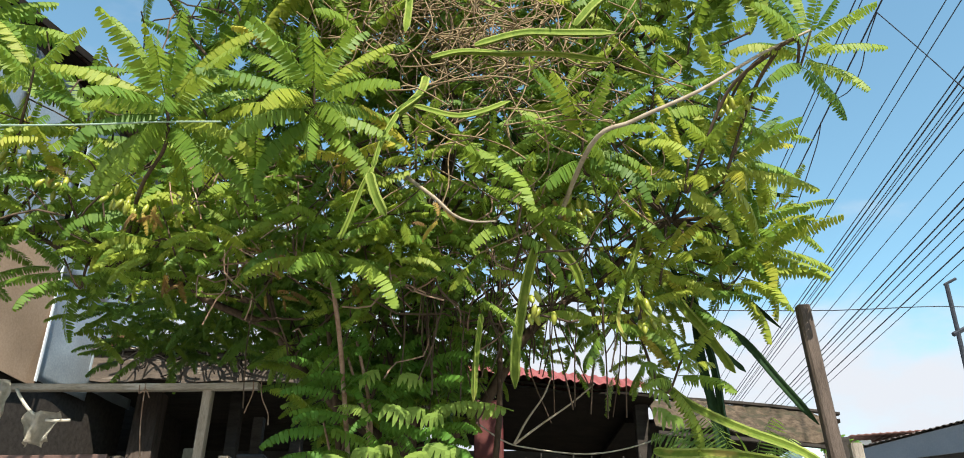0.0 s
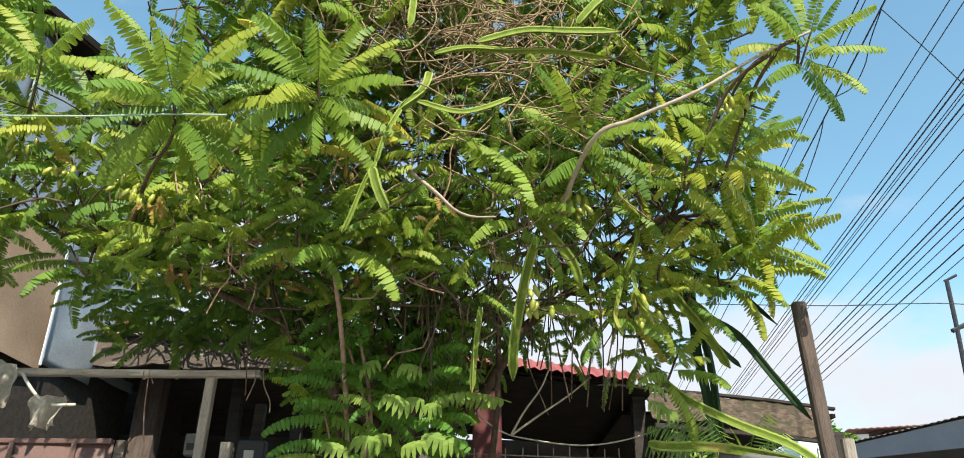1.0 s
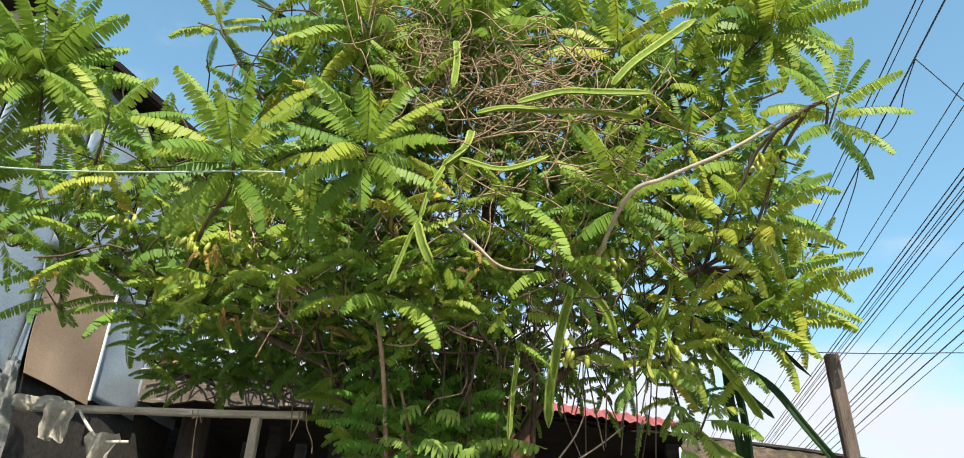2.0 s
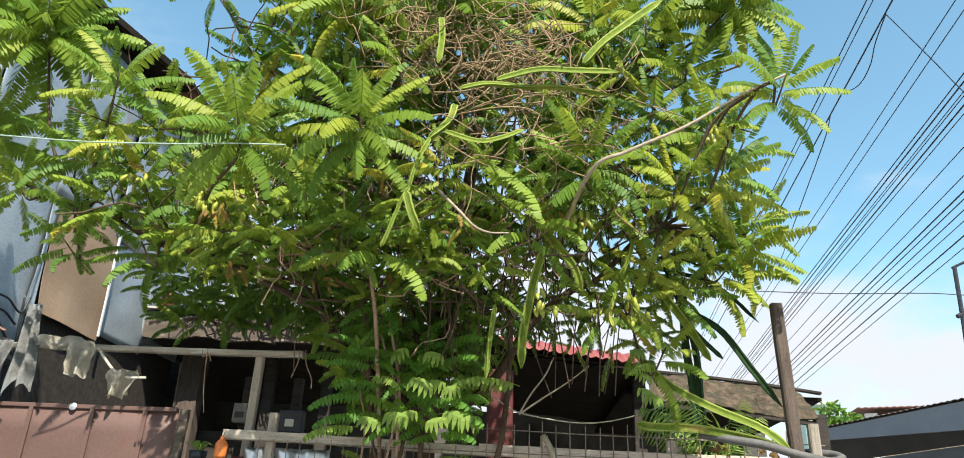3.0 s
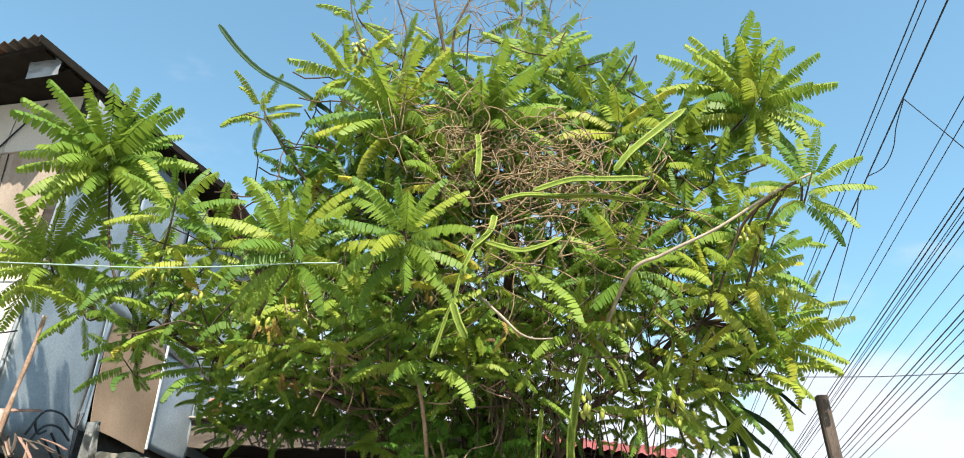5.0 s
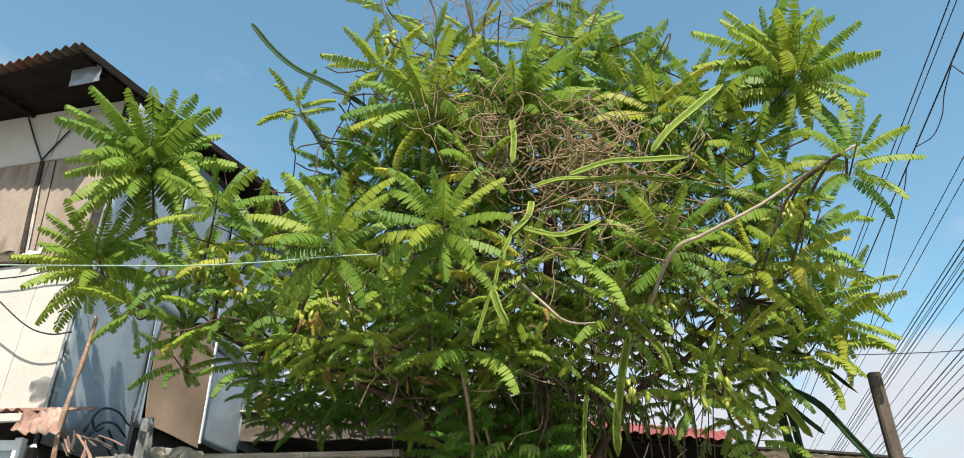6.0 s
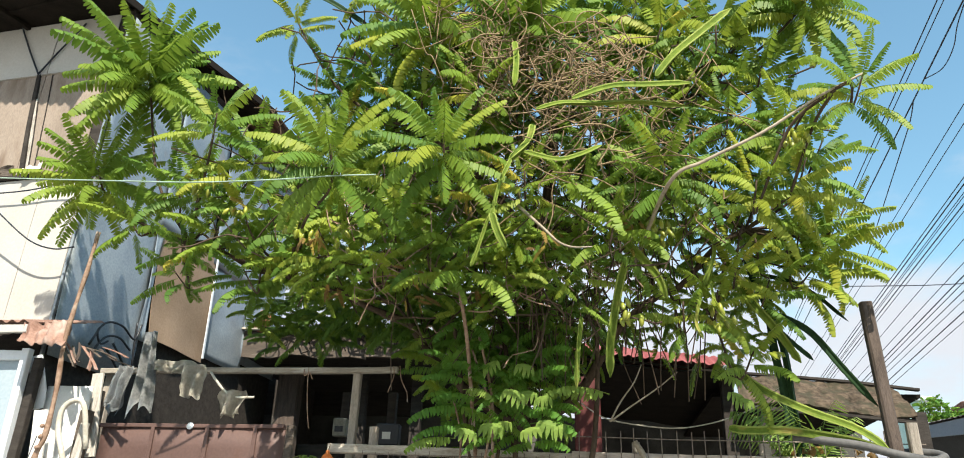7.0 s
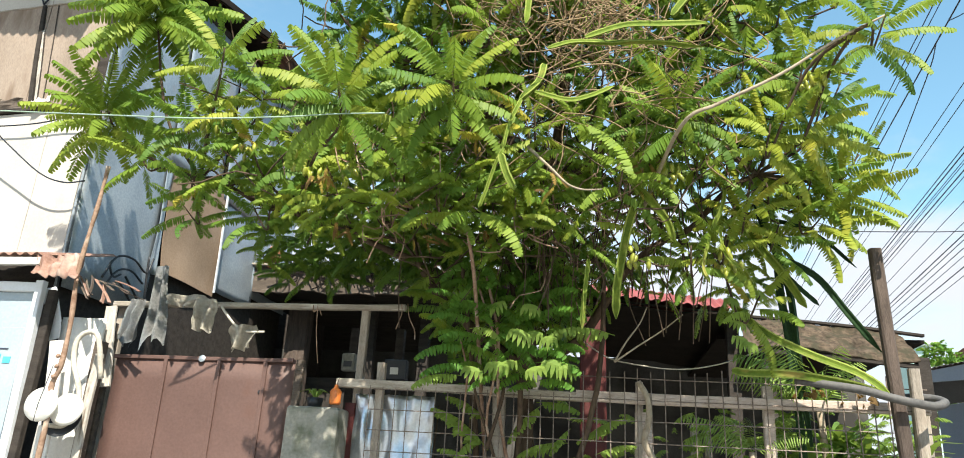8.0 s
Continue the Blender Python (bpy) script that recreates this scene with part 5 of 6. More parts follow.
# ---------------------------------------------------------------- dry vine tangle in the crown
vine = thing("dry_vines", (-0.2, 3.1, 3.4), "brown tangle of dry leafless vines in the crown", "vine")
strands = []
for i in range(170):
    u = R.random()
    c = Vector((-0.80 + 1.15 * u, 2.84 + R.gauss(0, 0.14), 4.12 - 0.36 * u + R.gauss(0, 0.14)))
    d = Vector((R.uniform(-1, 1), R.uniform(-0.5, 0.5), R.uniform(-1.0, 0.6))).normalized() * R.uniform(0.08, 0.26)
    sag = Vector((R.uniform(-0.06, 0.06), R.uniform(-0.05, 0.05), R.uniform(-0.09, 0.07)))
    strands.append(spline([c - d, c - d * 0.3 + sag, c + d * 0.4 - sag * 0.6 + Vector((0, 0, R.uniform(-0.04, 0.04))), c + d + Vector((0, 0, R.uniform(-0.08, 0.02)))], 4))
for i in range(80):
    c = Vector((R.gauss(-0.08, 0.30), 2.78 + R.gauss(0, 0.12), R.gauss(3.76, 0.17)))
    r, a0, tip = R.uniform(0.05, 0.17), R.uniform(0, 6.28), R.uniform(0.5, 1.0)
    strands.append(spline([c + Vector((r * math.cos(a0 + a), R.uniform(-0.04, 0.04), r * tip * 1.3 * math.sin(a0 + a))) for a in (0, 0.9, 1.8, 2.8, 3.7)], 4))
for i in range(34):
    c = Vector((R.uniform(-0.25, 0.5), 2.70 + R.gauss(0, 0.08), R.uniform(3.1, 3.75)))
    d = Vector((R.uniform(0.1, 1), R.uniform(-0.2, 0.2), R.uniform(-0.9, 0.9))).normalized() * R.uniform(0.1, 0.26)
    bow = Vector((R.uniform(-0.04, 0.04), 0, R.uniform(-0.06, 0.06)))
    strands.append(spline([c - d, c - d * 0.3 + bow, c + d * 0.4 + bow, c + d], 4))
tagged(part("tangle", many_tubes(strands, 0.0031, 4), m_dry, vine, smooth=True), kind="stuff")
drapes = []
for i in range(95):
    x, z = R.uniform(-0.8, 0.7), R.uniform(2.9, 4.0)
    p0 = Vector((x, 2.95 + R.uniform(-0.2, 0.25), z))
    d = Vector((R.uniform(-0.35, 0.35), R.uniform(-0.1, 0.1), R.uniform(-0.35, 0.2)))
    drapes.append(spline([p0, p0 + d * 0.4 + Vector((0, 0, R.uniform(-0.08, 0.05))), p0 + d * 0.75 + Vector((0, 0, R.uniform(-0.1, 0.03))), p0 + d], 4))
tagged(part("twig_tangle", many_tubes(drapes, 0.003, 4), m_bark, vine, "brown bare twigs", True), kind="stuff")
strands = []
for i in range(22):
    x, z = R.uniform(-0.6, 0.8), R.uniform(3.2, 4.0)
    p0 = Vector((x, 2.85 + R.uniform(-0.12, 0.15), z))
    strands.append(spline([p0, p0 + Vector((R.uniform(-0.12, 0.12), R.uniform(-0.08, 0.08), -0.18)), p0 + Vector((R.uniform(-0.22, 0.22), R.uniform(-0.08, 0.08), -0.34)), p0 + Vector((R.uniform(-0.25, 0.25), 0, -0.5))], 4))
tagged(part("strand_tangle", many_tubes(strands, 0.003, 4), m_dry, vine, smooth=True), kind="stuff")
for pts, r in (([(-0.56, 3.30, 4.80), (-0.64, 3.30, 5.23), (-0.72, 3.30, 5.64), (-0.78, 3.30, 6.10)], 0.014), ([(-0.55, 3.30, 4.97), (-0.57, 3.30, 5.35), (-0.46, 3.30, 5.72), (-0.40, 3.30, 6.08)], 0.011), ([(-0.92, 3.30, 5.04), (-0.92, 3.30, 5.40), (-1.02, 3.30, 5.78), (-1.03, 3.30, 6.19)], 0.008), ([(-0.04, 3.30, 5.00), (0.08, 3.30, 5.35), (0.15, 3.30, 5.71)], 0.007), ([(-1.17, 3.30, 5.17), (-1.33, 3.30, 5.54), (-1.40, 3.30, 6.01)], 0.007)):
    part("dead_stem", tube(spline(pts, 5), lambda t, r=r: r * (1 - 0.4 * t), 6), m_bark, vine, "dark bare stem", True)
wisps = []
for i in range(46):
    p0 = Vector((R.uniform(-0.95, 0.15), 3.3 + R.uniform(-0.15, 0.15), R.uniform(5.15, 5.75)))
    d = Vector((R.uniform(-0.3, 0.3), R.uniform(-0.1, 0.1), R.uniform(-0.15, 0.2)))
    wisps.append(spline([p0, p0 + d * 0.5 + Vector((0, 0, R.uniform(-0.05, 0.08))), p0 + d], 4))
for i in range(60):
    x, z = R.uniform(-1.3, 0.5), R.uniform(5.1, 5.7)
    p0 = Vector((x, 3.35 + R.uniform(-0.2, 0.2), z))
    wisps.append(spline([p0, p0 + Vector((R.uniform(-0.1, 0.1), 0, 0.15)), p0 + Vector((R.uniform(-0.2, 0.2), 0, R.uniform(0.2, 0.45)))], 3))
tagged(part("wisp_tuft", many_tubes(wisps, 0.0032, 3), m_dry, vine, smooth=True), kind="stuff")

# ---------------------------------------------------------------- low leafy shoots round the trunk and behind the fence
LOW_KINDS = [leaf_geo(0.34, 0.8, 0.7, 9, 0.085, 0.030, 31), leaf_geo(0.40, 1.0, 0.9, 12, 0.08, 0.026, 32), leaf_geo(0.26, 1.1, 1.0, 8, 0.085, 0.028, 33), leaf_geo(0.13, 1.3, 1.2, 4, 0.085, 0.026, 34)]
LOW_NP = [np.array([tuple(q) for q in v]) for v, _ in LOW_KINDS]
LOW_F = [f for _, f in LOW_KINDS]
shoots = thing("leafy_shoots", (-0.5, 3.9, 0), "fresh green leafy shoots round the foot of the tree", "shrub")
items, fresh = [], []
# feathery leaves that lean out over the rail: foot, tip, ripeness
SIDE_LEAVES = [((-0.65, 3.42, 2.13), (-0.88, 3.30, 2.05), 0.25), ((-0.64, 3.42, 2.02), (-0.85, 3.30, 1.96), 0.20), ((-0.67, 3.42, 1.96), (-0.89, 3.30, 1.90), 0.60),
         ((-0.62, 3.42, 2.27), (-0.82, 3.30, 2.27), 0.25), ((-0.55, 3.42, 2.17), (-0.76, 3.30, 2.16), 0.20), ((-0.52, 3.42, 2.34), (-0.71, 3.30, 2.34), 0.30),
         ((-0.31, 3.42, 2.28), (-0.08, 3.30, 2.32), 0.35), ((-0.34, 3.42, 2.11), (-0.11, 3.30, 2.07), 0.35), ((-0.27, 3.42, 2.04), (-0.03, 3.30, 1.99), 0.40)]
OVER_RAIL = [((-0.27, 3.42, 1.94), (-0.07, 3.30, 1.91), 0.35), ((-0.50, 3.42, 1.97), (-0.59, 3.30, 1.88), 0.40), ((-0.41, 3.42, 2.21), (-0.53, 3.30, 2.10), 0.30),
         ((-0.64, 3.42, 2.22), (-0.46, 3.30, 2.16), 0.95), ((0.15, 3.42, 2.20), (-0.16, 3.30, 2.19), 0.90), ((-0.18, 3.42, 2.14), (0.00, 3.30, 2.09), 0.30),
         ((-0.45, 3.42, 2.27), (-0.27, 3.30, 2.30), 0.40), ((-0.73, 3.42, 2.41), (-0.85, 3.30, 2.41), 0.20), ((-0.25, 3.42, 2.42), (-0.05, 3.30, 2.42), 0.30)]
for a, b, tone in SIDE_LEAVES + OVER_RAIL:
    d = Vector(b) - Vector(a)
    (fresh if tone > 0.5 else items).append((1, leaf_pose(a, math.atan2(d.y, d.x), math.asin(d.z / d.length) + 0.3, R.uniform(-0.2, 0.2), d.length / 0.36), tone))
# leaves behind the wire mesh
BEHIND_MESH = [((-0.56, 3.84, 1.60), (-0.88, 3.82, 1.80), 0.75), ((-0.57, 3.84, 1.76), (-0.80, 3.82, 1.88), 0.60), ((-0.25, 3.84, 1.87), (-0.42, 3.82, 1.66), 0.70),
         ((-0.29, 3.84, 1.88), (-0.06, 3.82, 1.83), 0.40), ((0.00, 3.84, 1.70), (0.22, 3.82, 1.79), 0.98), ((0.16, 3.84, 1.75), (-0.03, 3.82, 1.67), 0.95),
         ((-0.64, 3.84, 1.54), (-0.84, 3.82, 1.58), 0.70), ((-0.09, 3.84, 1.74), (-0.19, 3.82, 1.60), 0.50), ((0.05, 3.84, 1.60), (0.26, 3.82, 1.64), 0.95),
         ((-0.60, 3.84, 1.70), (-0.74, 3.82, 1.52), 0.65), ((-0.10, 3.84, 1.66), (-0.36, 3.82, 1.58), 0.55), ((0.20, 3.84, 1.80), (0.05, 3.82, 1.72), 0.90)]
for a, b, tone in BEHIND_MESH:
    d = Vector(b) - Vector(a)
    fresh.append((0, leaf_pose(a, math.atan2(d.y, d.x), math.asin(d.z / d.length) + 0.3, R.uniform(-0.2, 0.2), d.length / 0.31), tone))
# dense darker leaves behind them
for i in range(150):
    z = R.triangular(1.9, 3.0, 2.45)
    x = -0.40 + R.uniform(-0.36, 0.32) * (0.75 + 0.2 * (z - 1.5))
    items.append((R.choice((0, 1, 1)), leaf_pose((x, 3.72 + R.uniform(-0.3, 0.35), z), R.uniform(-3.6, 0.5), R.uniform(-0.5, 0.4), R.uniform(-0.25, 0.25), R.uniform(0.5, 0.75)), R.uniform(0.1, 0.7)))
# fresh tips: short leaves seen end on, whose narrow leaflets fold over and hang like a fringe
def hanging_tip(seed):
    rng = random.Random(seed)
    verts, faces = [], []
    for k in range(5):
        u = (k - 2) / 2
        q = Vector((0.026 * u, 0.010 * u * u, -0.006 * u * u))
        length, w = rng.uniform(0.080, 0.112) * (1 - 0.22 * abs(u)), rng.uniform(0.022, 0.029)
        b = len(verts)
        for t, wide in ((0, 0.35), (0.2, 0.85), (0.5, 1.0), (0.8, 0.8), (1, 0.12)):
            a = 0.25 + 1.25 * min(1, t * 1.7)
            p = q + Vector((u * 0.034 * t ** 0.7, -0.028 * math.sin(a), 0.012 * math.sin(math.pi * t) - length * t ** 1.25))
            verts += [p + Vector((-w * wide / 2, 0.003, 0)), p + Vector((w * wide / 2, 0.003, 0))]
        faces += [(b + 2 * i, b + 2 * i + 1, b + 2 * i + 3, b + 2 * i + 2) for i in range(4)]
    return verts, faces


TIP_KINDS = [hanging_tip(k) for k in range(4)]
TIP_NP = [np.array([tuple(q) for q in v]) for v, _ in TIP_KINDS]
tips = []
for cx, cy, cz in [(-0.39, 3.28, 2.03), (-0.34, 3.28, 2.19), (-0.19, 3.28, 2.16), (-0.26, 3.28, 2.00), (-0.47, 3.28, 2.34), (-0.29, 3.28, 2.33), (-0.58, 3.30, 1.99), (-0.10, 3.30, 2.02), (-0.16, 3.30, 2.04), (-0.45, 3.28, 2.02), (-0.26, 3.30, 2.19)]:
    tips.append((R.randrange(4), Matrix.Translation((cx, cy, cz)) @ Matrix.Rotation(R.uniform(-0.5, 0.5), 4, "Z") @ Matrix.Rotation(R.uniform(-0.3, 0.3), 4, "Y") @ Matrix.Scale(R.uniform(0.75, 1.1), 4), R.uniform(0.45, 0.95)))
for cx, cz in ((0.80, 2.30), (0.76, 2.43), (0.84, 2.19), (0.92, 2.47), (0.80, 2.22)):
    tips.append((R.randrange(4), Matrix.Translation((cx, 3.45, cz)) @ Matrix.Rotation(R.uniform(-0.7, 0.7), 4, "Z") @ Matrix.Rotation(R.uniform(-0.3, 0.3), 4, "Y") @ Matrix.Scale(R.uniform(0.7, 0.95), 4), R.uniform(0.6, 1.0)))
joined_leaves("fresh_growth", tips, m_yard_leaf, shoots, "hanging fresh light green leaflets", TIP_NP, [f for _, f in TIP_KINDS])
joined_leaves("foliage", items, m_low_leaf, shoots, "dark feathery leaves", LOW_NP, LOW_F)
joined_leaves("young_foliage", fresh, m_yard_leaf, shoots, "broad fresh light green leaflets", LOW_NP, LOW_F)
for a, b, r in (((-0.42, 3.95, 1.4), (-0.56, 3.42, 2.52), 0.012), ((-0.46, 3.95, 1.4), (-0.60, 3.44, 2.45), 0.009), ((-0.70, 4.0, 1.4), (-0.72, 3.6, 2.2), 0.008)):
    part("stalk", tube(bent(a, b, 0.05), lambda t, r=r: r * (1 - 0.3 * t), 6), m_pole, shoots, smooth=True)
for i in range(4):
    x = -0.8 + i * 0.17
    part("stalk", tube(bent((x, 4.15 + R.uniform(-0.05, 0.1), 0), (x + R.uniform(-0.1, 0.1), 3.95, R.uniform(1.8, 2.4)), 0.04), lambda t: 0.009 - 0.005 * t, 5), m_bark, shoots, smooth=True)


def blade_plant(name, at, n, length, width, droop, material, label, category, spread=(0, 6.28), el=(0.5, 1.3)):
    """A tuft of long narrow leaves."""
    ob = thing(name, at, label, category)
    for i in range(n):
        az, e = R.uniform(*spread), R.uniform(*el)
        ln = length * R.uniform(0.7, 1.1)
        p = Vector(at)
        verts, faces = [], []
        for k in range(8):
            t = k / 7
            d = Vector((math.cos(az) * math.cos(e), math.sin(az) * math.cos(e), math.sin(e)))
            sd = Vector((-math.sin(az), math.cos(az), 0))
            w = width * (math.sin(math.pi * min(0.97, 0.12 + 0.85 * t)) ** 0.7)
            verts += [p - sd * w / 2 + Vector((0, 0, 0.12 * w)), p, p + sd * w / 2 + Vector((0, 0, 0.12 * w))]
            p = p + d * ln / 7
            e -= droop / 7
        for k in range(7):
            b = k * 3
            faces += [(b, b + 1, b + 4, b + 3), (b + 1, b + 2, b + 5, b + 4)]
        part("leaf", geo(verts, faces), material, ob, smooth=True)
    return ob


m_blade = leaf_material("blade_leaf", YARD_STOPS, False)
for bx, by, bz, n in ((1.32, 4.10, 1.48, 12), (1.55, 4.05, 1.52, 14), (1.80, 4.0, 1.5, 12), (1.05, 4.25, 1.4, 8), (1.66, 3.98, 1.50, 8), (1.45, 4.2, 1.62, 10)):
    blade_plant("strap_leaf_plant", (bx, by, bz), n, 0.55, 0.05, 1.1, m_blade, "bushy plant with long green strap leaves behind the fence", "plant")
blade_plant("grassy_plant", (1.16, 3.95, 1.90), 26, 0.34, 0.012, 0.9, m_blade, "tuft of thin arching green leaves above the fence rail", "plant", el=(0.2, 1.4))
blade_plant("grassy_plant", (1.34, 3.92, 1.95), 18, 0.30, 0.012, 0.9, m_blade, "tuft of thin arching green leaves above the fence rail", "plant", el=(0.2, 1.4))
m_palm = leaf_material("palm_frond", [(0.0, (0.15, 0.26, 0.06)), (1.0, (0.30, 0.40, 0.11))], False, 0.6)
palm = thing("small_palm", (0.85, 4.2, 0), "small feathery palm growing behind the fence", "palm")
palm_kind = leaf_geo(0.52, 1.0, 0.75, 18, 0.16, 0.011, 41)
pme = bpy.data.meshes.new("frond")
pme.from_pydata([tuple(q) for q in palm_kind[0]], [], palm_kind[1])
pme.materials.append(m_palm)
part("stem", tube(spline([(0.95, 4.2, 0), (0.93, 4.02, 0.8), (0.92, 3.91, 1.66)], 5), 0.02, 6), m_twig, palm, smooth=True)
for az, el, size in ((3.25, 0.80, 0.80), (3.0, 0.50, 0.72), (2.8, 1.15, 0.55), (3.6, 1.1, 0.55), (1.6, 1.3, 0.5), (0.2, 1.0, 0.6), (-0.3, 0.6, 0.62)):
    ob = new("frond", pme)
    attach(ob, palm)
    ob.matrix_basis = leaf_pose((0.92, 3.91, 1.66), az + R.uniform(-0.1, 0.1), el, 0, size)
tall_palm = thing("small_palm", (1.35, 4.1, 0), "taller feathery palm whose fronds rise above the fence rail", "palm")
part("stem", tube(spline([(1.40, 4.15, 0), (1.38, 4.05, 0.9), (1.31, 3.95, 1.93)], 5), 0.02, 6), m_twig, tall_palm, smooth=True)
for az, el, size in ((3.0, 0.95, 1.05), (3.3, 0.7, 1.0), (2.6, 1.15, 1.0), (3.9, 1.1, 0.9), (0.4, 1.1, 0.8), (5.0, 1.2, 0.8)):
    ob = new("frond", pme)
    attach(ob, tall_palm)
    ob.matrix_basis = leaf_pose((1.31, 3.95, 1.93), az, el, 0, size)
items = []
for i in range(290):
    x, z = (R.uniform(-0.1, 1.85) if i < 110 else R.uniform(1.05, 2.0)), R.uniform(1.2, 1.90)
    items.append((R.choice((0, 1)), leaf_pose((x, 4.08 + R.uniform(-0.12, 0.3), z), R.uniform(0, 6.28), R.uniform(-0.2, 0.7), 0, R.uniform(0.3, 0.55)), 0.5 + 0.5 * R.random()))
for px, w in ((0.68, 0.055), (0.765, 0.03)):
    stake = thing("yard_stake", (px, 4.6, 0), "pale bare wooden stake standing in the yard", "stake", "yard stakes")
    part("shaft", board((px, 4.6, 0), (px + 0.01, 4.6, 1.86), w, 0.04, (1, 0, 0), 0.006, 0.008), m_wood, stake)
hedge = thing("yard_shrub", (0.8, 4.4, 0), "mixed green shrubs in the yard behind the fence", "shrub")
joined_leaves("leaves", items, m_yard_leaf, hedge, "small mixed green leaves", LOW_NP, LOW_F)
for i in range(5):
    part("stalk", tube(bent((0.1 + i * 0.35, 4.4, 0), (0.1 + i * 0.35, 4.4, 1.6), 0.05), 0.01, 5), m_bark, hedge)

# ---------------------------------------------------------------- stall front beside the gate
stall = thing("stall_front", (-3.5, 3.7, 0), "shop stall front of whitewashed boards under a rusty iron awning", "stall")
part("door_frame", board((-3.41, 3.60, 0), (-3.44, 3.60, 2.50), 0.05, 0.05, (1, 0, 0)), m_light_trim, stall, "pale blue-white frame")
part("door_head", board((-4.6, 3.60, 2.46), (-3.44, 3.60, 2.46), 0.06, 0.045), m_light_trim, stall)
part("door_panel", block(-4.6, 3.61, 0, -3.46, 3.635, 2.43, 0.003), m_poster, stall, "pale blue panel")
poster = part("poster", block(-3.98, 3.596, 1.35, -3.47, 3.606, 2.20, 0.001), m_poster, stall, "white and cyan poster")
for z0, z1, x0, x1, mt in ((2.06, 2.068, -3.78, -3.56, m_ink), (1.975, 2.03, -3.80, -3.74, m_cyan), (1.975, 2.02, -3.72, -3.67, m_cyan), (1.975, 2.03, -3.65, -3.60, m_cyan), (1.975, 2.015, -3.58, -3.53, m_cyan),
                           (1.80, 1.86, -3.66, -3.645, m_ink), (1.79, 1.80, -3.70, -3.64, m_ink), (1.66, 1.72, -3.82, -3.66, m_cyan), (1.56, 1.58, -3.80, -3.56, m_ink), (1.44, 1.54, -3.86, -3.6, m_cyan)):
    part("print_bar", block(x0, 3.592, z0, x1, 3.5955, z1, 0), mt, poster)
part("jamb", board((-3.37, 3.63, 0), (-3.38, 3.63, 2.45), 0.055, 0.05, (1, 0, 0)), m_dark_wood, stall)
part("whitewashed_wall", sheet((-3.35, 3.74, 2.30), (0.30, 0, 0), (0, 0, -2.3), 0.02, 0.02, 8, 16, 3, 7.7), m_whitewash, stall, "whitewashed uneven wall", True)
part("dark_post", board((-3.03, 3.76, 0), (-3.05, 3.76, 2.15), 0.06, 0.06, (1, 0, 0)), m_fascia, stall)
part("old_board", board((-3.44, 3.70, 2.48), (-3.37, 3.70, 2.15), 0.10, 0.015, (1, 0, 0), 0.01, 0.02), m_light_trim, stall, "torn whitewashed board")
part("leaning_board", board((-3.24, 3.60, 2.12), (-3.18, 3.60, 1.4), 0.09, 0.02, (1, 0, 0), 0.006, 0.012), m_whitewash, stall, "whitewashed leaning board")
part("leaning_board", board((-2.99, 3.66, 2.06), (-2.98, 3.66, 1.0), 0.05, 0.03, (1, 0, 0), 0.006, 0.014), m_chalky, stall, "cracked whitewashed board")
part("awning", corrugated((-4.8, 3.45, 2.62), (1.42, 0, 0.02), (0, 0.74, 0.22), 0.076, 0.01, 0.0015, 4), m_rust, stall, "rusty corrugated awning")
part("awning_edge", board((-4.8, 3.46, 2.585), (-3.38, 3.46, 2.60), 0.05, 0.025), m_white, stall)
part("curled_sheet", corrugated((-3.42, 3.50, 2.66), (0.30, 0, -0.03), (0.05, -0.10, -0.17), 0.07, 0.012, 0.002, 6, 0.05), m_rust, stall, "curled rusty sheet", True)
for i in range(11):
    x = -3.20 + i * 0.034
    w = R.uniform(0.012, 0.03)
    part("scrap", board((x, 3.56 + R.uniform(-0.03, 0.03), 2.55 - 0.008 * i + R.uniform(-0.02, 0.02)), (x + R.uniform(0.06, 0.2), 3.50 + R.uniform(-0.04, 0.04), 2.38 + R.uniform(-0.04, 0.05)), w, 0.005, (0, 1, R.uniform(-0.3, 0.6))),
         (m_fascia, m_rust, m_fascia, m_old_post, m_rust)[i % 5], stall)

pole = thing("pole", (-3.1, 3.45, 0), "thin crooked rusty-brown pole beside the stall", "pole")
part("shaft", tube(spline([(-3.05, 3.46, 0), (-3.08, 3.45, 1.0), (-3.08, 3.45, 1.64), (-3.10, 3.45, 1.83), (-3.07, 3.45, 1.96), (-3.08, 3.46, 2.22), (-3.10, 3.45, 2.49), (-3.09, 3.45, 2.73), (-3.07, 3.45, 2.97), (-3.06, 3.45, 3.23)], 6),
     lambda t: 0.017 - 0.004 * t + 0.002 * math.sin(t * 45), 8), m_pole, pole, smooth=True)
for k, zk in enumerate((1.88, 1.94, 2.0, 2.46)):
    part("knot", lathe((-3.09 + 0.01 * (k % 2), 3.437, zk), [(0.0, 0), (0.012, 0.004), (0.014, 0.012), (0.006, 0.02), (0.0, 0.021)], 8, (0.4 - 0.5 * (k % 2), -1, 0.2)), m_pole, pole, smooth=True)
lid = thing("pot_lid", (-3.13, 3.46, 1.72), "round off-white pan lid hanging on a cord", "lid")
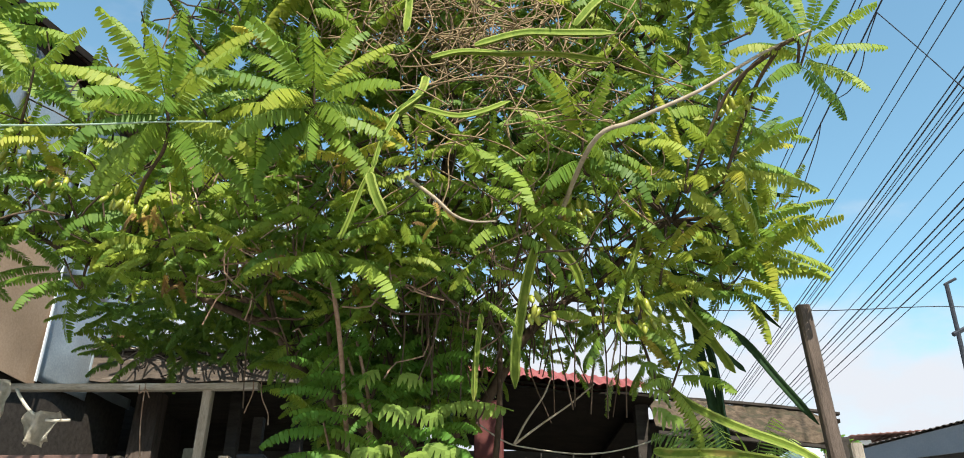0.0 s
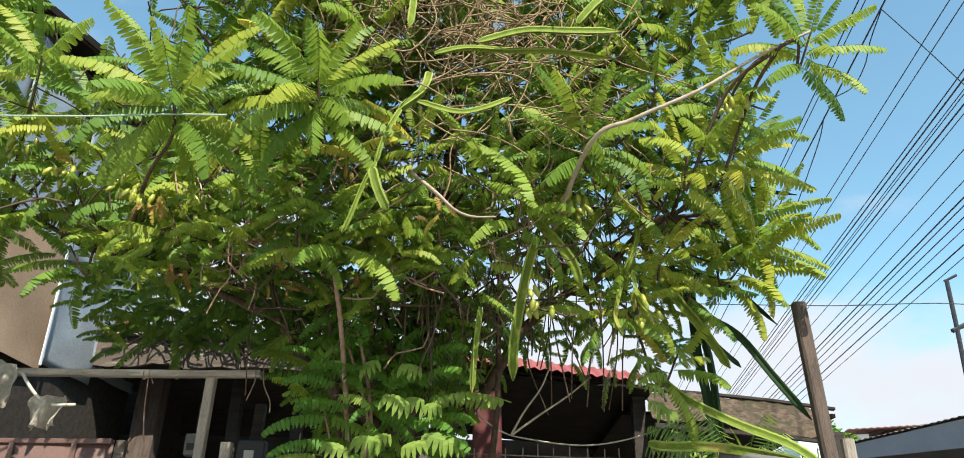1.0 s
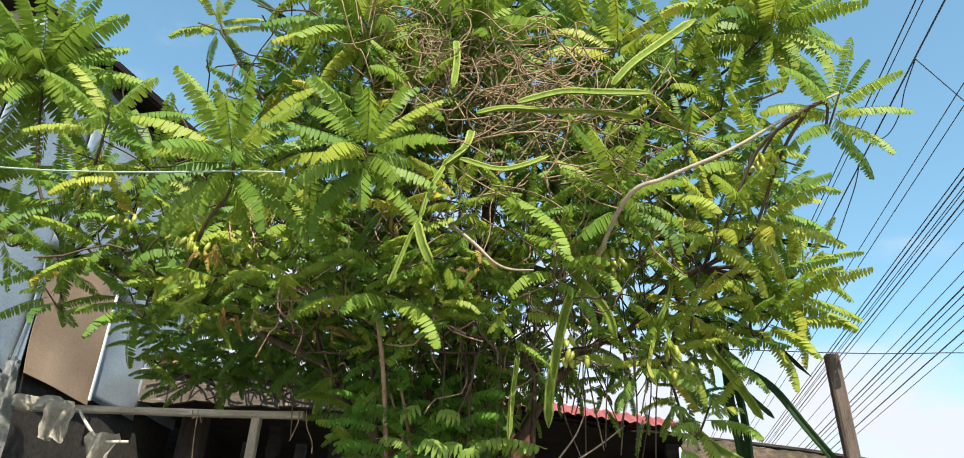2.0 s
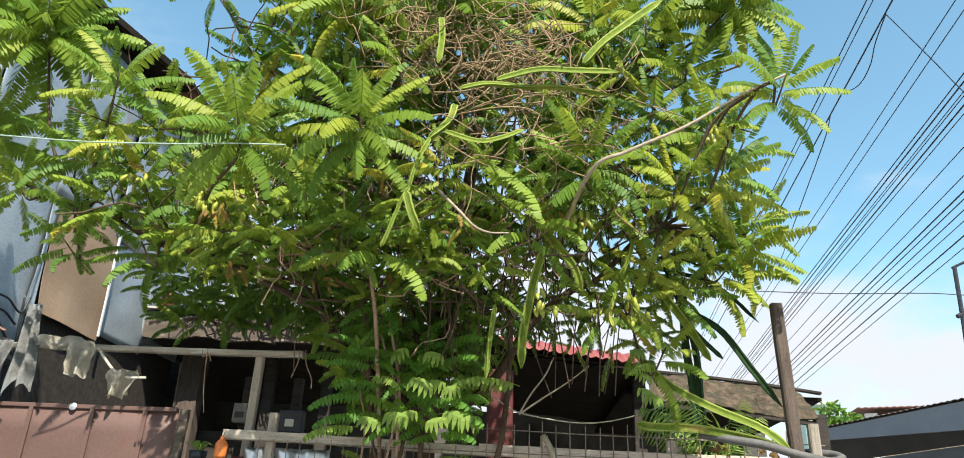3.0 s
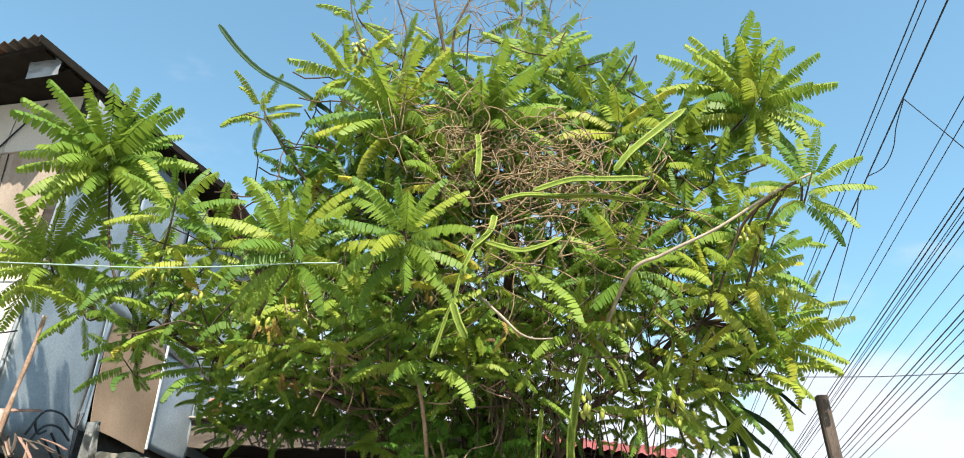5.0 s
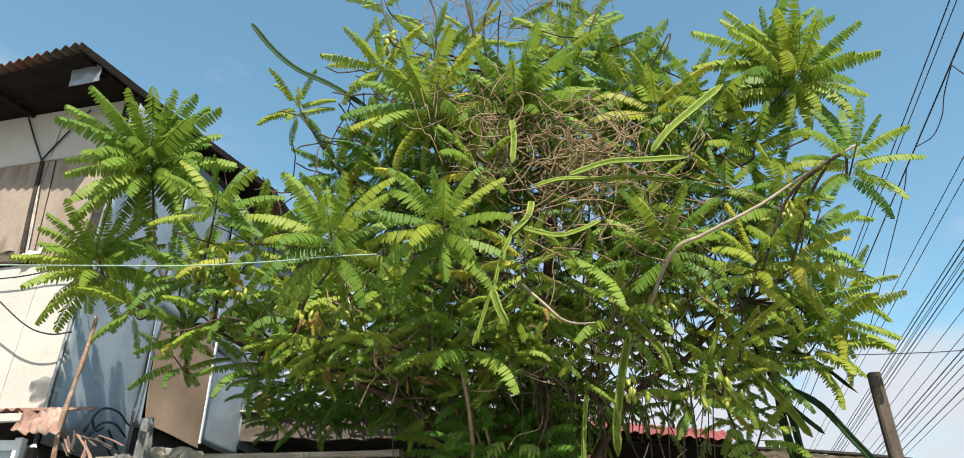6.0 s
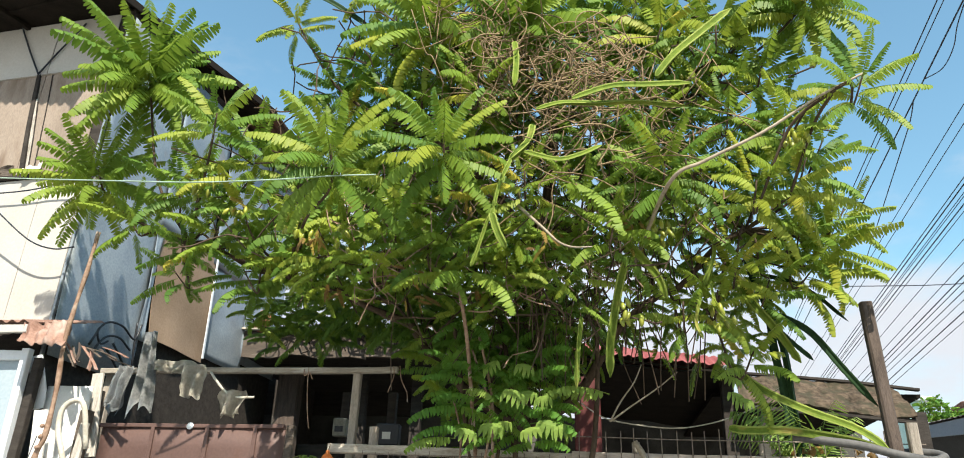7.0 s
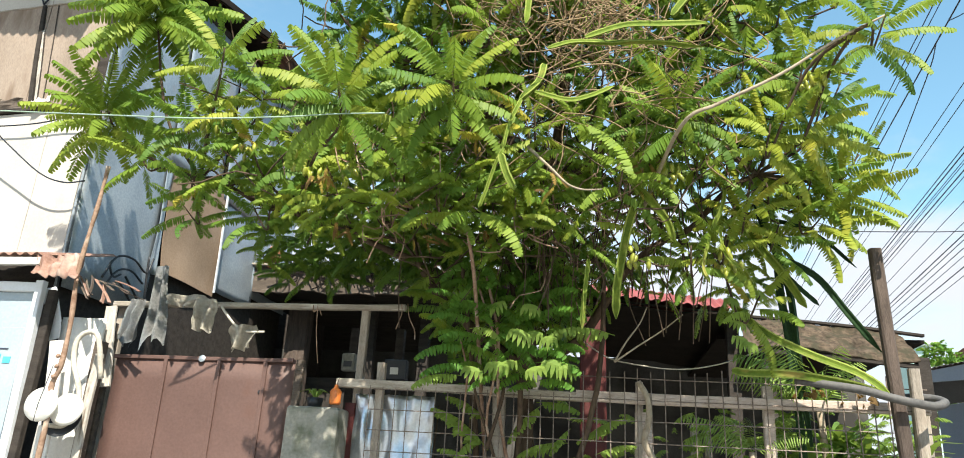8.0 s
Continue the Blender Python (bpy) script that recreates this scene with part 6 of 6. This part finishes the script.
part("disc", lathe((-3.13, 3.45, 1.72), [(0.0, 0.0), (0.092, 0.0), (0.099, 0.008), (0.096, 0.022), (0.05, 0.034), (0.0, 0.036)], 28, (0.05, -1, 0.1)), m_dull_white, lid, smooth=True)
part("cord", tube([Vector((-3.12, 3.45, 1.95)), Vector((-3.127, 3.407, 1.72)), Vector((-3.14, 3.42, 1.62))], 0.003, 5), m_black, lid)
# Black disc put where lid and plate throw a dark crescent of shadow.
lid = thing("shadow_disc", (-3.06, 3.56, 1.62), "shallow black disc behind the pale hose, in place of a shadow", "basin")
part("disc", lathe((-3.06, 3.56, 1.66), [(0.0, 0.0), (0.10, 0.0), (0.118, 0.014), (0.112, 0.016), (0.095, 0.008), (0.0, 0.008)], 28, (0.1, -1, 0.25)), m_black, lid, smooth=True)
plate = thing("plate", (-3.0, 3.52, 1.66), "white dished plate hanging behind the pan lid", "plate")
part("dish", lathe((-3.01, 3.52, 1.70), [(0.0, 0.0), (0.075, 0.0), (0.092, 0.014), (0.096, 0.018), (0.07, 0.026), (0.0, 0.028)], 28, (0.15, -1, 0.15)), m_dull_white, plate, smooth=True)
coil = thing("hose_loop", (-3.03, 3.55, 1.6), "pale beige hose hanging in a long loop", "hose")
part("tube", tube(spline([(-2.90, 3.60, 1.9), (-2.94, 3.55, 2.14), (-3.02, 3.55, 2.17), (-3.07, 3.54, 2.11), (-3.05, 3.53, 1.98), (-2.98, 3.53, 1.83), (-2.96, 3.53, 1.71), (-3.02, 3.53, 1.62), (-3.12, 3.54, 1.61)], 6), 0.016, 9), m_pale_cloth, coil, smooth=True)

# ---------------------------------------------------------------- rags and oddments on the rail over the gate
def rag(name, at, wide, high, material, label, seed):
    """A cloth hung over the rail, folded and ragged below."""
    ob = thing(name, at, label, "cloth")
    n, m = 16, 14
    verts, faces = [], []
    for j in range(m + 1):
        for i in range(n + 1):
            u, v = i / n, j / m
            fold = 0.035 * math.sin(u * 11 + seed + 2 * v) * (0.3 + v) + 0.03 * noise.noise((u * 3, v * 3, seed))
            drop = high * v * (1 + 0.25 * noise.noise((u * 4, seed, 0)))
            verts.append((at[0] + (u - 0.5) * wide * (1 - 0.35 * abs(math.sin(2.2 * v + seed))) + 0.03 * v * math.sin(seed), at[1] - 0.045 + fold, at[2] - drop))
    for j in range(m):
        for i in range(n):
            a = j * (n + 1) + i
            faces.append((a, a + 1, a + n + 2, a + n + 1))
    bm = geo(verts, faces)
    bmesh.ops.solidify(bm, geom=bm.faces[:], thickness=0.004)
    part("cloth", bm, material, ob, smooth=True)
    return ob


rag("rag", (-2.79, 3.88, 2.68), 0.15, 0.50, m_cloth, "grey torn plastic sheet draped over the rail", 1.3)
rag("rag", (-2.90, 3.86, 2.45), 0.14, 0.30, m_cloth, "faded grey rag hung over the rail", 4.4)
rag("rag", (-2.44, 3.86, 2.46), 0.17, 0.20, m_pale_cloth, "cream coloured cloth hung on the rail", 2.6)
rag("hanging_bag", (-2.13, 3.84, 2.29), 0.20, 0.15, m_pale_cloth, "limp beige bag hung below the rail", 5.7)
rag("rag", (-2.62, 3.92, 2.50), 0.34, 0.08, m_pale_cloth, "crumpled cream cloth on the rail", 8.7)
stick = thing("bent_stick", (-2.16, 3.80, 2.2), "pale bent stick hanging from the rail", "stick")
part("stick", tube(spline([(-2.34, 3.86, 2.42), (-2.27, 3.80, 2.36), (-2.2, 3.80, 2.29), (-2.12, 3.80, 2.25), (-2.0, 3.80, 2.25)], 5), 0.008, 6), m_pale_cloth, stick, smooth=True)
for pts in ([(-1.71, 3.9, 2.46), (-1.70, 3.89, 2.34), (-1.68, 3.88, 2.2), (-1.66, 3.89, 2.08)], [(-1.12, 3.9, 2.47), (-1.10, 3.88, 2.38), (-1.06, 3.88, 2.3), (-1.05, 3.87, 2.24)], [(-1.16, 3.9, 2.47), (-1.15, 3.88, 2.4), (-1.18, 3.88, 2.3)],
            [(-1.74, 3.9, 2.45), (-1.72, 3.87, 2.4), (-1.69, 3.87, 2.42), (-1.67, 3.88, 2.38)]):
    twig = thing("hanging_twig", pts[0], "thin dry twig hanging from the grey rail", "twig", "hanging twigs")
    part("twig", tube(spline(pts, 5), 0.0032, 5), m_pole, twig, smooth=True)
# Dark bars that follow a scrolled dark shape on the wall.
rack = thing("wall_scrolls", (-3.66, 4.75, 2.7), "dark scrolled bars on the metal wall", "rack")
for pts in ([(0.30, 2.78), (0.42, 2.98), (0.62, 3.02), (0.80, 2.96), (0.86, 3.1)], [(0.34, 2.72), (0.46, 2.88), (0.62, 2.92), (0.78, 2.86)], [(0.80, 3.1), (0.82, 2.9), (0.86, 2.66)],
            [(0.42, 2.98), (0.36, 2.9), (0.42, 2.82), (0.50, 2.86)], [(0.50, 2.80), (0.62, 2.72), (0.74, 2.62)], [(0.56, 2.86), (0.7, 2.76), (0.84, 2.64)]):
    part("bar", tube(spline([side(s, z, 0.10) for s, z in pts], 6), 0.009, 6), m_black, rack, smooth=True)
pot = thing("clay_pot", (-3.42, 6.86, 3.52), "small terracotta pot lying on the shed roof", "pot")
part("pot", lathe((-3.45, 6.86, 3.60), [(0.0, 0), (0.06, 0), (0.09, 0.14), (0.10, 0.15), (0.10, 0.18), (0.085, 0.18), (0.08, 0.15), (0.0, 0.14)], 20, (0.5, -0.2, 0.5)), m_clay, pot, smooth=True)
dead = []
for i in range(34):
    p0 = Vector((R.uniform(-3.1, -1.5), 6.74, 3.5))
    a = R.uniform(-0.5, 3.6)
    d = Vector((math.cos(a), -0.25, math.sin(a) * 0.6)) * R.uniform(0.2, 0.5)
    dead.append(bent(p0, p0 + d, 0.15))
    for k in range(3):
        q = p0 + d * R.uniform(0.3, 0.9)
        dead.append(bent(q, q + Vector((R.uniform(-0.2, 0.2), -0.05, R.uniform(-0.25, 0.15))), 0.15))
# Near-black twigs: the tree's shade on the heap is put into their colour.
brush = thing("dead_branches", (-2.6, 6.7, 3.4), "dark dead branches heaped on the shed roof", "branches")
tagged(part("brushwood", many_tubes(dead, 0.007, 5), m_shade_black, brush), kind="stuff")

# ---------------------------------------------------------------- small things at the pier and behind the fence
can = thing("plastic_bottle", (-1.485, 3.78, 1.80), "small orange plastic bottle hung on the fence rail", "bottle")
part("body", lathe((-1.485, 3.78, 1.82), [(0.0, 0), (0.030, 0.0), (0.034, 0.01), (0.034, 0.075), (0.024, 0.09), (0.012, 0.10), (0.012, 0.115), (0.0, 0.115)], 18), m_plastic, can, smooth=True)
part("hook", tube([Vector((-1.485, 3.78, 1.93)), Vector((-1.48, 3.80, 1.98)), Vector((-1.475, 3.83, 1.96))], 0.003, 5), m_wire, can)
planter = thing("potted_plant", (-1.63, 3.84, 1.80), "small potted plant with pale leaves on the pier", "plant")
part("pot", lathe((-1.63, 3.84, 1.80), [(0.0, 0), (0.04, 0), (0.05, 0.06), (0.045, 0.06), (0.0, 0.055)], 16), m_black, planter, smooth=True)
for i in range(8):
    az = i * 0.8
    v = [Vector((-1.63, 3.84, 1.85)) + Vector((math.cos(az) * r, math.sin(az) * r, h)) + Vector((-math.sin(az), math.cos(az), 0)) * w for r, h, w in ((0, 0, 0), (0.05, 0.06, 0.014), (0.05, 0.06, -0.014), (0.11, 0.04, 0))]
    part("leaf", geo(v, [(0, 1, 2), (1, 3, 2)]), m_blade, planter)
meter = thing("switch_box", (-1.38, 4.8, 2.1), "dark switch box with a pale label on the shed post", "box")
part("case", block(-1.47, 4.74, 2.11, -1.30, 4.82, 2.26, 0.008), m_black, meter)
part("label", block(-1.42, 4.735, 2.15, -1.36, 4.739, 2.20, 0), m_dull_white, meter)
part("mounting_post", board((-1.385, 4.86, 0), (-1.385, 4.86, 2.5), 0.06, 0.06, (1, 0, 0)), m_dark_wood, meter)
box2 = thing("meter_box", (-1.75, 4.8, 2.15), "small grey meter box on a board", "box")
part("case", block(-1.80, 4.76, 2.17, -1.70, 4.82, 2.30, 0.008), m_concrete, box2)
part("window", block(-1.78, 4.752, 2.20, -1.72, 4.759, 2.24, 0), m_black, box2)
part("mounting_post", board((-1.75, 4.86, 0), (-1.75, 4.86, 2.5), 0.06, 0.06, (1, 0, 0)), m_dark_wood, box2)
red_stand = thing("red_board", (-1.43, 3.95, 0), "dark red painted board beside the pier", "board")
part("board", board((-1.435, 3.95, 0), (-1.435, 3.95, 1.85), 0.07, 0.03, (1, 0, 0)), m_red, red_stand)
litter = thing("dry_leaves", (1.25, 3.80, 1.94), "withered brown leaves caught on the fence rail", "leaves")
its = []
for i in range(13):
    its.append((3, leaf_pose((R.uniform(1.15, 1.55), 3.76 + R.uniform(-0.05, 0.05), 1.94 + R.uniform(-0.03, 0.07)), R.uniform(0, 6.28), R.uniform(-0.8, 0.5), R.uniform(-1, 1), R.uniform(0.28, 0.5)), R.random() * 0.6))
joined_leaves("leaf_litter", its, m_dead_leaf, litter, "curled brown leaves", LOW_NP, LOW_F)
hose = thing("hose", (1.5, 3.62, 1.9), "thick grey hose looped round the corner post", "hose")
part("tube", tube(spline([(1.12, 3.66, 2.03), (1.26, 3.60, 2.00), (1.43, 3.58, 1.975), (1.58, 3.57, 1.935), (1.69, 3.58, 1.915), (1.78, 3.59, 1.905), (1.85, 3.64, 1.93), (1.85, 3.74, 1.96), (1.78, 3.80, 1.975), (1.70, 3.80, 1.97)], 7), 0.023, 10), m_hose, hose, smooth=True)
stick2 = thing("hooked_branch", (0.33, 3.78, 0.9), "pale crooked branch tied to the fence", "branch")
part("branch", tube(spline([(0.46, 3.75, 1.3), (0.38, 3.75, 1.55), (0.32, 3.75, 1.68), (0.345, 3.76, 1.80), (0.34, 3.77, 1.92), (0.29, 3.77, 2.01)], 5), lambda t: 0.022 - 0.006 * t, 7), m_twig, stick2, smooth=True)
cord = thing("cord", (0.6, 4.1, 2.1), "slack white cord strung across the porch", "cord")
part("cord", tube(spline([(-0.05, 4.0, 2.3), (0.11, 4.1, 2.21), (0.25, 4.1, 2.17), (0.54, 4.1, 2.14), (0.80, 4.1, 2.18), (1.05, 4.1, 2.28), (1.2, 4.0, 2.4)], 6), 0.0042, 5), m_pale_cloth, cord, smooth=True)
line_l = thing("clothes_line", (-2.4, 3.0, 3.3), "pale green line strung into the tree", "line")
part("line", tube(spline([(-4.42, 2.35, 3.14), (-2.87, 2.35, 3.04), (-2.20, 2.35, 3.00), (-1.82, 2.35, 2.98), (-1.42, 2.35, 2.98), (-1.15, 2.35, 2.99), (-0.92, 2.35, 2.99)], 6), 0.0034, 5), m_line, line_l, smooth=True)
wall_wire = thing("wall_wire", (-4.1, 4.1, 3.4), "slack black wire on the white wall", "wire")
part("wire", tube(spline([(-5.56, 4.05, 4.49), (-4.83, 4.05, 4.05), (-4.40, 4.05, 3.71), (-4.06, 4.05, 3.46), (-3.84, 4.05, 3.38), (-3.67, 4.05, 3.39)], 6), 0.006, 5), m_cable, wall_wire, smooth=True)
wall_wire2 = thing("wall_wire", (-4.1, 4.1, 4.0), "black wire along the house front", "wire")
part("wire", tube(spline([(-5.5, 4.30, 3.97), (-4.4, 4.18, 3.93), (-3.9, 4.10, 3.97), (-3.3, 3.9, 3.95)], 6), 0.006, 5), m_cable, wall_wire2, smooth=True)
thin_wire = thing("service_wire", (5, 9, 4.7), "thin black wire crossing the lane", "wire")
part("wire", tube(spline([(-3.62, 7.66, 5.2), (-1.0, 8.9, 4.86), (3.7, 9.0, 4.76), (6.03, 9.0, 4.80), (8.2, 9, 4.5), (10, 9, 4.18)], 5), 0.006, 5), m_cable, thin_wire)
drop = thing("service_wire", (3.9, 6, 6), "looped service wire hanging between cables", "wire")
part("wire", tube(spline([(4.02, 6.09, 6.90), (4.13, 6.59, 6.90), (4.26, 7.01, 6.91), (4.30, 7.41, 6.91), (4.18, 7.64, 6.92)], 6), 0.0065, 5), m_cable, drop)
branch_wire = thing("service_wire", (3.8, 7, 6), "service wire branching down from the main cable", "wire")
part("wire", tube(spline([(4.22, 8.07, 6.92), (4.36, 8.57, 6.92), (4.54, 9.39, 6.94), (4.78, 10.55, 6.96), (5.50, 14.03, 7.02)], 6), 0.0075, 5), m_cable, branch_wire)
cross_wire = thing("service_wire", (6, 6, 6.5), "thin wire crossing between the cables", "wire")
part("wire", tube(spline([(4.02, 6.09, 6.90), (4.39, 6.09, 6.33), (4.67, 6.09, 5.88), (5.21, 6.09, 5.12)], 6), 0.0055, 5), m_cable, cross_wire)

# ---------------------------------------------------------------- far things across the lane
mast = thing("antenna_mast", (9.7, 15, 0), "thin dark pole with a short crossbar", "pole")
part("shaft", tube([Vector((9.16, 15, 0)), Vector((9.59, 15.00, 6.56)), Vector((9.64, 15.00, 7.58))], 0.045, 8), m_cable, mast)
part("crossbar", tube([Vector((9.59, 15.00, 7.58)), Vector((9.87, 15.00, 7.72))], 0.03, 6), m_cable, mast)
part("bracket", tube([Vector((9.48, 15.00, 6.49)), Vector((9.98, 15.00, 6.72))], 0.05, 6), m_cable, mast)


def far_tree(at, high, wide, n, seed):
    rng = random.Random(seed)
    ob = thing("far_tree", at, "distant round green tree", "tree")
    part("trunk", tube(spline([at, (at[0] + 0.2, at[1], at[2] + high * 0.4), (at[0], at[1], at[2] + high * 0.75)], 5), lambda t: 0.16 - 0.1 * t, 7), m_bark, ob, smooth=True)
    its = []
    lobes = [(rng.uniform(-1, 1) * wide * 0.6, rng.uniform(-1, 1) * wide * 0.5, high * rng.uniform(0.55, 0.9), wide * rng.uniform(0.3, 0.5)) for _ in range(9)]
    for i in range(n):
        lx, ly, lz, lr = rng.choice(lobes)
        d = Vector((rng.gauss(0, 1), rng.gauss(0, 1), rng.gauss(0, 1))).normalized() * lr * rng.uniform(0.5, 1.05)
        its.append((2, leaf_pose(Vector(at) + Vector((lx, ly, lz)) + d, rng.uniform(0, 6.28), rng.uniform(-0.6, 0.8), rng.uniform(-0.5, 0.5), rng.uniform(0.5, 1.0) * (0.6 + wide * 0.4)), rng.random()))
    joined_leaves("crown", its, m_low_leaf, ob, "green leafy crown", LOW_NP, LOW_F)


far_tree((8.25, 18.5, 0), 5.65, 0.66, 1500, 5)
